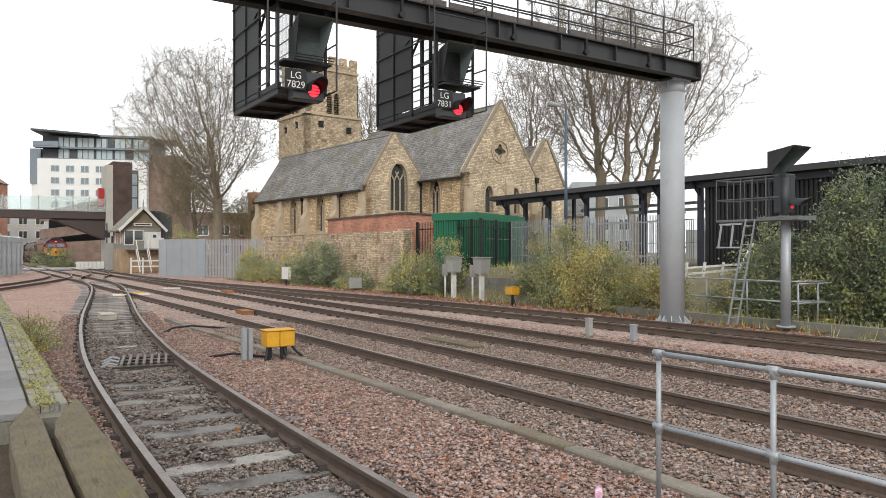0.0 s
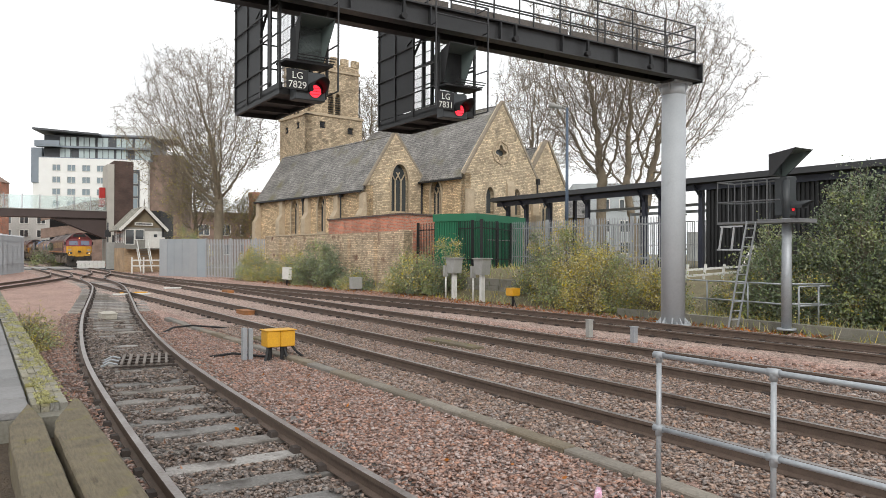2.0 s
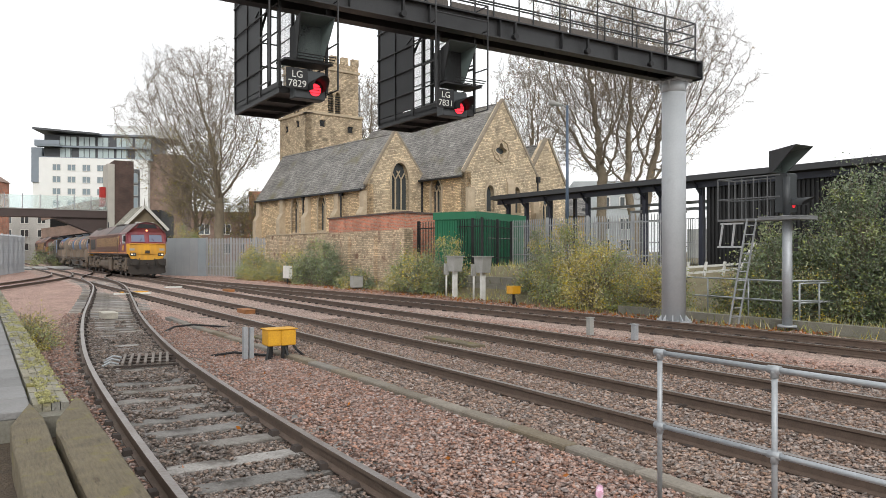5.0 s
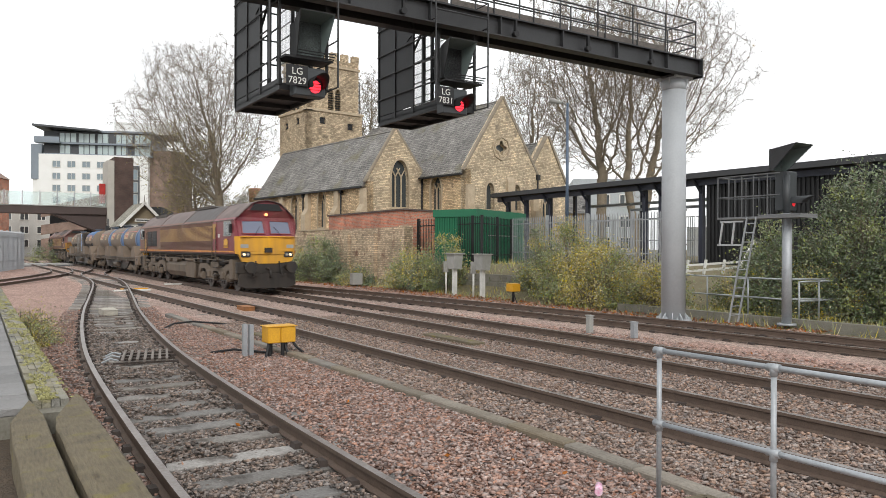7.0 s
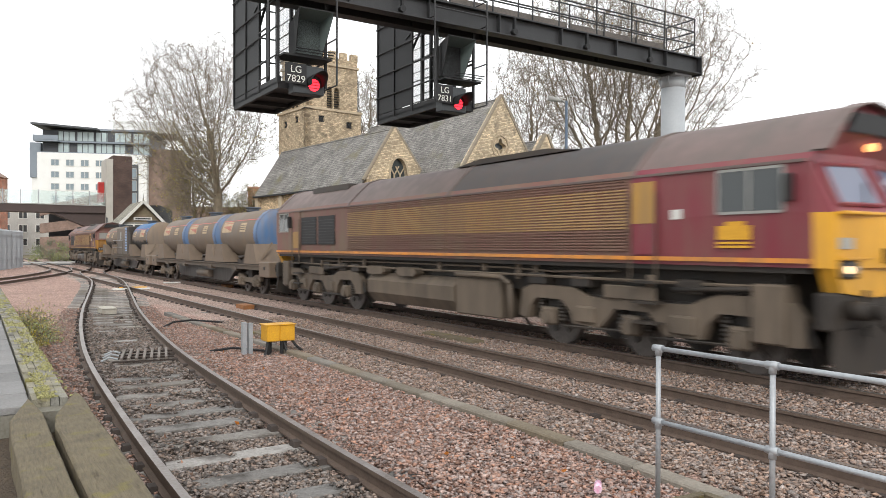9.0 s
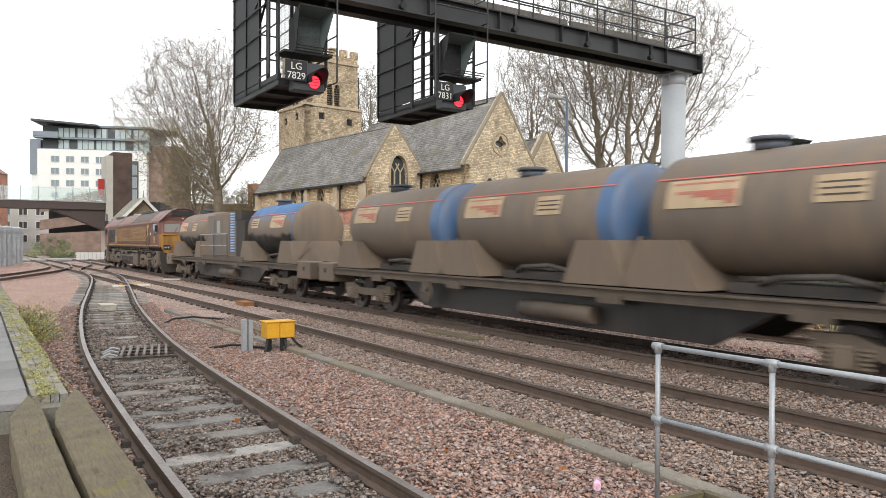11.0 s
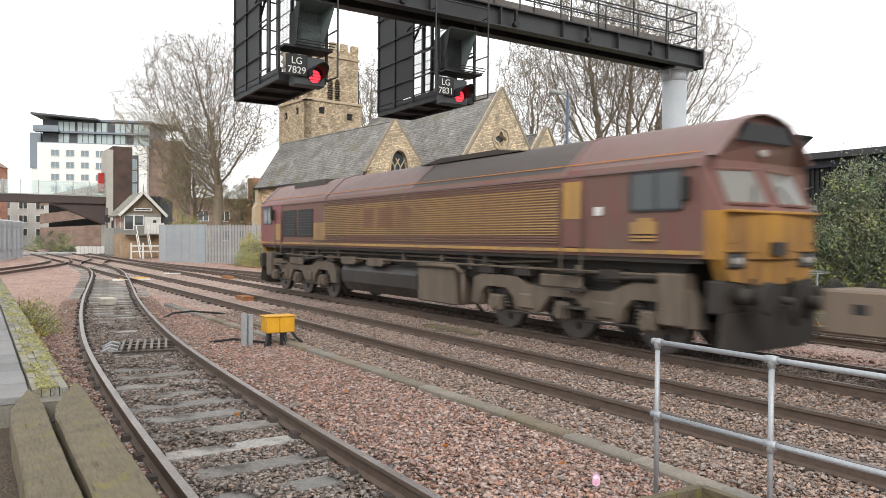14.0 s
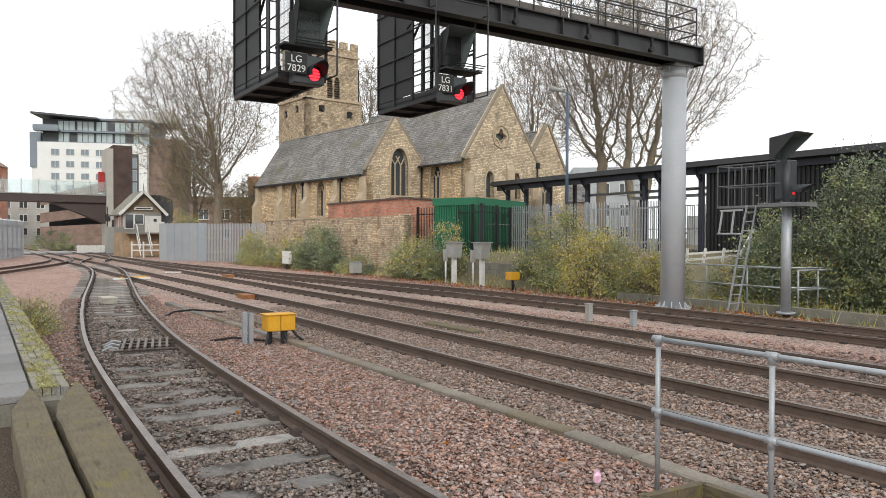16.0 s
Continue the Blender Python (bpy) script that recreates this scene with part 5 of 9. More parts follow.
def build_white_rack():
    R = empty("white_metal_frame", pose(10.35, 25.6, 1.0, 0, 0, 20), "white folded metal frame and barriers by the wall", "metal frame")
    for a, b in (((0, 0, 0.1), (0.75, 0.1, 1.15)), ((0.25, 0, 0.1), (0.95, 0.1, 1.1)), ((0.1, 0, 0.3), (0.35, 0, 0.25)), ((0.35, 0, 0.62), (0.62, 0, 0.55)), ((0.55, 0, 0.9), (0.8, 0, 0.84)), ((0.75, 0.1, 1.15), (0.98, 0.1, 1.1)), ((-2.2, 0, 0.1), (0.2, 0, 0.25)), ((-2.2, 0.1, 0.3), (0.2, 0.1, 0.42)), ((-1.5, 0, 0), (-1.4, 0, 0.5)), ((-0.7, 0, 0), (-0.6, 0, 0.5)), ((-2.2, 0, 0), (-2.15, 0, 0.5))):
        bm = bmesh.new()
        beam(bm, a, b, 0.07, 0.07)
        part("bar", bm, WHITE, R)


build_white_rack()


def build_street_lamp():
    L = empty("street_lamp", pose(6.75, 40, 1.0), "tall slim blue-grey street lamp column", "street lamp")
    BL = mat("lamp_post_blue", (0.10, 0.14, 0.20), 0.5, 0.2, scale=3, fine=20, bump=0.02)
    bm = bmesh.new()
    rod(bm, (0, 0, 0), (0, 0, 8.85), 0.11, 0.07, seg=10)
    part("pole", bm, BL, L)
    bm = bmesh.new()
    rod(bm, (0, 0, 8.7), (-0.35, 0, 8.95), 0.05, seg=8)
    rod(bm, (-0.3, 0, 8.86), (-1.0, 0, 9.0), 0.09, 0.17, seg=10)
    part("lamp_head", bm, GREY_BOX, L)


build_street_lamp()


# ---- lineside boxes ----
def post_box(d, s, label):
    B = empty("location_cabinet", tp(d, s, -0.2), label, "equipment box", "grey cabinets on posts")
    bm = bmesh.new()
    box(bm, -0.09, 0.09, -0.09, 0.09, 0, 1.2, 0, 0.01)
    part("post", bm, WHITE, B)
    bm = bmesh.new()
    poly_prism(bm, [(-0.24, 1.15), (0.24, 1.15), (0.33, 1.8), (-0.33, 1.8)], "x", -0.22, 0.22)
    part("cabinet", fix(bm), GREY_BOX, B)
    bm = bmesh.new()
    box(bm, -0.28, 0.28, -0.38, 0.38, 1.8, 1.84)
    part("lid", bm, GREY_BOX, B)
    bm = bmesh.new()
    rod(bm, (-0.25, 0.3, 0), (-0.25, 0.3, 1.1), 0.04, seg=8)
    part("side_post", bm, WHITE, B)
    bm = bmesh.new()
    box(bm, -0.35, -0.15, 0.24, 0.38, 1.0, 1.5, 0, 0.01)
    part("side_box", bm, GREY_BOX, B)


post_box(17.9, 26.8, "grey equipment cabinet on a white post among bushes")
post_box(17.9, 24.7, "grey equipment cabinet on a white post by the track")


def build_yellow_box():
    B = empty("yellow_relay_box", tp(4.93, 13.5, -0.2, 0), "bright yellow equipment box on black cable legs", "equipment box")
    for x0, x1 in ((-0.26, 0.0), (0.0, 0.30)):
        bm = bmesh.new()
        box(bm, x0 + 0.003, x1 - 0.003, -0.18, 0.18, 0.26, 0.57 if x0 < 0 else 0.56, 0, 0.015)
        part("casing", bm, YELLOW, B)
    bm = bmesh.new()
    box(bm, -0.28, 0.32, -0.20, 0.20, 0.565, 0.585, 0, 0.006)
    part("lid", bm, YELLOW, B)
    for x, y in ((-0.2, -0.1), (0.05, -0.12), (0.2, 0.1), (-0.1, 0.1)):
        bm = bmesh.new()
        box(bm, x - 0.025, x + 0.025, y - 0.025, y + 0.025, 0, 0.26)
        part("leg", bm, STEEL_BLACK, B)
    for x0, x1 in ((-0.22, -0.3), (0.26, 0.48), (0.1, 0.14)):
        bm = bmesh.new()
        pipe(bm, [(x0, -0.1, 0.27), (x0 + (x1 - x0) * 0.3, -0.14, 0.16), (x1, -0.2, 0.02)], 0.025, 6)
        part("cable", bm, STEEL_BLACK, B)
    bm = bmesh.new()
    box(bm, -0.62, -0.54, 0.15, 0.25, 0, 0.62)
    box(bm, -0.50, -0.42, 0.15, 0.25, 0, 0.60)
    part("steel_stake", bm, GALV, B, "grey steel stakes beside the box")


build_yellow_box()


def small_box(name, d, s, sx, sy, sz, material, label, category, z=-0.2, leg=0.0, rz=0):
    B = empty(name, tp(d, s, z, rz), label, category)
    bm = bmesh.new()
    box(bm, -sx / 2, sx / 2, -sy / 2, sy / 2, leg, leg + sz, 0, min(sx, sy, sz) * 0.08)
    part("casing", bm, material, B)
    bm = bmesh.new()
    box(bm, -sx / 2 - 0.01, sx / 2 + 0.01, -sy / 2 - 0.01, sy / 2 + 0.01, leg + sz, leg + sz + 0.02)
    part("lid", bm, material, B)
    if leg:
        bm = bmesh.new()
        rod(bm, (0, 0, 0), (0, 0, leg), 0.05, seg=8)
        rod(bm, (0, 0, leg), (-0.1, -0.35, 0), 0.02, seg=6)
        part("leg", bm, STEEL_BLACK, B)
    return B


small_box("yellow_lamp_box", 17.4, 22.0, 0.4, 0.4, 0.28, YELLOW, "small yellow box on a black stake by the track", "equipment box", leg=0.42)
small_box("sleeper_box", 3.42, 23.9, 0.40, 0.95, 0.16, mat("pale_concrete", (0.52, 0.49, 0.42), 0.85, second=(0.34, 0.31, 0.26), scale=4, fine=30), "small pale concrete box between the siding rails", "track box", z=-0.165)
small_box("point_machine", 7.5, 23.5, 0.34, 0.85, 0.13, ORANGE, "orange-painted rusty point machine between the rails", "point machine", z=-0.19)
small_box("point_machine", 10.6, 36.0, 0.34, 0.9, 0.13, ORANGE, "orange point machine on the sleepers of the main track", "point machine", z=-0.19)
small_box("track_stake", 12.75, 13.1, 0.14, 0.14, 0.42, GREY_BOX, "short grey marker stake between the tracks", "stake")
small_box("track_stake", 12.9, 11.8, 0.13, 0.13, 0.36, GALV, "short grey marker stake with a white label", "stake")
small_box("grey_box", 17.1, 35.0, 0.6, 0.4, 0.6, GREY_BOX, "grey metal box at the foot of bushes", "equipment box", leg=0.1)
small_box("white_board", 16.3, 43.0, 0.2, 1.1, 0.75, WHITE, "white panel fixed beside a lineside post", "panel", leg=0.35)


def build_grate():
    Gt = empty("iron_grate", tp(2.62, 13.95, -0.10, -12), "rusty iron grate of bars between the siding rails", "grate")
    for k in range(7):
        bm = bmesh.new()
        x = -0.36 + k * 0.12
        box(bm, x - 0.022, x + 0.022, -0.62, 0.62, 0, 0.05)
        part("bar", bm, IRON_PALE, Gt)
    for y in (-0.58, -0.2, 0.2, 0.58):
        bm = bmesh.new()
        box(bm, -0.50, 0.50, y - 0.02, y + 0.02, -0.03, 0.0)
        part("cross_bar", bm, CHAIR, Gt)
    for y in (-0.5, -0.1, 0.3):
        bm = bmesh.new()
        pipe(bm, [(-0.42, y, 0.02), (-0.55, y, 0.06), (-0.68, y - 0.03, 0.0)], 0.018, 6)
        part("clip", bm, GALV, Gt)


build_grate()


def build_walk_boards():
    for d, s, l in ((5.6, 15.9, 1.5), (8.9, 13.4, 2.0)):
        B = empty("timber_board", tp(d, s, -0.2), "weathered timber board lying by the rails", "board")
        bm = bmesh.new()
        box(bm, -0.16, 0.16, -l / 2, l / 2, 0, 0.1, 0, 0.01)
        part("plank", bm, TIMBER_OLD, B)


build_walk_boards()


def build_cable(d, s, pts):
    bm = bmesh.new()
    pipe(bm, [P(d + a, s + b, -0.15 + c) for a, b, c in pts], 0.025, 6)
    ob = part("loose_cable", bm, STEEL_BLACK)
    tagged(ob, "loose black cable lying across the ballast", "cable")


build_cable(4.3, 19.2, [(-0.4, -0.3, -0.03), (0.0, 0.1, 0.08), (0.5, 0.2, 0.1), (1.0, 0.0, 0.05), (1.5, 0.1, -0.03)])
build_cable(4.3, 13.9, [(0.5, -0.3, 0.0), (0.0, 0.3, 0.03), (-0.4, 0.5, -0.03)])


# ---- signal box beside the crossing ----
def build_signal_box():
    S = empty("signal_box", tp(12.35, 76.0, -0.2), "small old signal box, white boards above brick, slate roof", "signal box")
    W, L, zf, ze, za = 3.45, 6.0, 2.35, 4.35, 6.45
    OCH = masonry("box_brick", (0.42, 0.29, 0.17), (0.30, 0.20, 0.12), (0.32, 0.25, 0.18), 0.225, 0.078, 0.3)
    bm = bmesh.new()
    box(bm, 0, W, 0, L, 0, zf)
    part("lower_wall", bm, OCH, S)
    grey = mat("old_boards", (0.30, 0.29, 0.26), 0.85, second=(0.16, 0.155, 0.14), scale=3, fine=25, bump=0.2)
    bm = bmesh.new()
    box(bm, 0, W, 0.12, L, zf, ze)
    part("upper_wall", bm, grey, S)
    for i in range(14):
        bm = bmesh.new()
        x = W - 1.55 + i * 0.11
        box(bm, x, x + 0.10, 0.04, 0.12, zf, ze - 0.35)
        part("board", bm, WHITE, S)
    for x0, x1, z0, z1 in ((0.12, 0.85, 2.75, 4.1), (1.0, 1.75, 3.2, 4.1)):
        bm = bmesh.new()
        box(bm, x0, x1, 0.09, 0.13, z0, z1)
        w = part("window", bm, GLASS, S)
        bm = bmesh.new()
        for a, b, c, d in ((x0 - 0.07, x0, z0 - 0.07, z1 + 0.07), (x1, x1 + 0.07, z0 - 0.07, z1 + 0.07), (x0, x1, z0 - 0.07, z0), (x0, x1, z1, z1 + 0.07)):
            box(bm, a, b, 0.05, 0.13, c, d)
        part("window_frame", bm, WHITE, w)
    for i in range(4):
        bm = bmesh.new()
        y = 0.35 + i * 1.4
        box(bm, -0.03, 0.01, y, y + 1.15, 2.95, 4.1)
        w = part("window", bm, GLASS, S)
        bm = bmesh.new()
        box(bm, -0.05, 0.02, y - 0.08, y, 2.85, 4.2)
        box(bm, -0.05, 0.02, y + 0.55, y + 0.6, 2.95, 4.1)
        part("window_frame", bm, WHITE, w)
    bm = bmesh.new()
    box(bm, W - 0.75, W - 0.45, 0.02, 0.04, 3.4, 3.7)
    part("door_pane", bm, GLASS, S)
    bm = bmesh.new()
    poly_prism(bm, [(0, ze), (W, ze), (W / 2, za - 0.25)], "y", 0.15, L - 0.1)
    part("gable", fix(bm), mat("gable_boards", (0.26, 0.21, 0.14), 0.85, scale=3, fine=25, bump=0.2), S)
    lich = masonry("lichen_slates", (0.30, 0.29, 0.25), (0.22, 0.21, 0.18), (0.12, 0.12, 0.10), 0.3, 0.16, 0.4)
    roof_slab("roof", [(-0.5, -0.4, ze - 0.25), (W / 2, -0.4, za), (W / 2, L + 0.4, za), (-0.5, L + 0.4, ze - 0.25)], lich, S)
    roof_slab("roof", [(W + 0.5, -0.4, ze - 0.25), (W / 2, -0.4, za), (W / 2, L + 0.4, za), (W + 0.5, L + 0.4, ze - 0.25)], lich, S)
    for x in (-0.5, W + 0.5):
        bm = bmesh.new()
        beam(bm, (x, -0.43, ze - 0.3), (W / 2, -0.43, za - 0.06), 0.06, 0.26)
        part("bargeboard", bm, WHITE, S)
    bm = bmesh.new()
    rod(bm, (W / 2, -0.3, za), (W / 2, -0.3, za + 0.7), 0.07, 0.02, seg=6)
    part("finial", bm, grey, S)
    bm = bmesh.new()
    box(bm, 0.9, 2.6, -0.02, 0.03, 4.55, 4.85)
    part("name_board", bm, WHITE, S, "white name board")
    bm = bmesh.new()
    box(bm, 1.05, 2.45, -0.03, -0.02, 4.64, 4.76)
    part("lettering_bar", bm, STEEL_DARK, S)
    # landing and stair
    bm = bmesh.new()
    box(bm, 0.1, W, -1.0, 0.05, zf - 0.12, zf)
    part("landing", bm, grey, S)
    for i in range(9):
        bm = bmesh.new()
        y = -1.0 - i * 0.22
        box(bm, 1.0, 1.9, y - 0.25, y, zf - 0.24 - i * 0.245, zf - 0.2 - i * 0.245)
        part("step", bm, grey, S)
    for x in (0.95, 1.95):
        for dz in (0.0, 0.85):
            bm = bmesh.new()
            beam(bm, (x, -0.95, zf - 0.1 + dz), (x, -3.1, 0.1 + dz * 0.9), 0.06, 0.14 if dz else 0.2)
            part("stringer" if not dz else "stair_rail", bm, WHITE, S)
    for x in (2.0, 2.27, 2.54, 2.81, 3.08, 3.3):
        bm = bmesh.new()
        box(bm, x, x + 0.22, -1.0, -0.96, zf, zf + 1.05)
        part("landing_board", bm, WHITE, S)
    bm = bmesh.new()
    rod(bm, (W + 0.1, -0.1, 0), (W + 0.1, -0.1, ze + 0.6), 0.06, seg=8)
    part("downpipe", bm, STEEL_BLACK, S)
    F = empty("white_fence", tp(12.1, 70.6, -0.2), "short white-painted timber fence by the signal box", "fence")
    for x in (0, 1.0, 2.6):
        bm = bmesh.new()
        box(bm, x - 0.06, x + 0.06, -0.06, 0.06, 0, 1.5)
        part("post", bm, WHITE, F)
    for z in (0.65, 1.15):
        bm = bmesh.new()
        box(bm, 0, 2.6, -0.03, 0.03, z, z + 0.12)
        part("rail", bm, WHITE, F)


build_signal_box()


# ---- level crossing ----
def build_crossing():
    bm = bmesh.new()
    box(bm, 3.5, 12.0, 90, 97, -0.3, -0.035)
    ob = part("crossing_deck", bm, mat("pale_deck", (0.42, 0.41, 0.39), 0.85, second=(0.30, 0.29, 0.28), scale=1, fine=15, bump=0.2))
    ob.matrix_world = tp(0, 0, 0)
    tagged(ob, "pale road deck of a level crossing", "level crossing", kind="structure")
    bm = bmesh.new()
    box(bm, -40, 60, 86, 99, -0.25, -0.17)
    ob = part("road", bm, mat("asphalt", (0.06, 0.06, 0.062), 0.9, second=(0.04, 0.04, 0.042), scale=2, fine=40, bump=0.2))
    ob.matrix_world = tp(0, 0, 0)
    tagged(ob, "worn dark asphalt road over the railway", "road", kind="structure")
    B = empty("white_gate", tp(12.2, 88.5, -0.2), "white crossing gate and barrier housing", "crossing gate")
    for i in range(7):
        bm = bmesh.new()
        box(bm, -2.6 + i * 0.4, -2.24 + i * 0.4, -0.04, 0.04, 0.15, 0.95)
        part("board", bm, WHITE, B)
    bm = bmesh.new()
    box(bm, -2.7, 0.2, 0.05, 0.09, 0.7, 0.85)
    part("rail", bm, WHITE, B)
    bm = bmesh.new()
    box(bm, 0.3, 1.1, -0.3, 0.3, 0, 3.0, 0, 0.03)
    part("housing", bm, GREY_BOX, B)
    for x, z in ((0.45, 5.2), (1.2, 4.6)):
        bm = bmesh.new()
        rod(bm, (x, 0, 0), (x, 0, z), 0.07, seg=8)
        box(bm, x - 0.3, x + 0.3, -0.1, 0.1, z - 1.6, z - 0.8)
        part("wig_wag", bm, STEEL_DARK, B)


build_crossing()


def build_turnout():
    """A branch to the far left and the switch rails of the siding."""
    T = empty("branch_track", Matrix(), "branch rails crossing in front of the level crossing", "railway track", "railway tracks", "structure")
    line = smooth([(30, -4.5), (38, -1.6), (46, 1.2), (54, 3.8), (62, 5.6), (70, 6.3)])
    for side in (-1, 1):
        bm = bmesh.new()
        rail_mesh(bm, line, side * 0.7525, 30, 69)
        part("rail", bm, [RAIL_SIDE, RAIL_TOP], T)
    x_over = smooth([(50, 6.6), (58, 7.3), (66, 8.9), (74, 9.9), (80, 10.1)])
    for side in (-1, 1):
        bm = bmesh.new()
        rail_mesh(bm, x_over, side * 0.7525, 50, 80)
        part("rail", bm, [RAIL_SIDE, RAIL_TOP], T)
    for d, s, w in ((6.2, 36.2, 1.6), (6.5, 37.4, 1.2), (9.2, 41.2, 1.0)):
        bm = bmesh.new()
        box(bm, -w / 2, w / 2, -0.15, 0.15, 0, 0.06)
        b = part("point_cover", bm, WHITE if w != 1.2 else YELLOW, T, "painted point cover board")
        b.matrix_basis = tp(d, s, -0.16)


build_turnout()


# ---- footbridge ----
def build_footbridge():
    F = empty("footbridge", tp(0.9, 101, 0.45), "brown steel footbridge with glass balustrades and a lift tower", "footbridge")
    pane_glass = glassy("teal_glass", (0.80, 0.90, 0.88), 0.05)
    pane_glass.node_tree.nodes["Principled BSDF"].inputs["Transmission Weight"].default_value = 0.8
    brown = mat("brown_cladding", (0.075, 0.05, 0.045), 0.6, second=(0.05, 0.034, 0.03), scale=1, fine=15, bump=0.05)
    bm = bmesh.new()
    box(bm, -24, 13.4, 0, 3.2, 5.5, 6.4)
    part("deck_girder", bm, brown, F)
    bm = bmesh.new()
    box(bm, -24, 13.4, -0.08, 0.08, 6.4, 6.52)
    part("deck_trim", bm, GREY_BOX, F)
    for i in range(20):
        x = -24 + i * 1.87
        bm = bmesh.new()
        box(bm, x + 0.08, x + 1.79, 0, 0.03, 6.55, 8.1)
        part("balustrade_pane", bm, pane_glass, F)
        bm = bmesh.new()
        box(bm, x - 0.05, x + 0.05, -0.06, 0.06, 6.4, 8.25)
        part("baluster", bm, GALV, F)
    bm = bmesh.new()
    box(bm, 13.4, 14.2, -0.4, 3.8, -0.2, 12.4)
    part("pylon", bm, mat("pale_pylon", (0.50, 0.47, 0.42), 0.85, second=(0.36, 0.34, 0.30), scale=1, fine=15), F, "pale concrete lift pylon")
    bm = bmesh.new()
    box(bm, 14.2, 16.5, -0.2, 4.2, -0.2, 12.9)
    part("lift_tower", bm, M_DARKBRICK, F, "dark brown lift and stair tower")
    bm = bmesh.new()
    box(bm, 12.7, 13.35, 1, 2.0, 7.0, 9.5)
    part("red_panel", bm, mat("red_panel", (0.5, 0.03, 0.025), 0.6, scale=2, fine=20), F, "bright red side panel")
    bm = bmesh.new()
    box(bm, -16, -15.4, 1, 2.2, -0.65, 5.5)
    part("pier", bm, brown, F)
    for x0, x1 in ((7.2, 13.4), (-4.0, -9.5)):
        bm = bmesh.new()
        poly_prism(bm, [(x0, 5.5), (x1, 5.5), (x1, 2.9)], "y", 0.3, 2.9)
        part("haunch", fix(bm), brown, F)


build_footbridge()


def window_set(parent, to3, u0, v0, cols, rows_, du, dv, w, h, frame_mat=None, glass=None):
    for c in range(cols):
        for r in range(rows_):
            u, v = u0 + c * du, v0 + r * dv
            bm = bmesh.new()
            a, b = Vector(to3(u, v, -0.05)), Vector(to3(u + w, v + h, 0.10))
            box(bm, min(a.x, b.x), max(a.x, b.x), min(a.y, b.y), max(a.y, b.y), min(a.z, b.z), max(a.z, b.z))
            win = part("window", bm, glass or GLASS, parent)
            if frame_mat:
                bm = bmesh.new()
                for p, q in (((u, v), (u + w, v)), ((u, v + h), (u + w, v + h)), ((u, v), (u, v + h)), ((u + w, v), (u + w, v + h)), ((u + w / 2, v), (u + w / 2, v + h))):
                    beam(bm, to3(*p, -0.08), to3(*q, -0.08), 0.12, 0.12)
                part("window_frame", bm, frame_mat, win)


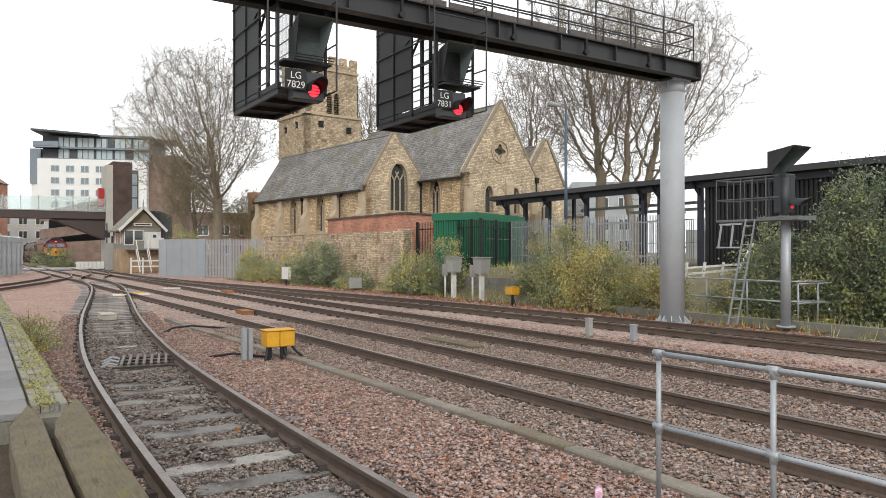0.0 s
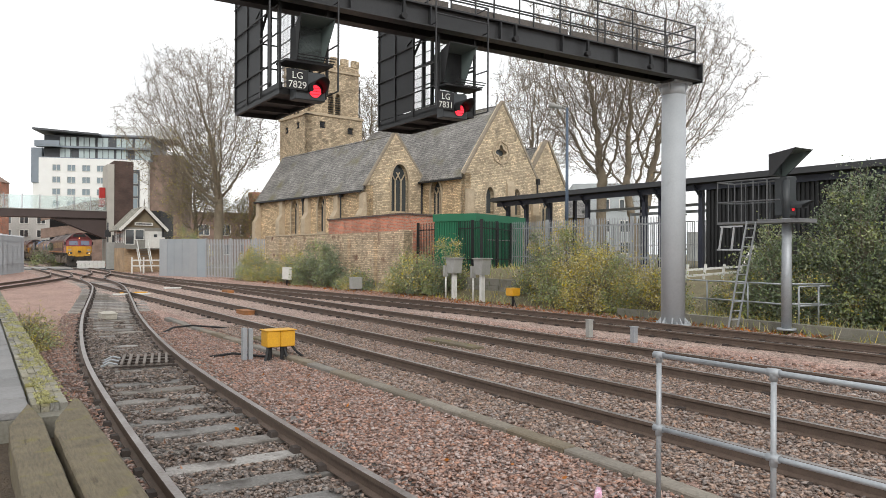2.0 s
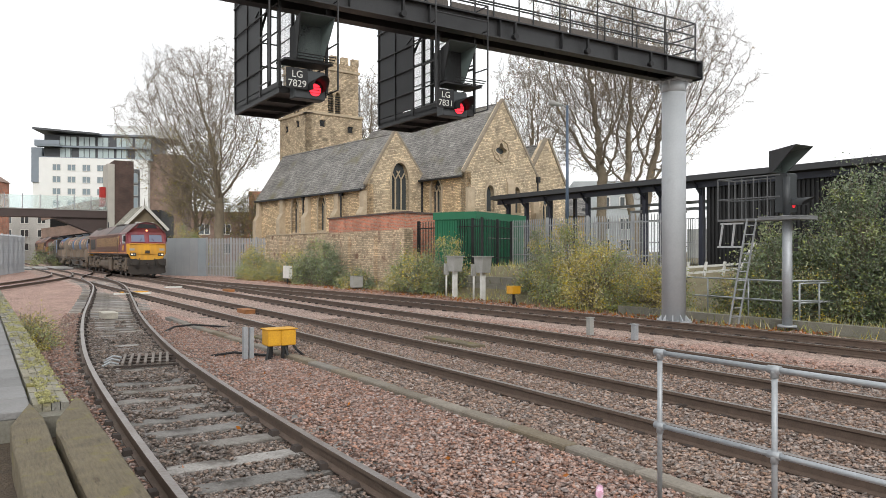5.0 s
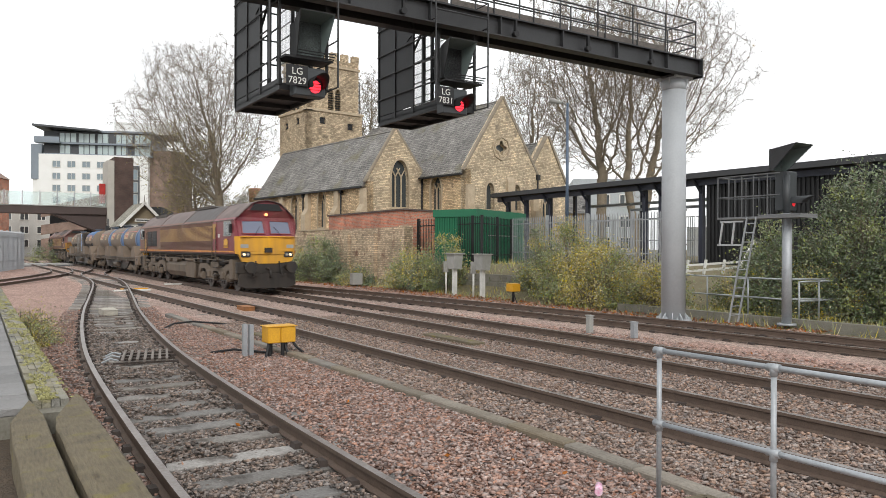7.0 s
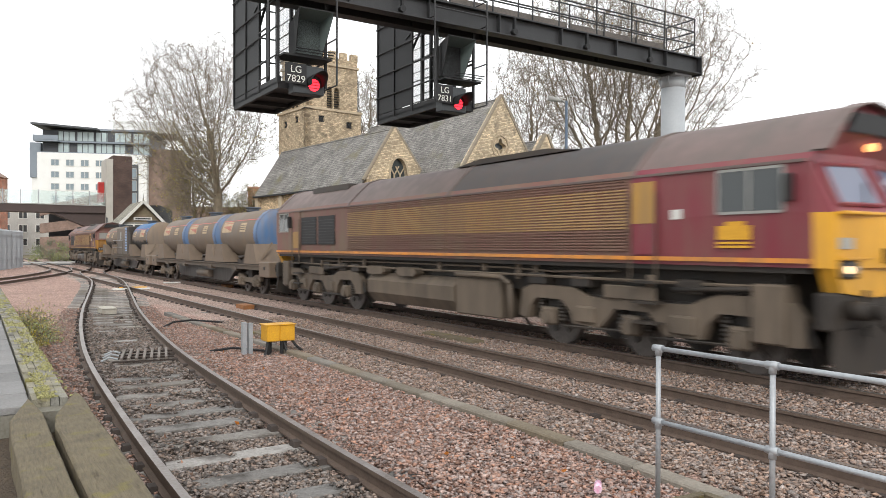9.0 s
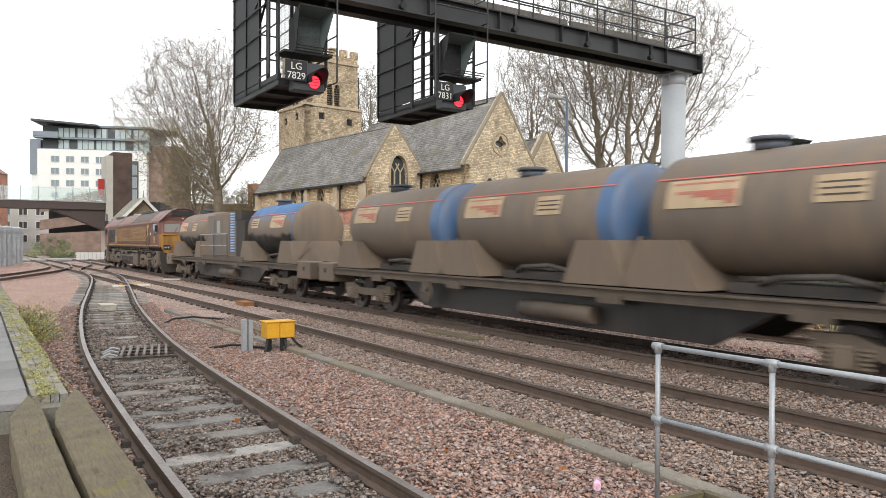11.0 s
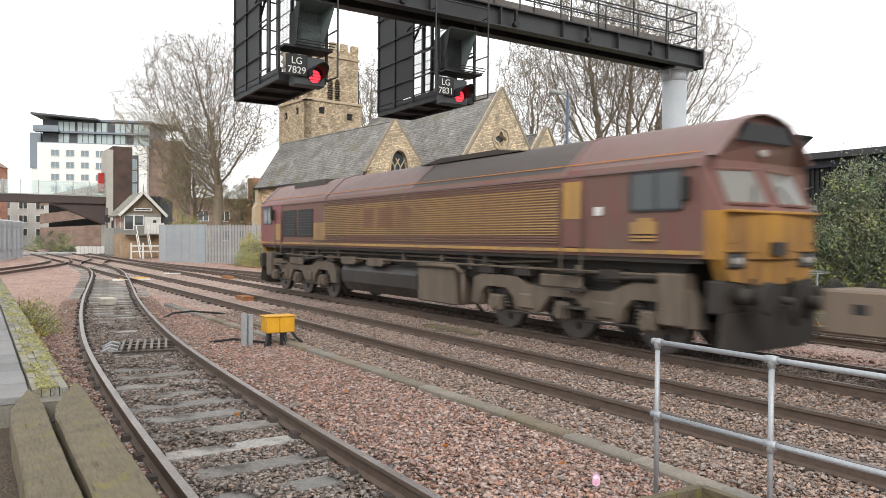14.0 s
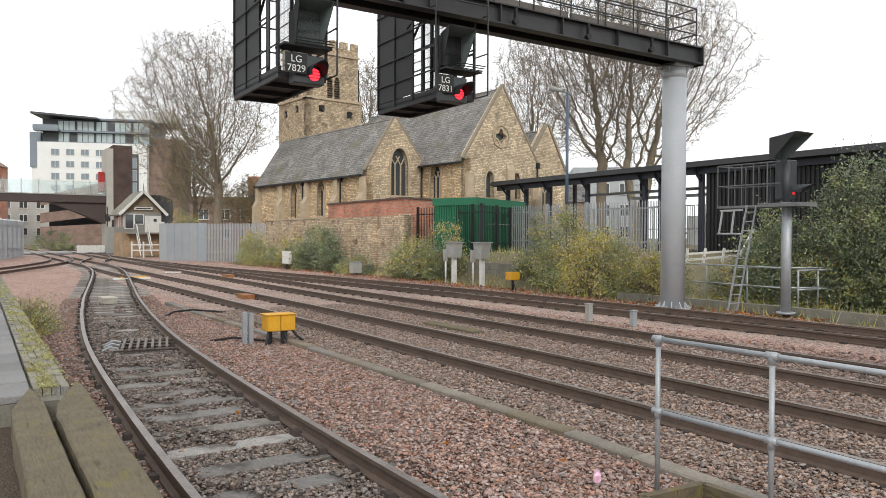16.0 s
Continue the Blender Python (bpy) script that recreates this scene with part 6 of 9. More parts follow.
def build_hotel():
    H = empty("hotel", pose(-102.5, 184, -0.2, 0, 0, 12), "white rendered hotel block with dark glazed top storeys", "building")
    REND = mat("white_render", (0.82, 0.82, 0.80), 0.8, second=(0.70, 0.70, 0.68), scale=0.5, fine=8, bump=0.05)
    DARK = mat("dark_cladding", (0.07, 0.075, 0.085), 0.5, second=(0.05, 0.054, 0.06), scale=1, fine=10, bump=0.02)
    BLG = mat("blue_grey_panel", (0.23, 0.27, 0.31), 0.5, second=(0.19, 0.22, 0.26), scale=1, fine=10, bump=0.02)
    bm = bmesh.new()
    box(bm, 0, 26, 0, 24, 0, 25.6)
    part("wall", bm, REND, H)
    bm = bmesh.new()
    box(bm, -2.6, 0, 4, 20, 0, 19.5)
    part("side_wall", bm, REND, H)
    bm = bmesh.new()
    box(bm, -2.9, -0.3, 3.6, 16, 19.5, 28.5)
    part("side_tower", bm, BLG, H)
    front = lambda u, v, t: (u, t, v)
    window_set(H, front, 3.2, 4.0, 4, 7, 3.5, 3.05, 1.9, 1.6, WHITE, GLASS_SKY)
    bm = bmesh.new()
    box(bm, 17.0, 24.0, -0.3, 0.2, 2, 23.0)
    part("glazed_bay", bm, DARK, H)
    window_set(H, lambda u, v, t: (u, -0.3 + t, v), 17.6, 13.0, 2, 3, 3.2, 3.2, 2.8, 2.6, GREY_BOX, GLASS_SKY)
    bm = bmesh.new()
    box(bm, 26, 34, 3, 24, 0, 27.5)
    part("brick_wing", bm, M_BROWNBRICK, H, "brown wing behind the trees")
    bm = bmesh.new()
    box(bm, 0.8, 26.8, 1.5, 24, 25.6, 31.6)
    part("upper_storey", bm, DARK, H)
    # The bright sky reflected in the top windows is put into this colour.
    bright_glass = glassy("sky_reflection_glass", (0.42, 0.50, 0.50), 0.08)
    for r in range(2):
        for c in range(5):
            bm = bmesh.new()
            u, v = 4.4 + c * 4.5, 25.9 + r * 3.0
            box(bm, u, u + (4.0 if (c + r) % 3 else 2.8), 1.35, 1.55, v, v + 2.3)
            w = part("window", bm, bright_glass, H)
            bm = bmesh.new()
            for k in range(3):
                box(bm, u + k * 1.3, u + k * 1.3 + 0.14, 1.2, 1.36, v, v + 2.3)
            part("mullion", bm, DARK, w)
    for v in (28.3, 25.4):
        bm = bmesh.new()
        box(bm, 0.2, 27.0, 0.2, 1.6, v, v + 0.4)
        part("floor_band", bm, BLG, H)
    bm = bmesh.new()
    box(bm, -0.6, 5.2, -1.4, 1.5, 28.3, 28.7)
    box(bm, -0.6, 5.2, -1.5, -1.35, 28.7, 29.8)
    part("balcony", bm, BLG, H, "grey-blue corner balcony")
    bm = bmesh.new()
    poly_prism(bm, [(-1.0, 32.9), (14.5, 31.9), (14.5, 31.5), (-1.0, 32.4)], "y", -1.8, 18)
    part("roof_blade", fix(bm), DARK, H, "dark tilted overhanging roof")
    bm = bmesh.new()
    box(bm, 14, 27.3, 1.0, 24, 31.6, 32.1)
    part("roof", bm, BLG, H)
    bm = bmesh.new()
    box(bm, 16.5, 32, 6, 20, 32.2, 35.2)
    part("plant_room", bm, REND, H)


build_hotel()


def build_car_park():
    C = empty("car_park", pose(-62, 112, -0.2, 0, 0, 14), "brown brick multi-storey car park with sloping ramps", "building")
    # Near-black solid painting the shaded depth behind the open ramps.
    bm = bmesh.new()
    box(bm, 0.6, 17, 2.5, 20, 0, 8.6)
    part("core", bm, mat("interior_shade", (0.025, 0.024, 0.024), 0.8, scale=1, fine=10), C)
    for z0, z1, h, x1 in ((0.0, 0.6, 3.3, 9.6), (3.9, 5.6, 1.5, 12.0), (6.6, 8.8, 1.5, 9.0)):
        bm = bmesh.new()
        poly_prism(bm, [(0, z0), (x1, z0 + (0 if z0 == 0 else z1 - z0)), (x1, z1 + h), (0, z0 + h)], "y", 0, 0.5)
        part("ramp_parapet", fix(bm), M_BROWNBRICK, C)
    bm = bmesh.new()
    poly_prism(bm, [(9.6, 0), (12.6, 0), (12.6, 6.0), (12.0, 7.1), (9.6, 6.6)], "y", -0.3, 2.5)
    part("stair_wall", fix(bm), M_BROWNBRICK, C)
    B = empty("pale_building", pose(-92, 150, -0.2, 0, 0, 14), "pale distant office building behind the bridge", "building")
    bm = bmesh.new()
    box(bm, 0, 14, 0, 20, 0, 10.5)
    part("wall", bm, mat("pale_wall", (0.55, 0.53, 0.50), 0.8, scale=0.5, fine=6), B)
    window_set(B, front_plain, 1.0, 2.0, 4, 3, 3.2, 2.8, 1.6, 1.5, WHITE)
    R = empty("red_brick_house", pose(-88, 125, -0.2, 0, 0, 10), "red brick building with pale bands, far off", "building")
    bm = bmesh.new()
    box(bm, 0, 8.4, 0, 10, 0, 14.5)
    part("wall", bm, M_BRICK, R)
    for z in (8.5, 11.2, 13.6):
        bm = bmesh.new()
        box(bm, -0.1, 8.5, -0.1, 0.1, z, z + 0.4)
        part("band", bm, WHITE, R)
    bm = bmesh.new()
    poly_prism(bm, [(-0.4, 14.5), (8.7, 14.5), (6, 16.4), (2, 16.4)], "y", -0.3, 10)
    part("roof", fix(bm), M_BROWNBRICK, R)


front_plain = lambda u, v, t: (u, t, v)
build_car_park()


def far_block(name, x, y, rz, w, dep, h, material, label, cols, rows_, roofed=True):
    B = empty(name, pose(x, y, -0.2, 0, 0, rz), label, "building")
    bm = bmesh.new()
    box(bm, 0, w, 0, dep, 0, h)
    part("wall", bm, material, B)
    window_set(B, front_plain, w * 0.08, h * 0.18, cols, rows_, w * 0.88 / cols, h * 0.75 / rows_, w * 0.45 / cols, h * 0.4 / rows_, WHITE)
    if roofed:
        bm = bmesh.new()
        poly_prism(bm, [(-0.4, h), (dep + 0.4, h), (dep / 2, h + dep * 0.35)], "x", -0.3, w + 0.3)
        part("roof", fix(bm), M_SLATE, B)


far_block("brick_building", -41, 118, 12, 15, 12, 8.4, M_BROWNBRICK, "brown brick building behind the trees", 4, 2, False)
far_block("brick_terrace", -28, 102, 8, 11, 9, 5.8, M_BRICK, "red brick building with white windows beyond the trees", 4, 2, False)
far_block("brick_house", -29.5, 110, 10, 9, 9, 11.0, M_BRICK, "tall red-brown brick building beside the lift tower", 3, 3, False)
far_block("grey_building", 17, 96, -6, 9, 9, 11.2, mat("pale_cladding", (0.50, 0.54, 0.56), 0.6, scale=0.6, fine=8), "pale blue-grey flat building behind the canopy", 3, 3, False)
far_block("stone_house", 3, 84, -8, 13, 9, 6.0, M_CHURCH, "low stone building behind the parking canopy", 5, 2)
far_block("pale_shed", 24, 72, -20, 30, 9, 4.2, mat("pale_shed_wall", (0.40, 0.41, 0.40), 0.7, scale=0.6, fine=8), "long low pale building beyond the canopy", 9, 1, False)


def build_left_fence():
    F = pale_fence("mesh_fence", (1.2, 67.0), (4.1, 80.0), -0.2, 3.4, 0.14, GALV, "weathered grey mesh and pale fence by the crossing", "fence", 0.05, 2.0)
    G = pale_fence("mesh_fence", (-2.5, 56.0), (1.2, 67.0), -0.2, 3.3, 0.16, GALV, "tall weathered grey steel fence by the branch", "fence", 0.07, 2.5)


build_left_fence()


# ---- plants ----
def tubes(segs, sides):
    """Tapered tubes for many segments at once: rows of x0 y0 z0 r0 x1 y1 z1 r1."""
    s = np.asarray(segs, float)
    a, b, r0, r1 = s[:, 0:3], s[:, 4:7], s[:, 3], s[:, 7]
    ax = b - a
    ax /= np.maximum(np.linalg.norm(ax, axis=1, keepdims=True), 1e-6)
    ref = np.where(np.abs(ax[:, 2:3]) < 0.9, np.array([[0, 0, 1.0]]), np.array([[1.0, 0, 0]]))
    u = np.cross(ax, ref)
    u /= np.linalg.norm(u, axis=1, keepdims=True)
    v = np.cross(ax, u)
    ang = 2 * np.pi * np.arange(sides) / sides
    ring = np.cos(ang)[None, :, None] * u[:, None, :] + np.sin(ang)[None, :, None] * v[:, None, :]
    va = a[:, None, :] + ring * r0[:, None, None]
    vb = b[:, None, :] + ring * r1[:, None, None]
    verts = np.concatenate([va, vb], 1).reshape(-1, 3)
    k = np.arange(sides)
    f = np.stack([k, (k + 1) % sides, (k + 1) % sides + sides, k + sides], 1)
    faces = (f[None] + 2 * sides * np.arange(len(s))[:, None, None]).reshape(-1, 4)
    return verts, faces


def leaf_cards(centres, size, rng):
    """Small folded leaves, one at each centre."""
    n = len(centres)
    q = rng.normal(size=(n, 3))
    q /= np.linalg.norm(q, axis=1, keepdims=True)
    w = np.cross(q, rng.normal(size=(n, 3)))
    w /= np.maximum(np.linalg.norm(w, axis=1, keepdims=True), 1e-6)
    up = np.cross(q, w)
    sz = size * (0.6 + 0.8 * rng.random((n, 1)))
    v = np.stack([centres - q * sz, centres + w * sz * 0.45 + up * sz * 0.15, centres + q * sz, centres - w * sz * 0.45 + up * sz * 0.15], 1)
    faces = np.array([[0, 1, 2], [0, 2, 3]])
    return v.reshape(-1, 3), (faces[None] + 4 * np.arange(n)[:, None, None]).reshape(-1, 3)


def build_tree(x, y, z, height, spread, trunk_r, fork, seed, label, leaves=0, leaf_mat=None, low_leaves=0.0, lean=(0.0, 0.0), crown_low=None, points=1500, leaders=1, twigs=3):
    """A bare tree: shoots grow towards points spread through an uneven crown and thicken where they join."""
    rng = np.random.default_rng(seed)
    low = fork * 0.9 if crown_low is None else crown_low
    # the crown: fuller towards its rim, lobed
    p = rng.normal(size=(points, 3))
    p /= np.linalg.norm(p, axis=1, keepdims=True)
    lobe = np.array([0.86 + 0.32 * noise.noise(Vector(q) * 1.7 + Vector((seed, 0, 0))) for q in p])
    p *= (lobe * rng.random(points) ** 0.45)[:, None]
    target = p * np.array((spread, spread, (height - low) / 2)) + np.array((lean[0], lean[1], low + (height - low) / 2))
    step = max(0.26, spread * 0.047)
    nodes, parent = [np.zeros(3)], [-1]
    for k in range(leaders):
        cur = 0
        a = 6.283 * k / leaders + 0.5
        tilt = 0.0 if leaders == 1 else 0.22
        for i in range(int(fork / step) + 1):
            grow = np.array((math.cos(a) * tilt * (i > 1), math.sin(a) * tilt * (i > 1), 1.0)) + rng.normal(size=3) * 0.05
            nodes.append(nodes[cur] + grow / np.linalg.norm(grow) * step)
            parent.append(cur)
            cur = len(nodes) - 1
    N = np.array(nodes)
    near = np.full(len(target), 0)
    dist = np.full(len(target), 1e9)
    fresh = np.arange(len(N))
    alive = np.ones(len(target), bool)
    kids = np.zeros(40000, int)
    for turn in range(130):
        F = N[fresh]
        d = (target ** 2).sum(1)[:, None] + (F ** 2).sum(1)[None] - 2 * target @ F.T
        best = d.argmin(1)
        m = np.sqrt(np.maximum(d[np.arange(len(target)), best], 0))
        closer = m < dist
        near[closer], dist[closer] = fresh[best[closer]], m[closer]
        alive &= dist > step * 1.25
        if not alive.any() or len(N) > 16000:
            break
        pull = (target - N[near]) / np.maximum(dist, 1e-6)[:, None]
        total = np.zeros((len(N), 3))
        np.add.at(total, near[alive], pull[alive])
        act = np.unique(near[alive])
        act = act[kids[act] < 3]
        if not len(act):
            break
        g = total[act]
        g /= np.maximum(np.linalg.norm(g, axis=1, keepdims=True), 1e-6)
        g += rng.normal(size=g.shape) * 0.20 + np.array((0, 0, 0.12))
        g /= np.maximum(np.linalg.norm(g, axis=1, keepdims=True), 1e-6)
        kids[act] += 1
        fresh = np.arange(len(N), len(N) + len(act))
        N = np.concatenate([N, N[act] + g * step])
        parent += list(act)
    parent = np.array(parent)
    n = len(N)
    r = np.zeros(n)
    for i in range(n - 1, 0, -1):
        r[i] = max(r[i], 0.010 ** 2.2)
        r[parent[i]] += r[i]
    r = np.maximum(r, 0.010 ** 2.2) ** (1 / 2.2)
    r = 0.010 * (r / 0.010) ** (math.log(trunk_r / 0.010) / math.log(max(r[0], 0.02) / 0.010))
    i = np.arange(1, n)
    a, b = N[parent[i]], N[i]
    along = (b - a) / np.maximum(np.linalg.norm(b - a, axis=1, keepdims=True), 1e-6)
    b = b + along * (r[i] * 0.7)[:, None]
    s = np.concatenate([a, np.minimum(r[parent[i]], r[i] * 1.35)[:, None], b, r[i][:, None]], 1)
    s[a[:, 2] < 0.01, 3] *= 1.25
    # fine twigs on the thin shoots
    thin = i[r[i] < 0.035]
    pick = np.repeat(thin, twigs)
    dirs = (N[pick] - N[parent[pick]])
    dirs /= np.maximum(np.linalg.norm(dirs, axis=1, keepdims=True), 1e-6)
    v1 = dirs * 0.6 + rng.normal(size=dirs.shape) * 0.55 + np.array((0, 0, 0.15))
    v1 /= np.linalg.norm(v1, axis=1, keepdims=True)
    ln = step * (0.9 + 1.5 * rng.random((len(pick), 1)))
    mid = N[pick] + v1 * ln * 0.5
    v2 = v1 + rng.normal(size=v1.shape) * 0.45
    v2 /= np.linalg.norm(v2, axis=1, keepdims=True)
    end = mid + v2 * ln * 0.6
    one = np.ones((len(pick), 1))
    tw = np.concatenate([np.concatenate([N[pick], one * 0.011, mid, one * 0.009], 1), np.concatenate([mid, one * 0.009, end, one * 0.006], 1)])
    T = empty("tree", pose(x, y, z), label, "tree", "bare autumn trees")
    thick = s[:, 7] > 0.07
    v, f = tubes(s[thick], 8)
    quick_mesh("trunk", v, f, BARK, T, True)
    fine = np.concatenate([s[~thick], tw])
    v, f = tubes(fine, 3)
    tagged(quick_mesh("crown", v, f, TWIG, T), "bare branching twigs", kind="stuff")
    if leaves:
        ends = end
        if low_leaves:
            ends = ends[ends[:, 2] < low + (height - low) * low_leaves]
        if len(ends):
            c = ends[rng.integers(0, len(ends), leaves)] + rng.normal(scale=0.16, size=(leaves, 3))
            v, f = leaf_cards(c, 0.085, rng)
            tagged(quick_mesh("leaves", v, f, leaf_mat, T), "sparse remaining autumn leaves", kind="stuff")
    return T


build_tree(-22.2, 72, 0.0, 23.8, 8.3, 0.46, 7.0, 5, "tall bare tree with a broad twiggy crown behind the fence", 2600, LEAF_OLIVE, 0.45, (-1.9, 0.0), 5.0, 4800, 1, 4)
build_tree(-26.5, 78, 0.0, 14.5, 4.0, 0.26, 3.5, 6, "brown-leaved autumn tree behind the signal box", 9500, LEAF_OLIVE, 0.95, (0, 0), 3.0, 1500, 1, 3)
build_tree(-21.0, 82, 0.0, 9.5, 4.5, 0.22, 2.2, 16, "yellowing bushy tree near the signal box", 9500, LEAF_OLIVE, 0.95, (0, 0), 1.6, 1200, 1, 3)
build_tree(13.4, 62, 1.0, 25.5, 6.6, 0.42, 6.4, 7, "big bare plane tree with thick pollarded trunk", 500, LEAF_BROWN, 0, (-1.2, 0), 6.6, 2300, 1, 4)
build_tree(16.2, 61, 1.0, 25.5, 8.4, 0.52, 6.6, 8, "big bare plane tree with several thick leaning limbs", 700, LEAF_BROWN, 0, (1.3, 0), 5.4, 3600, 2, 4)
build_tree(9.3, 78, 1.0, 24.0, 6.0, 0.36, 6.0, 9, "bare tree rising behind the church gable", 400, LEAF_BROWN, 0, (0, 0), 6.0, 1500, 1, 4)
build_tree(-8.5, 84, 1.0, 23.0, 4.2, 0.32, 7.0, 10, "bare slender tree beside the church tower", 250, LEAF_BROWN, 0, (0, 0), 8.0, 1800, 1, 4)


def build_bush(d, s, z, rd, rs, h, n, leaf_mats, seed, label, size=0.085, lean=0.0):
    r = np.random.default_rng(seed)
    B = empty("bush", tp(d, s, z), label, "bush", "lineside bushes")
    # clumps on arching stems
    k = max(20, int(n / 110))
    a, rad = r.random(k) * 2 * np.pi, np.sqrt(r.random(k))
    cx, cy = rd * rad * np.cos(a), rs * rad * np.sin(a)
    cz = h * (0.12 + 0.88 * r.random(k) ** 1.35) * (1.05 - 0.6 * rad ** 2)
    stems = []
    for x, y, zz in zip(cx, cy, cz):
        m = (x * 0.45 + r.normal() * 0.1, y * 0.45 + r.normal() * 0.1, zz * 0.6)
        stems.append((x * 0.15, y * 0.15, -0.1, 0.022, *m, 0.014))
        stems.append((*m, 0.014, x, y, zz + 0.1, 0.006))
        for _ in range(3):
            g = r.normal(size=3) * (0.22, 0.22, 0.16)
            stems.append((x, y, zz, 0.007, x + g[0], y + g[1], zz + abs(g[2]) + 0.12, 0.003))
    v, f = tubes(np.array(stems), 4)
    tagged(quick_mesh("branchwork", v, f, TWIG, B), kind="stuff")
    which = r.integers(0, k, n)
    spread_ = np.array([0.23, 0.23, 0.24]) * (0.6 + 0.25 * min(rd, rs)) * (0.5 + 0.9 * r.random(k))[which][:, None]
    c = np.stack([cx[which], cy[which], cz[which]], 1) + r.normal(size=(n, 3)) * spread_
    c[:, 2] = np.maximum(c[:, 2], 0.02 + 0.1 * r.random(n))
    parts_ = len(leaf_mats)
    kind_of = (which * 7 + seed) % parts_
    for i, m in enumerate(leaf_mats):
        pick = c[kind_of == i]
        if len(pick):
            v, f = leaf_cards(pick, size, r)
            tagged(quick_mesh("foliage", v, f, m, B), kind="stuff")


G_, Y_, D_ = LEAF_GREEN, LEAF_YELLOW, LEAF_DARK
bush_plan = [
    (16.9, 50.5, -0.2, 1.2, 2.6, 2.2, 4420, (G_, Y_, G_), "straggly green bush against the palisade fence", 0.078),
    (17.4, 45.5, -0.2, 1.0, 2.2, 2.2, 4080, (G_, D_, Y_), "green bramble bush below the stone wall", 0.078),
    (17.6, 41.0, -0.2, 1.2, 2.6, 2.7, 6140, (D_, G_, D_), "dense dark green bush below the brick wall", 0.078),
    (17.6, 36.0, -0.2, 0.8, 1.4, 0.9, 2060, (G_, D_, Y_), "low green bush along the verge", 0.070),
    (18.2, 30.6, -0.1, 1.2, 2.0, 1.9, 6800, (G_, Y_, G_, D_), "tangled green and yellow bush by the railings", 0.070),
    (18.6, 28.3, -0.1, 0.8, 0.9, 3.1, 2620, (G_, D_, Y_), "tall leafy bush before the green kiosk", 0.062),
    (19.5, 22.6, 0.2, 1.1, 1.1, 2.4, 4460, (G_, Y_, D_), "green bush in front of the palisade fence", 0.062),
    (19.1, 20.6, 0.0, 1.3, 1.6, 2.6, 6820, (G_, Y_, G_), "straggly green and yellow bush", 0.062),
    (18.7, 18.6, -0.1, 1.2, 1.6, 2.2, 7140, (Y_, G_, Y_), "yellowing autumn bush beside the gantry column", 0.058),
    (19.0, 16.5, 0.0, 1.0, 1.2, 1.5, 3740, (Y_, G_), "low yellowing bush behind the gantry column", 0.058),
    (21.6, 13.6, -0.2, 1.0, 1.4, 3.2, 12250, (D_, G_, D_), "tall dark ivy-clad shrub by the black wall", 0.066),
    (22.2, 11.4, -0.2, 1.3, 1.7, 4.6, 17850, (D_, G_, D_, D_), "tall dense evergreen shrub behind the signal post", 0.066),
    (22.2, 8.8, -0.2, 1.5, 1.9, 5.1, 18900, (D_, G_, D_, G_), "tall dense dark evergreen shrub", 0.066),
    (22.4, 6.0, -0.2, 1.6, 2.0, 5.3, 17850, (G_, D_, D_), "tall dark leafy shrub at the edge of the verge", 0.066),
    (21.5, 8.6, -0.2, 0.8, 2.4, 1.9, 6060, (D_, G_), "low undergrowth under the tall shrubs", 0.055),
    (21.3, 13.4, -0.2, 0.8, 2.6, 1.7, 6000, (D_, G_, Y_), "low undergrowth behind the verge handrail", 0.055),
    (1.15, 18.5, -0.2, 0.28, 1.9, 0.5, 2210, (G_, Y_), "small weedy shrub at the platform edge", 0.039),
    (1.9, 82.0, -0.2, 1.5, 3.0, 1.6, 1530, (G_, D_), "weedy bush beside the crossing", 0.094),
    (-4.0, 60.0, -0.2, 1.5, 4.0, 1.0, 1530, (G_, Y_), "weeds along the branch fence", 0.094),
    (8.5, 106.0, -0.2, 3.0, 2.5, 2.4, 2040, (D_, G_), "dark shrubs under the footbridge", 0.125),
    (16.5, 90.0, -0.2, 2.0, 4.0, 5.0, 4420, (Y_, G_), "yellow-green trees by the lift tower", 0.125),
    (18.0, 76.0, -0.2, 2.0, 6.0, 4.6, 6460, (Y_, G_, Y_), "yellowing hedge behind the sheet fence", 0.101),
]
for i, (d, s, z, rd, rs, h, n, mats, lab, size) in enumerate(bush_plan):
    build_bush(d, s, z, rd, rs, h, int(n * 2.1), mats, 40 + i, lab, size * 0.68)


def build_litter():
    r = np.random.default_rng(77)
    n = 2600
    s = 10 + 45 * r.random(n) ** 1.2
    d = 16.6 + 1.6 * r.random(n) - np.maximum(0, (s - 25) * 0.03)
    c = d[:, None] * np.array(AX_D) + s[:, None] * np.array(AX_S)
    c[:, 2] = -0.19 + 0.03 * r.random(n)
    v, f = leaf_cards(c, 0.06, r)
    tagged(quick_mesh("leaf_litter", v, f, mat("rust_leaf", (0.38, 0.15, 0.05), 0.8, second=(0.22, 0.10, 0.05), scale=2, fine=10, bump=0, island=0.4)), "fallen rust-coloured leaves along the verge", "leaf litter", kind="stuff")
    n = 260
    s = 3 + 12 * r.random(n)
    d = 1.0 + 12 * r.random(n)
    c = d[:, None] * np.array(AX_D) + s[:, None] * np.array(AX_S)
    c[:, 2] = -0.165
    v, f = leaf_cards(c, 0.035, r)
    tagged(quick_mesh("leaf_litter", v, f, bpy.data.materials["rust_leaf"]), "scattered fallen leaves on the ballast", "leaf litter", kind="stuff")


build_litter()


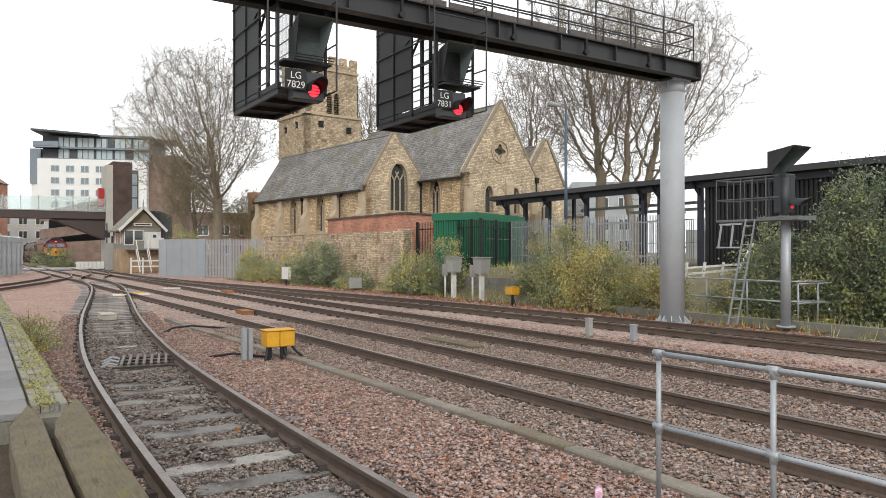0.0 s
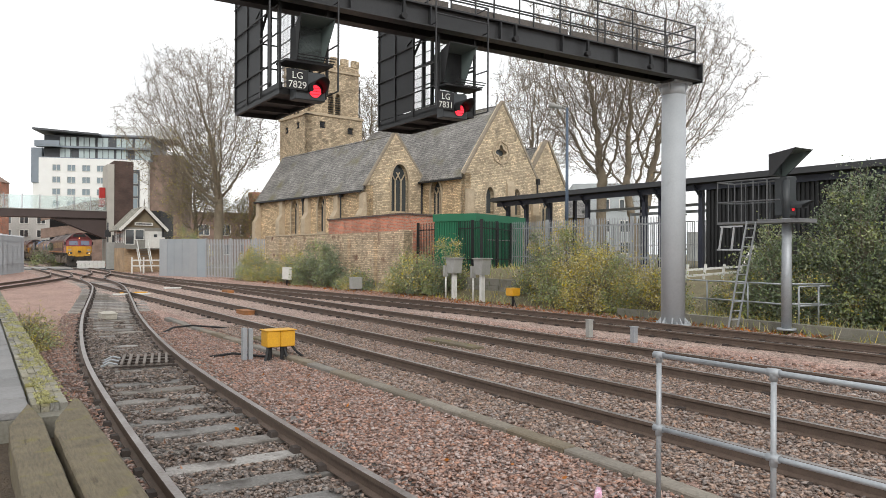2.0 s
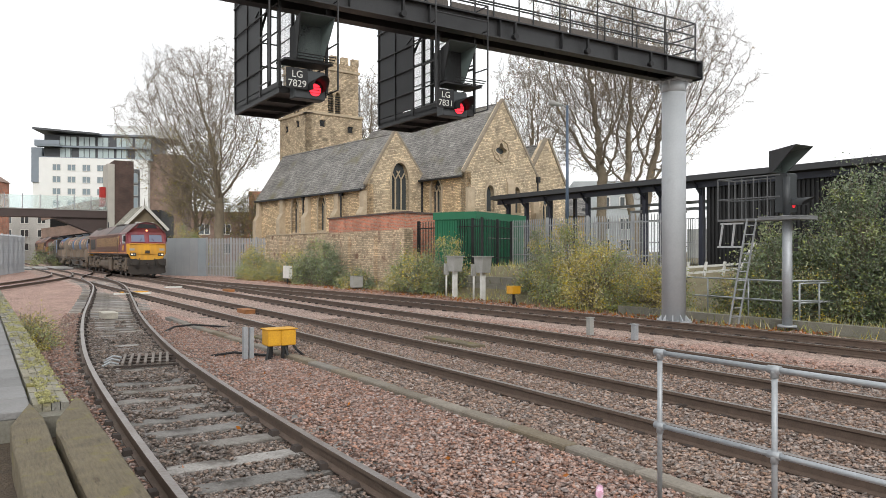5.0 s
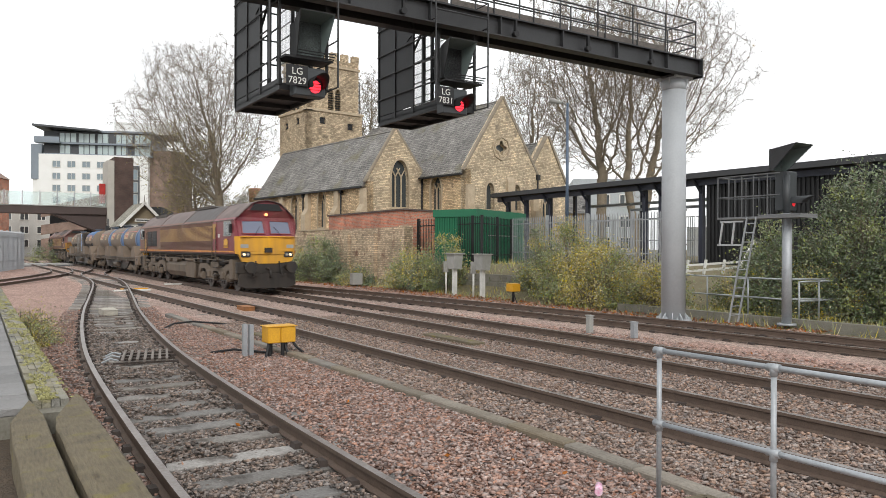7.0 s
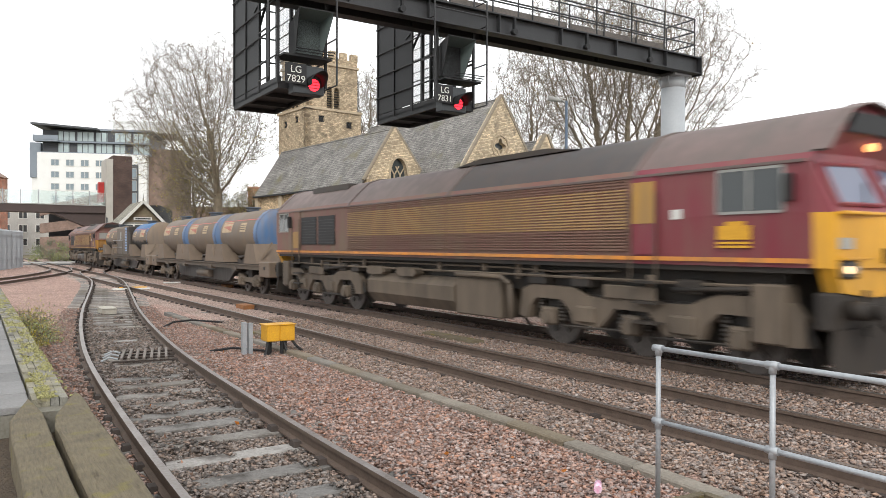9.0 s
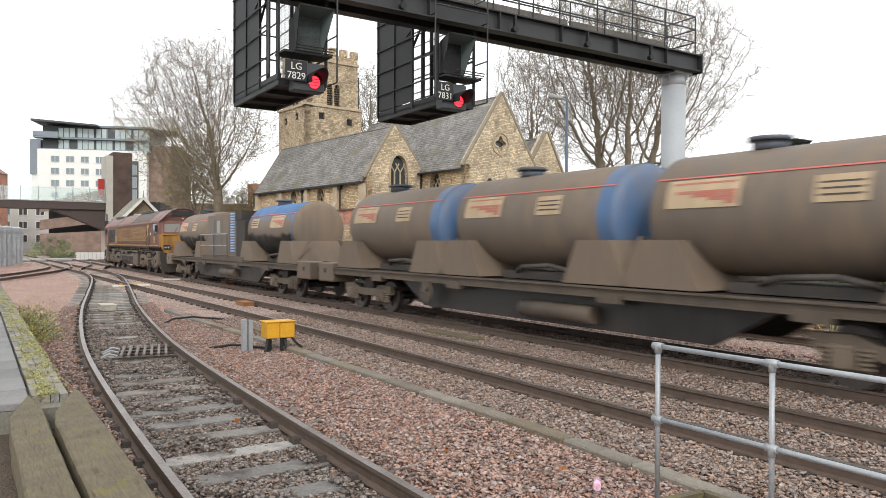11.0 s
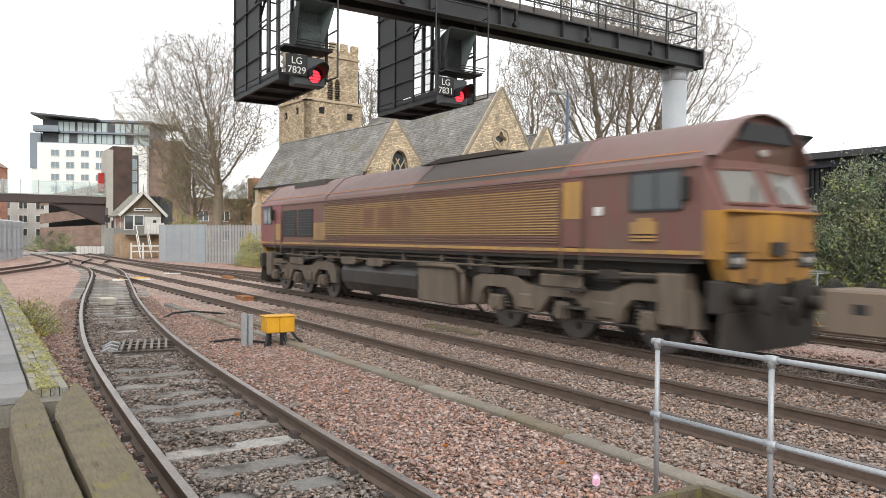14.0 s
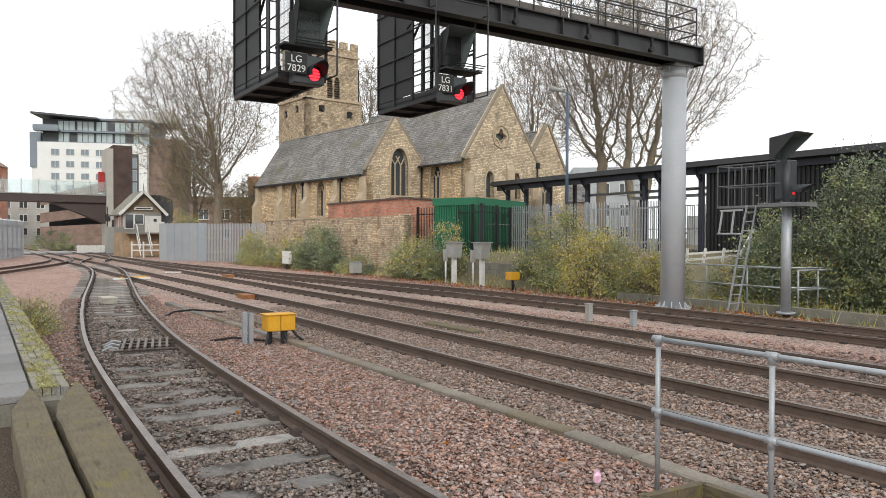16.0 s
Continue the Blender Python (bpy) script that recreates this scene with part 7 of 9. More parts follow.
def build_weeds():
    r = np.random.default_rng(5)
    n = 380
    s = 6.8 + 6 * r.random(n)
    c = (-0.35 - 0.5 * r.random(n))[:, None] * np.array(AX_D) + (8.2 + 0.35 * r.normal(size=n))[:, None] * np.array(AX_S)
    c[:, 2] = 0.62 + 0.07 * r.random(n)
    v, f = leaf_cards(c, 0.045, r)
    tagged(quick_mesh("weed_tuft", v, f, LEAF_DARK), "small green weeds between platform slabs", "weeds", kind="stuff")


build_weeds()


def build_moss():
    r = np.random.default_rng(21)
    n = 9000
    s = 6.9 + 16 * r.random(n) ** 1.5
    d = 0.46 + 0.25 * r.random(n)
    w = np.array([noise.noise(Vector((a * 7, b * 2.2, 1.0))) + 0.5 * noise.noise(Vector((a * 22, b * 16, 4.0))) for a, b in zip(d, s)])
    keep = w + 0.25 * (d - 0.58) / 0.12 * 0.3 > 0.02
    d, s = d[keep], s[keep]
    c = d[:, None] * np.array(AX_D) + s[:, None] * np.array(AX_S)
    c[:, 2] = 0.605 + 0.012 * r.random(len(d))
    v, f = leaf_cards(c, 0.014, r)
    tagged(quick_mesh("moss_tufts", v, f, MOSS), "yellow-green moss cushions along the platform edge", "moss", kind="stuff")


build_moss()


def build_verge_growth():
    r = np.random.default_rng(15)
    n = 15000
    s = 4 + 46 * r.random(n)
    d = 17.7 + 4.2 * r.random(n) ** 1.3
    z = np.array([ground_height(a, b) for a, b in zip(d, s)])
    keep = r.random(n) < 0.5 + 0.5 * np.sin(d * 3.1 + s * 1.7) * np.cos(s * 0.9)
    d, s, z = d[keep], s[keep], z[keep]
    n = len(d)
    foot = d[:, None] * np.array(AX_D) + s[:, None] * np.array(AX_S)
    foot[:, 2] = z - 0.02
    h = 0.12 + 0.30 * r.random(n) ** 2
    lean = r.normal(size=(n, 3)) * 0.12
    lean[:, 2] = 0
    side = r.normal(size=(n, 3))
    side[:, 2] = 0
    side *= 0.014 / np.maximum(np.linalg.norm(side, axis=1, keepdims=True), 1e-6)
    tip = foot + lean
    tip[:, 2] += h
    v = np.stack([foot - side, foot + side, tip], 1).reshape(-1, 3)
    f = np.arange(3 * n).reshape(-1, 3)
    half = n // 2
    for lo, hi, m in ((0, half, LEAF_GREEN), (half, n, LEAF_YELLOW)):
        tagged(quick_mesh("verge_grass", v[3 * lo:3 * hi], f[:hi - lo], m), "rough grass and weeds along the verge", "grass", kind="stuff")


build_verge_growth()


def build_can():
    C = empty("drink_can", tp(4.35, 4.35, -0.13, 40), "crushed pink and white drink can on the ballast", "can")
    bm = bmesh.new()
    rod(bm, (-0.07, 0, 0.02), (0.07, 0.01, 0.03), 0.033, 0.03, seg=12)
    part("body", bm, mat("pink_can", (0.75, 0.22, 0.45), 0.35, second=(0.8, 0.7, 0.75), scale=20, fine=40, bump=0), C)
    bm = bmesh.new()
    rod(bm, (0.07, 0.01, 0.03), (0.078, 0.01, 0.03), 0.028, 0.026, seg=12)
    part("rim", bm, GALV, C)


build_can()


# ---- the train ----
def paint(name, colour, dirt, lo, rough=0.55, scale=1.2, streak=3.0):
    """Vehicle paint under road dirt that lies in patches and downward streaks; lo: more is dirtier."""
    m = bpy.data.materials.new(name)
    m.use_nodes = True
    n, l = m.node_tree.nodes, m.node_tree.links
    b = n["Principled BSDF"]
    tc = n.new("ShaderNodeTexCoord")
    mp = n.new("ShaderNodeMapping")
    mp.inputs["Scale"].default_value = (streak, streak, 0.6)
    l.new(tc.outputs["Object"], mp.inputs["Vector"])
    a = n.new("ShaderNodeTexNoise")
    a.inputs["Scale"].default_value, a.inputs["Detail"].default_value = scale, 8
    l.new(mp.outputs["Vector"], a.inputs["Vector"])
    c = n.new("ShaderNodeTexNoise")
    c.inputs["Scale"].default_value, c.inputs["Detail"].default_value = 0.5, 6
    l.new(tc.outputs["Object"], c.inputs["Vector"])
    ad = n.new("ShaderNodeMath")
    l.new(a.outputs["Fac"], ad.inputs[0])
    l.new(c.outputs["Fac"], ad.inputs[1])
    r = n.new("ShaderNodeMapRange")
    r.inputs["From Min"].default_value, r.inputs["From Max"].default_value = 0.75, 1.25
    r.inputs["To Min"].default_value, r.inputs["To Max"].default_value = max(0.0, lo - 0.3), min(1.0, lo + 0.3)
    l.new(ad.outputs[0], r.inputs["Value"])
    mx = n.new("ShaderNodeMix")
    mx.data_type = "RGBA"
    l.new(r.outputs["Result"], mx.inputs["Factor"])
    mx.inputs[6].default_value = (*colour, 1)
    mx.inputs[7].default_value = (*dirt, 1)
    l.new(mx.outputs[2], b.inputs["Base Color"])
    rr = n.new("ShaderNodeMapRange")
    rr.inputs["To Min"].default_value, rr.inputs["To Max"].default_value = rough * 0.8, 0.85
    l.new(r.outputs["Result"], rr.inputs["Value"])
    l.new(rr.outputs["Result"], b.inputs["Roughness"])
    bp = n.new("ShaderNodeBump")
    bp.inputs["Strength"].default_value, bp.inputs["Distance"].default_value = 0.06, 0.02
    l.new(a.outputs["Fac"], bp.inputs["Height"])
    l.new(bp.outputs["Normal"], b.inputs["Normal"])
    return m


DIRT = (0.20, 0.145, 0.105)
# Black grime colour, also used to paint the shade under the wagons.
GRIME_SHADE = paint("grime_and_shade", (0.02, 0.018, 0.017), (0.06, 0.05, 0.042), 0.25, 0.4)
SOOTY = paint("sooty_steel", (0.045, 0.04, 0.038), (0.10, 0.08, 0.065), 0.4, 0.8)
# Dirt colours taken near black so they carry the under-train shade too.
M_UNDER = paint("underframe_dirt_shade", (0.016, 0.014, 0.013), (0.065, 0.050, 0.037), 0.32, 0.8)
M_BOGIE = paint("bogie_dirt", (0.055, 0.044, 0.034), (0.19, 0.146, 0.106), 0.55, 0.85)
M_TANKD = paint("tank_dirt", (0.055, 0.044, 0.034), (0.14, 0.105, 0.076), 0.5, 0.75)
M_WHEEL = paint("wheel_iron", (0.05, 0.042, 0.037), (0.03, 0.025, 0.022), 0.5, 0.7)
M_TYRE = mat("wheel_tread", (0.14, 0.125, 0.115), 0.5, 0.6, scale=5, fine=20, bump=0)
ORANGE_LINE = paint("orange_line", (0.75, 0.27, 0.03), (0.26, 0.16, 0.085), 0.35)
GOLD = paint("gold_paint", (0.50, 0.27, 0.045), DIRT, 0.45)
# Lilac-blue reflection painted as the base colour of the front panes.
SCREEN = glassy("windscreen", (0.13, 0.145, 0.21), 0.08)
SCREEN_DULL = glassy("dusty_windscreen", (0.14, 0.13, 0.11), 0.3)
CAB_GLASS = glassy("cab_side_glass", (0.03, 0.036, 0.036), 0.08)
TAIL_OFF = glassy("lamp_glass", (0.35, 0.33, 0.3), 0.15)
PROFILE = [(1.30, 1.60), (1.33, 2.33), (1.33, 3.00), (1.25, 3.13), (0.94, 3.44), (0.62, 3.72), (0.32, 3.82), (0.0, 3.86)]


def shell(bm, y0, y1, end=0, mats=(0, 0, 0)):
    """Body shell between y0 and y1; mats: side, upper side, roof. end: +-1 closes it with a cab face there."""
    def ring(y):
        left = [bm.verts.new((-x, y, z)) for x, z in PROFILE]
        right = [bm.verts.new((x, y, z)) for x, z in PROFILE[:-1]]
        return left, right
    a, b = ring(y0), ring(y1)
    n = len(PROFILE)
    for i in range(n - 1):
        mi = mats[0] if i == 0 else (mats[1] if i < 3 else mats[2])
        f = bm.faces.new((a[0][i], b[0][i], b[0][i + 1], a[0][i + 1]))
        f.material_index, f.smooth = mi, i > 2
        ra = a[1] + [a[0][-1]]
        rb = b[1] + [b[0][-1]]
        f = bm.faces.new((ra[i], ra[i + 1], rb[i + 1], rb[i]))
        f.material_index, f.smooth = mi, i > 2
    bm.faces.new((a[0][0], a[1][0], b[1][0], b[0][0]))


def cab_face(bm, y, sgn):
    """The sloping cab front: yellow below, maroon above, with a brow."""
    def yf(z, centre):
        base = 0.24 + (0.10 if centre else 0)
        if z > 2.33:
            base -= 0.36 * (z - 2.33) / 0.7 if z < 3.05 else 0.36
        if z > 3.3:
            base = max(0.0, 0.12 - (z - 3.3) * 0.2)
        return y + sgn * base
    rows_ = []
    for x, z in PROFILE:
        outer = (bm.verts.new((-x, y, z)), bm.verts.new((x, y, z)))
        rows_.append((outer[0], bm.verts.new((-x * 0.90, yf(z, False), z)), bm.verts.new((0, yf(z, True), z)), bm.verts.new((x * 0.90, yf(z, False), z)), outer[1]))
    for i in range(len(rows_) - 1):
        for k in range(4):
            vs = [rows_[i][k], rows_[i][k + 1], rows_[i + 1][k + 1], rows_[i + 1][k]]
            try:
                f = bm.faces.new(vs)
            except ValueError:
                continue
            f.material_index = 1 if i == 0 else 0
    bmesh.ops.remove_doubles(bm, verts=bm.verts[:], dist=0.001)


def wheelset(parent, name, y, r, rows_holder):
    W = new(name)
    W.parent = parent
    W.matrix_basis = Matrix.Translation((0, y, r))
    for side in (-1, 1):
        bm = bmesh.new()
        x = side * 0.75
        rod(bm, (x - 0.06, 0, 0), (x + 0.06, 0, 0), r - 0.07, seg=28)
        for k in range(5):
            a = 2 * math.pi * k / 5
            rod(bm, (x + side * 0.07 - 0.02, math.cos(a) * r * 0.55, math.sin(a) * r * 0.55), (x + side * 0.07 + 0.02, math.cos(a) * r * 0.55, math.sin(a) * r * 0.55), r * 0.13, seg=8)
        rod(bm, (x + side * 0.06, 0, 0), (x + side * 0.16, 0, 0), r * 0.25, seg=12)
        part("wheel_disc", bm, M_WHEEL, W)
        bm = bmesh.new()
        rod(bm, (x - 0.065, 0, 0), (x + 0.065, 0, 0), r, seg=36)
        rod(bm, (x - side * 0.065, 0, 0), (x - side * 0.09, 0, 0), r + 0.025, seg=36)
        part("tyre", bm, M_TYRE, W)
    bm = bmesh.new()
    rod(bm, (-0.75, 0, 0), (0.75, 0, 0), 0.09, seg=12)
    part("axle", bm, M_WHEEL, W)
    rows_holder.append((W, y, r))


WHEELS = []


def buffers(parent, y, sgn):
    for x in (-0.87, 0.87):
        bm = bmesh.new()
        rod(bm, (x, y, 1.05), (x, y + sgn * 0.35, 1.05), 0.13, 0.12, seg=14)
        rod(bm, (x, y + sgn * 0.35, 1.05), (x, y + sgn * 0.56, 1.05), 0.09, seg=12)
        rod(bm, (x, y + sgn * 0.56, 1.05), (x, y + sgn * 0.62, 1.05), 0.25, 0.23, seg=20)
        part("buffer", bm, M_UNDER, parent)
    bm = bmesh.new()
    rod(bm, (0, y, 1.0), (0, y + sgn * 0.45, 0.95), 0.06, seg=8)
    rod(bm, (0, y + sgn * 0.4, 1.0), (0, y + sgn * 0.45, 0.6), 0.05, seg=8)
    part("coupling_hook", bm, M_UNDER, parent)


def coil(bm, x, y, z0, z1, r, turns):
    """A coil spring as one ridged turning."""
    rings = []
    for i in range(turns * 2 + 1):
        rr = r if i % 2 else r * 0.72
        z = z0 + (z1 - z0) * i / (turns * 2)
        rings.append([bm.verts.new((x + rr * math.cos(k * math.pi / 5), y + rr * math.sin(k * math.pi / 5), z)) for k in range(10)])
    for a, b in zip(rings, rings[1:]):
        for k in range(10):
            bm.faces.new((a[k], a[(k + 1) % 10], b[(k + 1) % 10], b[k]))
    bm.faces.new(rings[0][::-1])
    bm.faces.new(rings[-1])


def loco_bogie(parent, yc):
    B = new("bogie")
    B.parent = parent
    B.matrix_basis = Matrix.Translation((0, yc, 0))
    for side in (-1, 1):
        x = side * 1.08
        bm = bmesh.new()
        # one deep casting: arched over the end axles, dropped between them
        pts = [(-3.05, 0.52), (-3.05, 0.92), (-2.85, 1.10), (-2.5, 1.17), (-1.75, 1.17), (-1.45, 1.08), (-1.2, 0.98), (-0.5, 0.96), (-0.3, 1.06), (0.35, 1.06), (0.55, 0.96), (1.1, 0.98), (1.35, 1.12), (2.55, 1.14), (2.85, 1.04), (2.95, 0.5), (2.7, 0.46), (2.62, 0.72), (2.42, 0.88), (1.72, 0.88), (1.5, 0.7), (1.4, 0.46), (0.72, 0.44), (0.5, 0.66), (0.36, 0.80), (-0.36, 0.80), (-0.5, 0.66), (-0.72, 0.44), (-1.4, 0.46), (-1.5, 0.7), (-1.72, 0.88), (-2.42, 0.88), (-2.62, 0.72), (-2.72, 0.5)]
        poly_prism(bm, pts, "x", x - 0.09, x + 0.09)
        part("side_frame", fix(bm), M_BOGIE, B)
        for y in (-2.07, 0, 2.07):
            bm = bmesh.new()
            box(bm, x - 0.10 + side * 0.05, x + 0.10 + side * 0.05, y - 0.17, y + 0.17, 0.38, 0.72, 0, 0.04)
            rod(bm, (x + side * 0.1, y, 0.53), (x + side * 0.2, y, 0.53), 0.13, seg=12)
            part("axle_box", bm, M_BOGIE, B)
            for dy in (-0.29, 0.29):
                bm = bmesh.new()
                coil(bm, x - side * 0.02, y + dy, 0.46, 0.86, 0.085, 6)
                part("coil_spring", bm, M_UNDER, B)
        for y in (-1.06, 1.06):
            bm = bmesh.new()
            box(bm, min(x, x + side * 0.16), max(x, x + side * 0.16), y - 0.24, y + 0.2, 0.50, 0.80, 0, 0.03)
            part("brake_cylinder", bm, M_BOGIE, B)
            bm = bmesh.new()
            rod(bm, (x + side * 0.13, y - 0.9, 0.44), (x + side * 0.13, y + 0.55, 0.40), 0.025, seg=6)
            part("brake_rod", bm, M_UNDER, B)
        bm = bmesh.new()
        box(bm, min(x + side * 0.09, x + side * 0.14), max(x + side * 0.09, x + side * 0.14), -0.55, 0.6, 0.98, 1.22, 0, 0.02)
        rod(bm, (x + side * 0.12, -0.45, 1.22), (x + side * 0.12, -0.45, 1.42), 0.06, seg=8)
        part("damper_bracket", bm, M_BOGIE, B)
        bm = bmesh.new()
        rod(bm, (x + side * 0.13, -2.3, 1.28), (x + side * 0.13, -0.9, 1.20), 0.04, seg=8)
        part("yaw_damper", bm, M_UNDER, B)
        for yy in (-3.0, 2.85):
            bm = bmesh.new()
            pipe(bm, [(x, yy, 0.9), (x, yy + (0.14 if yy > 0 else -0.14), 0.55), (x - side * 0.25, yy + (0.1 if yy > 0 else -0.1), 0.2)], 0.04, 6)
            part("sand_pipe", bm, M_UNDER, B)
    bm = bmesh.new()
    box(bm, -1.0, 1.0, -2.6, 2.6, 0.72, 1.0)
    part("bogie_frame", bm, M_UNDER, B)
    for y in (-2.07, 0, 2.07):
        wheelset(B, "wheelset", y, 0.53, WHEELS)


def build_loco(name, label, dirty, lit):
    L = empty(name, Matrix(), label, "locomotive", "locomotives of the train")
    film_ = (0.15, 0.105, 0.078) if dirty else DIRT
    cab_dirt = 0.14 if not dirty else 0.82
    maroon_cab = paint("maroon_cab" + ("_dull" if dirty else ""), (0.20, 0.018, 0.038), film_, cab_dirt, 0.42)
    maroon_rear = paint("maroon_rear" + ("_dull" if not dirty else ""), (0.20, 0.018, 0.038), DIRT, 0.22 if dirty else 0.72, 0.42)
    maroon_body = paint("maroon_body" + ("_b" if dirty else ""), (0.18, 0.032, 0.036), DIRT if not dirty else (0.18, 0.125, 0.09), 0.66 if not dirty else 0.72, 0.45)
    roof_m = paint("roof_grime" + ("_b" if dirty else ""), (0.17, 0.105, 0.095) if not dirty else (0.18, 0.09, 0.085), (0.14, 0.12, 0.11) if not dirty else (0.20, 0.155, 0.14), 0.6 if not dirty else 0.5, 0.45)
    yellow = paint("warning_yellow" + ("_dull" if dirty else ""), (0.72, 0.36, 0.012), (0.28, 0.16, 0.065) if not dirty else (0.15, 0.075, 0.032), 0.26 if not dirty else 0.84, 0.45)
    gold_rib = paint("gold_rib" + ("_b" if dirty else ""), (0.48, 0.28, 0.075), (0.29, 0.20, 0.125), 0.58 if not dirty else 0.5, 0.5)
    maroon_rib = paint("maroon_rib" + ("_b" if dirty else ""), (0.15, 0.032, 0.035), (0.22, 0.15, 0.105), 0.68, 0.5)
    sooty_roof = paint("sooty_roof" + ("_b" if dirty else ""), (0.045, 0.042, 0.043), (0.13, 0.105, 0.095), 0.34 if not dirty else 0.55, 0.6)
    for y0, y1, rm in ((-6.7, -1.2, sooty_roof), (-1.2, 4.05, roof_m), (4.05, 7.55, roof_m)):
        bm = bmesh.new()
        shell(bm, y0, y1, mats=(0, 0, 1))
        part("body", fix(bm), [maroon_body, rm], L)
    for y0, y1, face, sgn, m in ((-9.78, -6.7, -9.78, -1, maroon_cab), (7.55, 9.78, 9.78, 1, maroon_rear)):
        bm = bmesh.new()
        shell(bm, y0, y1, mats=(0, 0, 1))
        cab = part("cab", fix(bm), [m, roof_m], L)
        bm = bmesh.new()
        cab_face(bm, face, sgn)
        part("cab_front", fix(bm), [m, yellow], cab, "maroon cab front with yellow warning panel")
        # lower yellow apron and buffer beam
        bm = bmesh.new()
        poly_prism(bm, [(-1.2, 1.6), (1.2, 1.6), (1.05, 1.28), (0.35, 1.2), (-0.35, 1.2), (-1.05, 1.28)], "y", face + sgn * 0.0, face + sgn * 0.25)
        part("apron", fix(bm), yellow, L)
        bm = bmesh.new()
        box(bm, -1.28, 1.28, min(face, face + sgn * 0.22), max(face, face + sgn * 0.22), 0.78, 1.28, 0, 0.03)
        part("buffer_beam", bm, M_UNDER, L)
        bm = bmesh.new()
        poly_prism(bm, [(-1.2, 0.80), (1.2, 0.80), (1.25, 0.3), (0.9, 0.18), (-0.9, 0.18), (-1.25, 0.3)], "y", face + sgn * 0.2, face + sgn * 0.26)
        part("deflector", fix(bm), M_UNDER, L)
        buffers(L, face + sgn * 0.2, sgn)
        # windscreens, each with a rim
        for side in (-1, 1):
            def w3(x, z, out):
                yy = face + sgn * (0.34 - (0.10 * abs(x) / 1.2) - 0.36 * (z - 2.33) / 0.7 + out)
                return (side * x, yy, z)
            q = [(0.12, 2.44), (1.06, 2.44), (1.02, 2.98), (0.14, 3.0)]
            bm = bmesh.new()
            vs = [bm.verts.new(w3(x, z, 0.018)) for x, z in q]
            lo = [bm.verts.new(w3(x, z, -0.05)) for x, z in q]
            bm.faces.new(vs)
            for i in range(4):
                bm.faces.new((vs[i], vs[(i + 1) % 4], lo[(i + 1) % 4], lo[i]))
            win = part("windscreen", fix(bm), SCREEN_DULL if dirty else SCREEN, cab)
            bm = bmesh.new()
            pipe(bm, [w3(x, z, 0.02) for x, z in q + q[:1]], 0.03, 6)
            part("rim", bm, maroon_cab, win)
            bm = bmesh.new()
            pipe(bm, [w3(0.55, 2.40, 0.05), w3(0.30, 2.75, 0.05)], 0.012, 5)
            part("wiper", bm, STEEL_BLACK, win)
            # lamps
            bm = bmesh.new()
            box(bm, side * 0.92 - 0.2, side * 0.92 + 0.2, min(face + sgn * 0.2, face + sgn * 0.30), max(face + sgn * 0.2, face + sgn * 0.30), 1.46, 1.70, 0, 0.03)
            cl = part("lamp_cluster", bm, STEEL_DARK, L)
            for k, dx in enumerate((-0.09, 0.07)):
                bm = bmesh.new()
                rod(bm, (side * 0.92 + dx, face + sgn * 0.29, 1.58), (side * 0.92 + dx, face + sgn * 0.325, 1.58), 0.052, seg=14)
                part("lamp", bm, (LAMP_WARM if (k == 0) == (side < 0) else TAIL_OFF) if lit and sgn < 0 else TAIL_OFF, cl)
            bm = bmesh.new()
            box(bm, side * 0.98 - 0.16, side * 0.98 + 0.16, min(face + sgn * 0.22, face + sgn * 0.27), max(face + sgn * 0.22, face + sgn * 0.27), 1.85, 2.00)
            part("marker_panel", bm, GREY_BOX if not dirty else yellow, L)
        bm = bmesh.new()
        rod(bm, (0, face + sgn * 0.02, 3.26), (0, face + sgn * 0.12, 3.26), 0.058, seg=16)
        part("head_lamp", bm, (glow("head_lamp_glow", (1.0, 0.40, 0.14), 2.0) if lit and sgn < 0 else TAIL_OFF), cab)
        bm = bmesh.new()
        poly_prism(bm, [(-0.72, 3.42), (0.72, 3.42), (0.50, 3.70), (-0.50, 3.70)], "y", face + sgn * 0.06, face + sgn * 0.15)
        part("horn_grille", fix(bm), STEEL_BLACK, cab)
        bm = bmesh.new()
        over = [(-x, z) for x, z in PROFILE[3:]] + [(x, z) for x, z in PROFILE[3:-1][::-1]]
        rings = [[bm.verts.new((x * k, face + sgn * yy, z + dz)) for x, z in over] for yy, k, dz in ((-0.05, 1.0, 0.003), (-0.05, 1.012, 0.026), (0.17, 1.005, 0.020), (0.17, 0.99, -0.006), (-0.05, 1.0, 0.003))]
        for a, b in zip(rings, rings[1:]):
            for i in range(len(over) - 1):
                bm.faces.new((a[i], a[i + 1], b[i + 1], b[i]))
        bmesh.ops.remove_doubles(bm, verts=bm.verts[:], dist=0.0005)
        fix(bm)
        part("roof_brow", bm, roof_m, cab)
        bm = bmesh.new()
        box(bm, -1.16, 1.16, min(face + sgn * 0.22, face + sgn * 0.36), max(face + sgn * 0.22, face + sgn * 0.36), 2.30, 2.345, 0, 0.01)
        part("sill_ledge", bm, yellow, cab)
        bm = bmesh.new()
        box(bm, -1.14, 1.14, min(face + sgn * 0.22, face + sgn * 0.31), max(face + sgn * 0.22, face + sgn * 0.31), 1.715, 1.745)
        part("front_ledge", bm, yellow, cab)
        bm = bmesh.new()
        rod(bm, (0.5, face + sgn * 0.27, 1.3), (0.62, face + sgn * 0.35, 0.7), 0.035, seg=6)
        rod(bm, (-0.5, face + sgn * 0.27, 1.3), (-0.62, face + sgn * 0.35, 0.7), 0.035, seg=6)
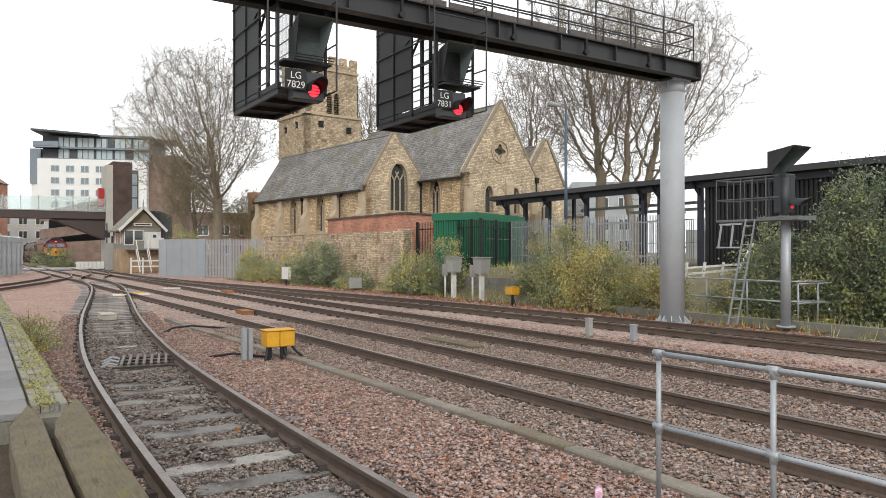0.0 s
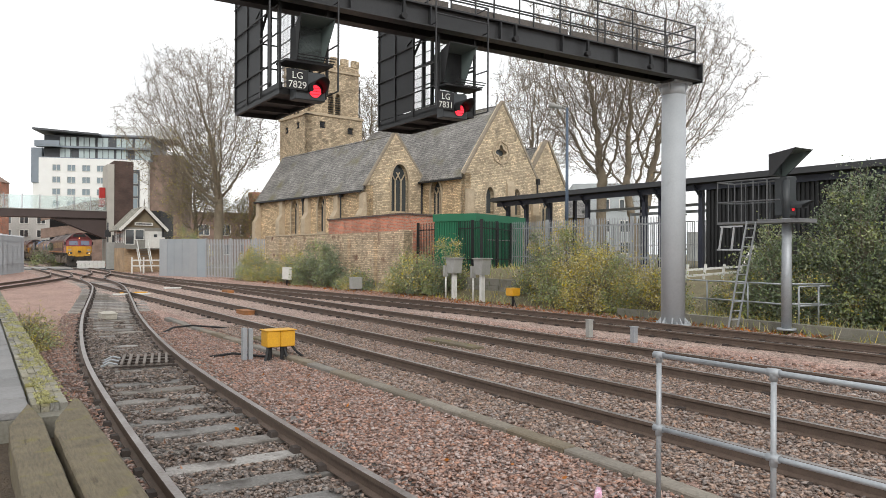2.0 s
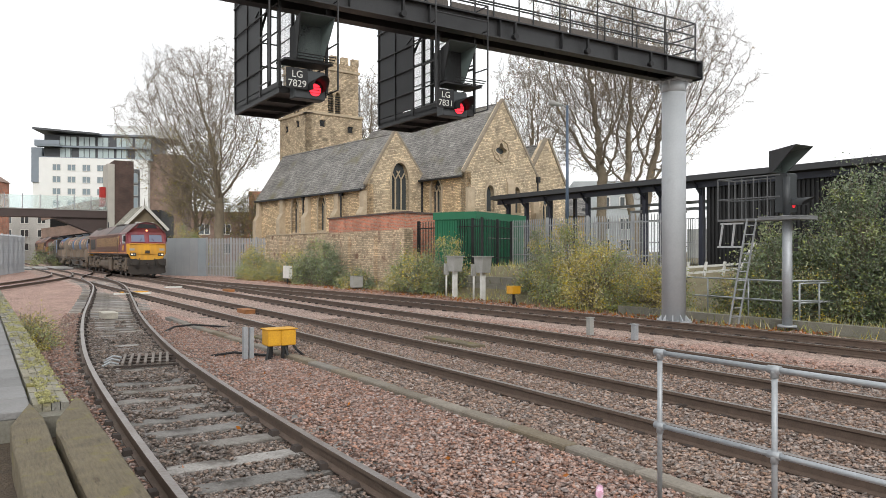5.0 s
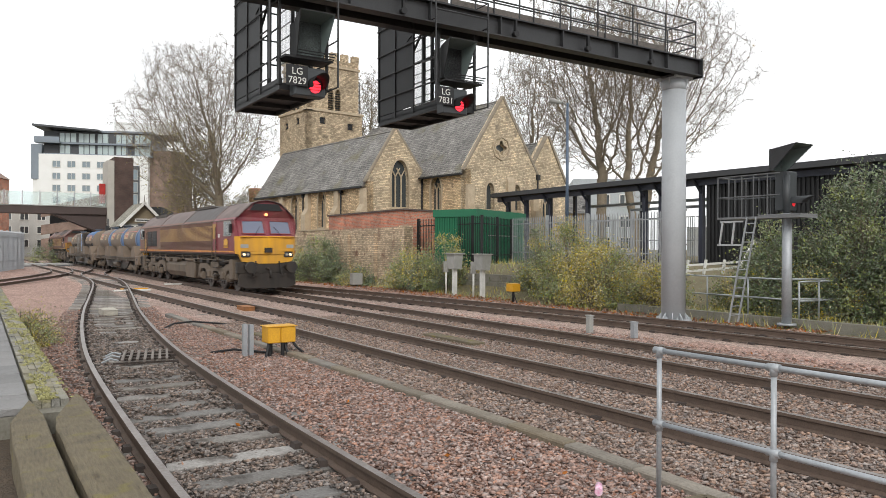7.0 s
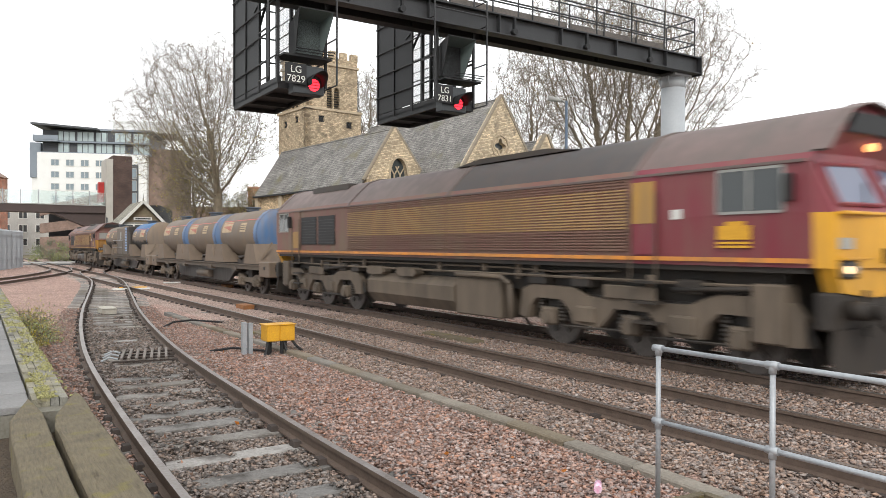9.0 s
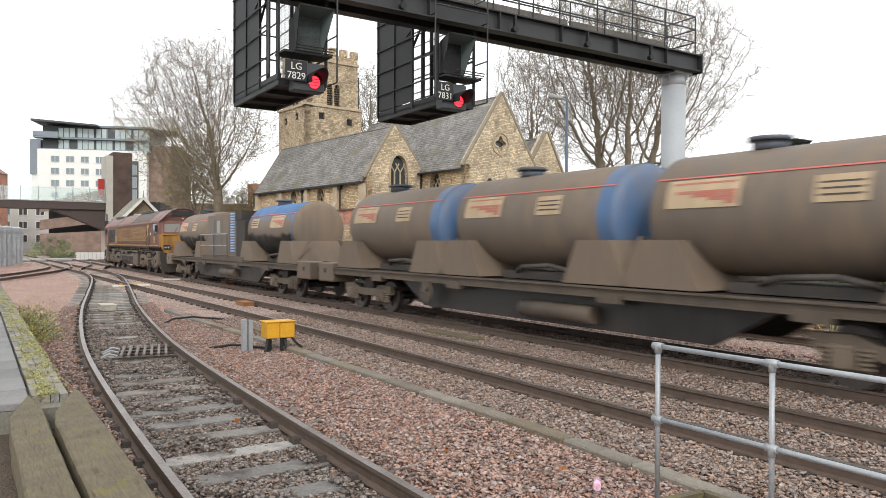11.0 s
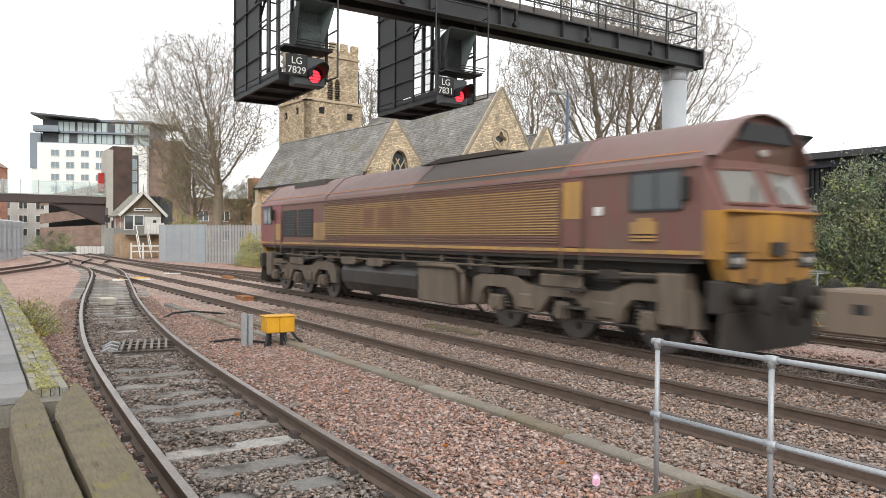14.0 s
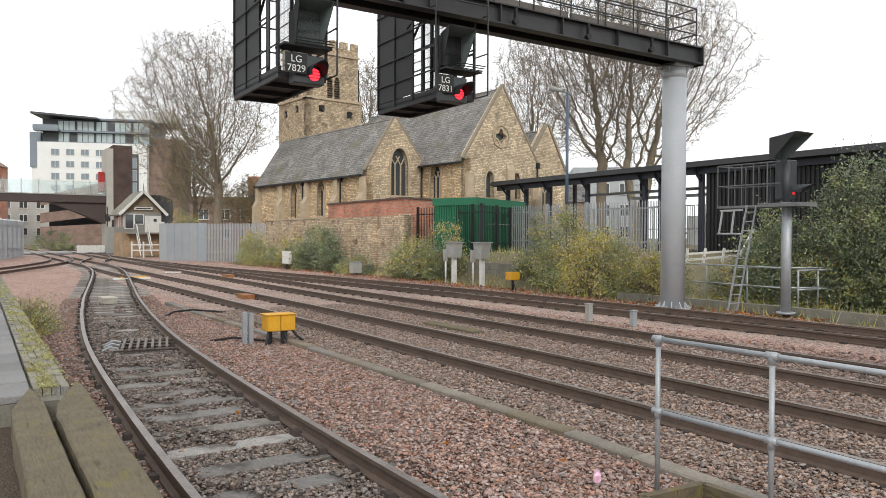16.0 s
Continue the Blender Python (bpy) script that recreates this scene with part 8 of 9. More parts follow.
        rod(bm, (0.2, face + sgn * 0.27, 1.75), (-0.2, face + sgn * 0.27, 1.75), 0.03, seg=6)
        box(bm, -0.16, 0.16, min(face + sgn * 0.3, face + sgn * 0.40), max(face + sgn * 0.3, face + sgn * 0.40), 1.66, 1.86)
        part("jumper_cables", bm, M_UNDER, L)
        # cab side windows and doors
        for side in (-1, 1):
            x = side * 1.335
            yw = (-9.38, -8.36) if sgn < 0 else (8.62, 9.45)
            bm = bmesh.new()
            box(bm, min(x, x + side * 0.012), max(x, x + side * 0.012), *yw, 2.38, 2.95)
            win = part("side_window", bm, CAB_GLASS, cab)
            bm = bmesh.new()
            for a, b in (((yw[0], 2.36), (yw[1], 2.36)), ((yw[0], 2.97), (yw[1], 2.97)), ((yw[0], 2.36), (yw[0], 2.97)), ((yw[1], 2.36), (yw[1], 2.97)), (((yw[0] + yw[1]) / 2, 2.36), ((yw[0] + yw[1]) / 2, 2.97))):
                beam(bm, (x, *a), (x, *b), 0.04, 0.04)
            part("window_frame", bm, GREY_BOX if not dirty else STEEL_DARK, win)
            bm = bmesh.new()
            ym = yw[0] - 0.16 if sgn < 0 else yw[1] - 1.12
            box(bm, min(x, x + side * 0.13), max(x, x + side * 0.13), ym, ym + 0.10, 2.48, 2.86, 0, 0.02)
            part("side_mirror", bm, STEEL_BLACK, cab)
            yd = (-7.25, -6.72) if sgn < 0 else (7.57, 8.18)
            bm = bmesh.new()
            box(bm, min(x, x + side * 0.015), max(x, x + side * 0.015), *yd, 1.75, 3.0)
            door = part("cab_door", bm, m, cab)
            bm = bmesh.new()
            box(bm, min(x, x + side * 0.022), max(x, x + side * 0.022), yd[0] + 0.05, yd[1] - 0.02, 2.25 if sgn < 0 else 1.8, 2.92 if sgn < 0 else 2.35)
            part("gold_panel", bm, GOLD, door)
            for yy in yd:
                bm = bmesh.new()
                rod(bm, (x + side * 0.05, yy, 1.3), (x + side * 0.05, yy, 2.75), 0.015, seg=6)
                part("grab_rail", bm, M_BOGIE, door)
            for k in range(3):
                bm = bmesh.new()
                box(bm, min(side * 1.1, side * 1.36), max(side * 1.1, side * 1.36), *yd, 0.62 + k * 0.33, 0.66 + k * 0.33)
                part("step", bm, M_UNDER, L)
            if sgn < 0:
                bm = bmesh.new()
                box(bm, min(x, x + side * 0.01), max(x, x + side * 0.01), -8.9, -8.35, 1.98, 2.18, 0)
                box(bm, min(x, x + side * 0.01), max(x, x + side * 0.01), -8.8, -8.5, 2.18, 2.24, 0)
                for k in range(2):
                    box(bm, min(x, x + side * 0.01), max(x, x + side * 0.01), -8.9, -8.35, 1.86 + 0.055 * k, 1.895 + 0.055 * k)
                part("emblem", bm, GOLD if dirty else YELLOW, cab, "plain golden emblem and lettering bars")
                bm = bmesh.new()
                box(bm, min(x, x + side * 0.01), max(x, x + side * 0.01), -7.72, -7.52, 2.3, 2.45)
                part("notice", bm, WHITE, cab)
    # ribs of the sides
    for side in (-1, 1):
        first = {}
        for k in range(23):
            z = 1.80 + k * 0.0525
            m = gold_rib if (3 if dirty else 7) <= k <= 19 else maroon_rib
            for y0, y1 in ((-6.6, -1.2), (-1.14, 4.0)):
                key = (m.name, y0)
                if key not in first:
                    bm = bmesh.new()
                    poly_prism(bm, [(0, 0), (side * 0.028, 0.006), (side * 0.028, 0.026), (0, 0.034)], "y", y0, y1)
                    ob = part("rib", fix(bm), m, L)
                    ob.matrix_basis = Matrix.Translation((side * 1.325, 0, z))
                    first[key] = ob
                else:
                    share("rib", first[key], L, Matrix.Translation((side * 1.325, 0, z)))
        if dirty:
            x = side * 1.335
            bm = bmesh.new()
            box(bm, min(x, x + side * 0.010), max(x, x + side * 0.010), 3.85, 4.80, 1.80, 2.35)
            part("gold_patch", bm, GOLD, L)
            bm = bmesh.new()
            beam(bm, (side * 1.175, -9.6, 3.245), (side * 1.175, 9.6, 3.245), 0.016, 0.016)
            part("roof_line", bm, ORANGE_LINE, L, "thin orange line under the roof")
            # faint large plain shapes in place of the emblem
            faded = paint("faded_maroon" + str(side), (0.22, 0.07, 0.06), (0.33, 0.21, 0.09), 0.45, 0.5)
            for y0, y1 in ((0.75, 1.3), (-0.35, 0.45), (-1.1, -0.6)):
                for k in range(10):
                    bm = bmesh.new()
                    z = 2.17 + k * 0.0525
                    box(bm, min(side * 1.352, side * 1.356), max(side * 1.352, side * 1.356), y0, y1, z + 0.004, z + 0.028)
                    part("emblem_bar", bm, faded, L)
        for z, r in ((1.31, 0.028),):
            bm = bmesh.new()
            pipe(bm, [(side * 1.16, -8.8, z), (side * 1.2, -3.6, z), (side * 1.2, 3.6, z - 0.02), (side * 1.16, 8.8, z)], r, 6)
            part("pipe", bm, M_BOGIE, L)
        x = side * 1.335
        bm = bmesh.new()
        box(bm, min(x, x + side * 0.012), max(x, x + side * 0.012), -9.76, 9.76, 1.66, 1.725)
        part("side_line", bm, ORANGE_LINE if not dirty else GOLD, L, "orange line along the sill")
        for y0, y1 in ((4.88, 6.10), (6.25, 7.48)):
            bm = bmesh.new()
            box(bm, min(x, x + side * 0.012), max(x, x + side * 0.012), y0, y1, 1.92, 2.80)
            gr = part("grille", bm, STEEL_BLACK, L)
            bm = bmesh.new()
            for k in range(9):
                box(bm, min(x, x + side * 0.02), max(x, x + side * 0.02), y0, y1, 1.97 + 0.087 * k, 1.985 + 0.087 * k)
            part("grille_slat", bm, STEEL_DARK, gr)
        bm = bmesh.new()
        box(bm, min(x, x + side * 0.03), max(x, x + side * 0.03), -9.7, 9.7, 3.0, 3.04)
        part("gutter", bm, roof_m, L)
    # roof details
    bm = bmesh.new()
    box(bm, -0.75, 0.75, 5.2, 7.9, 3.62, 3.80)
    part("radiator_fan_hatch", bm, SOOTY, L)
    bm = bmesh.new()
    poly_prism(bm, [(-4.6, 3.78), (-3.7, 3.89), (-1.3, 3.90), (-0.4, 3.78)], "x", -0.55, 0.55)
    part("exhaust_hump", fix(bm), SOOTY, L, "sooty raised exhaust hatch")
    for y in (-6.72, -1.17, 4.05):
        bm = bmesh.new()
        for i in range(2, len(PROFILE) - 1):
            (xa, za), (xb, zb) = PROFILE[i], PROFILE[i + 1]
            for side in (-1, 1):
                beam(bm, (side * xa, y, za + 0.012), (side * xb, y, zb + 0.012), 0.09, 0.03)
        part("roof_joint", bm, roof_m, L)
    # frame, tank, reservoirs
    bm = bmesh.new()
    box(bm, -1.26, 1.26, -9.7, 9.7, 1.52, 1.6)
    box(bm, -0.92, 0.92, -9.2, 9.2, 1.0, 1.52)
    part("underframe", bm, M_UNDER, L)
    bm = bmesh.new()
    pts = [(-1.2, 0.62), (-1.0, 0.36), (1.0, 0.36), (1.2, 0.62), (1.22, 0.95), (1.05, 1.16), (-1.05, 1.16), (-1.22, 0.95)]
    poly_prism(bm, pts, "y", -1.3, 3.0)
    part("fuel_tank", fix(bm), GRIME_SHADE if dirty else M_BOGIE, L)
    bm = bmesh.new()
    box(bm, -1.2, 1.2, -3.0, -1.35, 0.36, 1.18, 0, 0.03)
    part("battery_box", bm, M_BOGIE, L)
    for side in (-1, 1):
        bm = bmesh.new()
        pipe(bm, [(side * 1.22, -1.4, 1.25), (side * 1.26, -3.1, 1.25), (side * 1.26, -3.4, 1.1), (side * 1.26, -3.45, 0.4)], 0.05, 8)
        part("pipe", bm, M_BOGIE, L)
        for y in (0.35, 2.0):
            bm = bmesh.new()
            poly_prism(bm, [(y, 1.20), (y + 0.14, 1.12), (y + 0.86, 1.12), (y + 1.0, 1.20), (y + 0.9, 1.34), (y + 0.1, 1.34)], "x", min(side * 1.0, side * 1.25), max(side * 1.0, side * 1.25))
            part("filter_box", fix(bm), M_BOGIE, L, "dusty tapered equipment box under the sill")
        for y, h in ((-4.1, 0.22), (-3.55, 0.3), (-2.4, 0.16), (-0.6, 0.24), (3.3, 0.2), (4.9, 0.26), (7.0, 0.18)):
            bm = bmesh.new()
            beam(bm, (side * 1.16, y, 1.52), (side * 1.16, y, 1.52 - h), 0.07, 0.09)
            part("hanger_bracket", bm, M_BOGIE, L)
        bm = bmesh.new()
        pipe(bm, [(side * 1.1, -6.2, 1.46), (side * 1.14, -4.6, 1.40), (side * 1.14, -3.2, 1.44), (side * 1.14, 3.4, 1.44), (side * 1.1, 6.4, 1.40)], 0.022, 6)
        part("pipe", bm, M_BOGIE, L)
        bm = bmesh.new()
        box(bm, min(side * 0.9, side * 1.27), max(side * 0.9, side * 1.27), -9.35, -8.85, 0.52, 1.36, 0, 0.03)
        part("sand_box", bm, M_BOGIE, L)
        bm = bmesh.new()
        box(bm, min(side * 0.9, side * 1.27), max(side * 0.9, side * 1.27), 8.85, 9.35, 0.52, 1.36, 0, 0.03)
        part("sand_box", bm, M_BOGIE, L)
        for y in (-8.0, -5.6, -4.4, 3.6, 4.4, 5.6, 8.6):
            bm = bmesh.new()
            box(bm, min(side * 0.95, side * 1.2), max(side * 0.95, side * 1.2), y, y + 0.5, 1.14, 1.37, 0, 0.02)
            part("equipment_case", bm, M_UNDER, L)
    loco_bogie(L, -6.55)
    loco_bogie(L, 6.55)
    return L



TANK_BLUE = paint("tank_blue", (0.03, 0.14, 0.33), (0.19, 0.16, 0.14), 0.46, 0.35)


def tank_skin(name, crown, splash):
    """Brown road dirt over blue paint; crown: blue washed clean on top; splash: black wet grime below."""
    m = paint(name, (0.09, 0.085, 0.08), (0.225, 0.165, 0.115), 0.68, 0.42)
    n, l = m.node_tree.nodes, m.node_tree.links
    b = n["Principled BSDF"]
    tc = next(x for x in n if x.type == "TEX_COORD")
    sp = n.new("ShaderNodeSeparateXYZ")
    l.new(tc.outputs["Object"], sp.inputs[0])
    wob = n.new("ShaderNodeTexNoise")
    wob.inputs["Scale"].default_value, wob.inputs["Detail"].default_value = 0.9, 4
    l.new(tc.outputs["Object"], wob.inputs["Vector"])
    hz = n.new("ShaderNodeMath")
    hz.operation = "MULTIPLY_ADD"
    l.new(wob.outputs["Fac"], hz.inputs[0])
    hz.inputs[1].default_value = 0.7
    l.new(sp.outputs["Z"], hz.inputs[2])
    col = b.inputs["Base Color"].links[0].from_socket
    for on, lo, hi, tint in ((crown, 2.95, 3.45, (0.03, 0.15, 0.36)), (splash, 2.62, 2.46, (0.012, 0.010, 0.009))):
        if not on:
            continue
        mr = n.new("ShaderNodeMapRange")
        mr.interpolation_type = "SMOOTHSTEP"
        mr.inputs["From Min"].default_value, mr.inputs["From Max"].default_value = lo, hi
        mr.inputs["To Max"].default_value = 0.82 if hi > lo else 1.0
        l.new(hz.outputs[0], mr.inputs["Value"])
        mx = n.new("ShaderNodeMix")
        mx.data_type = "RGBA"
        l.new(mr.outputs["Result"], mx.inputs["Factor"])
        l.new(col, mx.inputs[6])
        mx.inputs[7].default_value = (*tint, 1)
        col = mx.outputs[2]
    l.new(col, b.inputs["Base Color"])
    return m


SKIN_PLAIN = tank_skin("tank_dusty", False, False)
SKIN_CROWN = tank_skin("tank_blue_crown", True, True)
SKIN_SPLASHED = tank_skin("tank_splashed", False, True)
CREAM = paint("cream_label", (0.52, 0.40, 0.25), (0.32, 0.22, 0.14), 0.45, 0.6)
RED_BAR = paint("red_label", (0.42, 0.10, 0.07), (0.36, 0.22, 0.15), 0.5, 0.6)
PINK_LINE = paint("pink_line", (0.62, 0.11, 0.10), (0.35, 0.20, 0.14), 0.25, 0.6)
SADDLE = paint("saddle_dirt", (0.12, 0.092, 0.07), (0.215, 0.158, 0.112), 0.5, 0.8)
TR, TZ = 1.0, 2.38


def curved(bm, y0, y1, a0, a1, r, n=10):
    """A patch of the tank's skin; angles in degrees above the level, on the -x side."""
    prev = None
    for i in range(n + 1):
        a = radians(a0 + (a1 - a0) * i / n)
        v = [bm.verts.new((-r * math.cos(a), y, TZ + r * math.sin(a))) for y in (y0, y1)]
        if prev:
            bm.faces.new((prev[0], prev[1], v[1], v[0])).smooth = True
        prev = v


def build_tank(parent, yc, blue_front, blue_top, seed, hatch, splashed=False):
    T = new("water_tank")
    T.parent = parent
    T.matrix_basis = Matrix.Translation((0, yc, 0))
    seg = 40
    half = 2.4
    bm = bmesh.new()
    stations = [(-half - 0.16, 0.0), (-half - 0.15, 0.4), (-half - 0.12, 0.75), (-half - 0.06, 0.95), (-half, 1.0), (half, 1.0), (half + 0.06, 0.95), (half + 0.12, 0.75), (half + 0.15, 0.4), (half + 0.16, 0.0)]
    rings = []
    for y, k in stations:
        if k == 0:
            rings.append([bm.verts.new((0, y, TZ))])
        else:
            rings.append([bm.verts.new((TR * k * math.cos(2 * math.pi * i / seg), y, TZ + TR * k * math.sin(2 * math.pi * i / seg))) for i in range(seg)])
    for j in range(len(rings) - 1):
        a, b = rings[j], rings[j + 1]
        for i in range(seg):
            vs = [a[i % len(a)], a[(i + 1) % len(a)], b[(i + 1) % len(b)], b[i % len(b)]]
            vs = list(dict.fromkeys(vs))
            f = bm.faces.new(vs)
            f.smooth = True
            if blue_front and j <= 3:
                f.material_index = 1
            elif j != 4:
                f.material_index = 2
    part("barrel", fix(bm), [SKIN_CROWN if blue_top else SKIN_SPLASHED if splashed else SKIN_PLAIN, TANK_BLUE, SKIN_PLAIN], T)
    if blue_front:
        bm = bmesh.new()
        curved(bm, -half - 0.01, -half + 0.34, -90, 270, TR + 0.005, 40)
        part("blue_band", fix(bm), TANK_BLUE, T, "blue painted band showing through dirt")
    if blue_top:
        bm = bmesh.new()
        curved(bm, -half * 0.98, -half * 0.94, -60, 240, TR + 0.009, 24)
        part("blue_ring", fix(bm), TANK_BLUE, T)
    bm = bmesh.new()
    curved(bm, -0.05, 0.05, -90, 270, TR + 0.004, 40)
    part("seam_ring", fix(bm), SKIN_CROWN if blue_top else SKIN_PLAIN, T)
    bm = bmesh.new()
    curved(bm, -half, half, 33, 34.6, TR + 0.012, 2)
    curved(bm, -half, half, 145.4, 147, TR + 0.012, 2)
    part("lining", fix(bm), PINK_LINE, T, "thin pink line along the tank")
    plates = ((-1.55, -0.2, 3, 30, True), (1.15, 1.95, 4, 26, False)) if blue_top else ((0.75, 2.1, 4, 31, True), (-1.1, -0.38, 4, 26, False))
    for y0, y1, a0, a1, red in plates:
        bm = bmesh.new()
        curved(bm, y0, y1, a0, a1, TR + 0.014, 6)
        lb = part("label", fix(bm), CREAM, T, "cream label plate with unreadable bars")
        bm = bmesh.new()
        if red:
            for k in range(4):
                curved(bm, y0 + 0.08, y0 + 0.25 + k * 0.30, a0 + 3 + k * 3.2, a0 + 6.0 + k * 3.2, TR + 0.018, 2)
            curved(bm, y0 + 0.1, y1 - 0.1, a1 - 5, a1 - 3.2, TR + 0.018, 2)
        else:
            for k in range(3):
                curved(bm, y0 + 0.06, y1 - 0.06, a0 + 5 + k * 5, a0 + 6.5 + k * 5, TR + 0.018, 2)
        part("label_bar", fix(bm), RED_BAR if red else SOOTY, lb)
    bm = bmesh.new()
    rod(bm, (0, hatch, TZ + TR - 0.02), (0, hatch, TZ + TR + 0.12), 0.27, seg=20)
    rod(bm, (0, hatch, TZ + TR + 0.12), (0, hatch, TZ + TR + 0.18), 0.34, seg=20)
    part("hatch", bm, paint("hatch_blue" + str(seed), (0.05, 0.09, 0.14), DIRT, 0.35), T, "dark blue round filler hatch")
    for sgn in (-1, 1):
        bm = bmesh.new()
        pts = [(sgn * 2.95, 1.16), (sgn * 1.35, 1.16), (sgn * 1.72, 1.95), (sgn * 2.55, 1.95)]
        poly_prism(bm, pts, "x", -1.16, 1.16)
        part("saddle", fix(bm), SADDLE, T, "dust-coloured sloping steel saddle")
        bm = bmesh.new()
        beam(bm, (-1.0, sgn * 2.8, 1.2), (-0.55, sgn * 3.0, 2.0), 0.08, 0.08)
        beam(bm, (1.0, sgn * 2.8, 1.2), (0.55, sgn * 3.0, 2.0), 0.08, 0.08)
        part("brace", bm, SADDLE, T)
    bm = bmesh.new()
    pipe(bm, [(-0.6, -1.2, 1.3), (-0.8, -0.6, 1.45), (-0.8, 0.3, 1.4), (-0.5, 0.8, 1.25)], 0.05, 8)
    box(bm, -0.6, 0.6, -1.2, 1.2, 1.14, 1.3)
    part("pipework", bm, SOOTY, T)
    return T


def wagon_bogie(parent, yc):
    B = new("bogie")
    B.parent = parent
    B.matrix_basis = Matrix.Translation((0, yc, 0))
    for side in (-1, 1):
        x = side * 1.0
        bm = bmesh.new()
        pts = [(-1.35, 0.5), (-1.35, 0.72), (-0.8, 0.74), (-0.45, 0.62), (0.45, 0.62), (0.8, 0.74), (1.35, 0.72), (1.35, 0.5), (1.15, 0.46), (0.7, 0.5), (0.4, 0.42), (-0.4, 0.42), (-0.7, 0.5), (-1.15, 0.46)]
        poly_prism(bm, pts, "x", x - 0.07, x + 0.07)
        part("side_frame", fix(bm), M_BOGIE, B)
        for y in (-0.9, 0.9):
            bm = bmesh.new()
            box(bm, x - 0.1 + side * 0.06, x + 0.1 + side * 0.06, y - 0.17, y + 0.17, 0.28, 0.6, 0, 0.03)
            rod(bm, (x + side * 0.1, y, 0.42), (x + side * 0.2, y, 0.42), 0.12, seg=12)
            part("axle_box", bm, M_BOGIE, B)
            for dy in (-0.27, 0.27):
                bm = bmesh.new()
                coil(bm, x + side * 0.05, y + dy, 0.28, 0.58, 0.09, 5)
                part("coil_spring", bm, M_BOGIE, B)
    bm = bmesh.new()
    box(bm, -1.0, 1.0, -0.25, 0.25, 0.5, 0.9)
    box(bm, -0.9, 0.9, -1.3, 1.3, 0.6, 0.7)
    part("bolster", bm, M_UNDER, B)
    for y in (-0.9, 0.9):
        wheelset(B, "wheelset", y, 0.42, WHEELS)


def build_wagon(label, fill):
    W = empty("flat_wagon", Matrix(), label, "railway wagon", "wagons of the train")
    for side in (-1, 1):
        bm = bmesh.new()
        x = side * 1.2
        box(bm, x - 0.05, x + 0.05, -8.95, 8.95, 0.96, 1.12)
        box(bm, x - 0.10, x + 0.10, -8.95, 8.95, 1.105, 1.135)
        box(bm, x - 0.08, x + 0.08, -8.95, 8.95, 0.945, 0.96)
        part("side_sill", bm, M_TANKD, W)
        for y in (-6.2, -2.6, 2.2, 5.9):
            bm = bmesh.new()
            box(bm, x - 0.1, x + 0.1, y, y + 0.55, 0.86, 1.02)
            part("tie_lug", bm, M_TANKD, W)
    bm = bmesh.new()
    box(bm, -1.14, 1.14, -9.9, 9.9, 1.04, 1.12)
    box(bm, -0.3, 0.3, -9.9, 9.9, 0.75, 1.05)
    part("deck", bm, M_UNDER, W)
    # Deep near-black girders fill in the shade between the bogies.
    for x0, x1 in ((-0.98, -0.85), (0.85, 0.98)):
        bm = bmesh.new()
        poly_prism(bm, [(-5.3, 0.95), (5.3, 0.95), (4.2, 0.34), (-4.2, 0.34)], "x", x0, x1)
        part("belly_girder", fix(bm), GRIME_SHADE, W)
    for sgn in (-1, 1):
        bm = bmesh.new()
        box(bm, -1.25, 1.25, min(sgn * 9.8, sgn * 10.02), max(sgn * 9.8, sgn * 10.02), 0.72, 1.2, 0, 0.02)
        part("headstock", bm, M_TANKD, W)
        for side in (-1, 1):
            bm = bmesh.new()
            box(bm, min(side * 0.5, side * 1.28), max(side * 0.5, side * 1.28), min(sgn * 8.95, sgn * 10.05), max(sgn * 8.95, sgn * 10.05), 0.70, 1.27, 0, 0.03)
            pocket = part("end_casing", bm, SADDLE, W, "dust-coated box casing at the wagon end")
            # No opening is cut: a black block paints the dark of a square hole.
            bm = bmesh.new()
            box(bm, min(side * 1.2, side * 1.285), max(side * 1.2, side * 1.285), sgn * 9.55 - 0.09, sgn * 9.55 + 0.09, 0.97, 1.10)
            part("lifting_hole", bm, STEEL_BLACK, pocket)
        buffers(W, sgn * 9.9, sgn)
        wagon_bogie(W, sgn * 7.15)
    for side in (-1, 1):
        bm = bmesh.new()
        rod(bm, (side * 1.28, 3.6, 0.72), (side * 1.32, 3.6, 0.72), 0.26, seg=20)
        for k in range(5):
            a = 2 * math.pi * k / 5
            rod(bm, (side * 1.33, 3.6, 0.72), (side * 1.33, 3.6 + 0.23 * math.cos(a), 0.72 + 0.23 * math.sin(a)), 0.02, seg=5)
        part("hand_wheel", bm, M_TANKD, W, "spoked brake hand wheel")
    bm = bmesh.new()
    rod(bm, (-1.08, -1.8, 0.60), (-1.08, 0.2, 0.60), 0.17, seg=14)
    rod(bm, (1.08, -1.8, 0.60), (1.08, 0.2, 0.60), 0.17, seg=14)
    part("air_reservoir", bm, M_TANKD, W)
    for i, f in enumerate(fill):
        if f:
            build_tank(W, (-5.4, 0.33, 6.0)[i], f["front"], f["top"], i, f["hatch"], f["splash"])
    return W


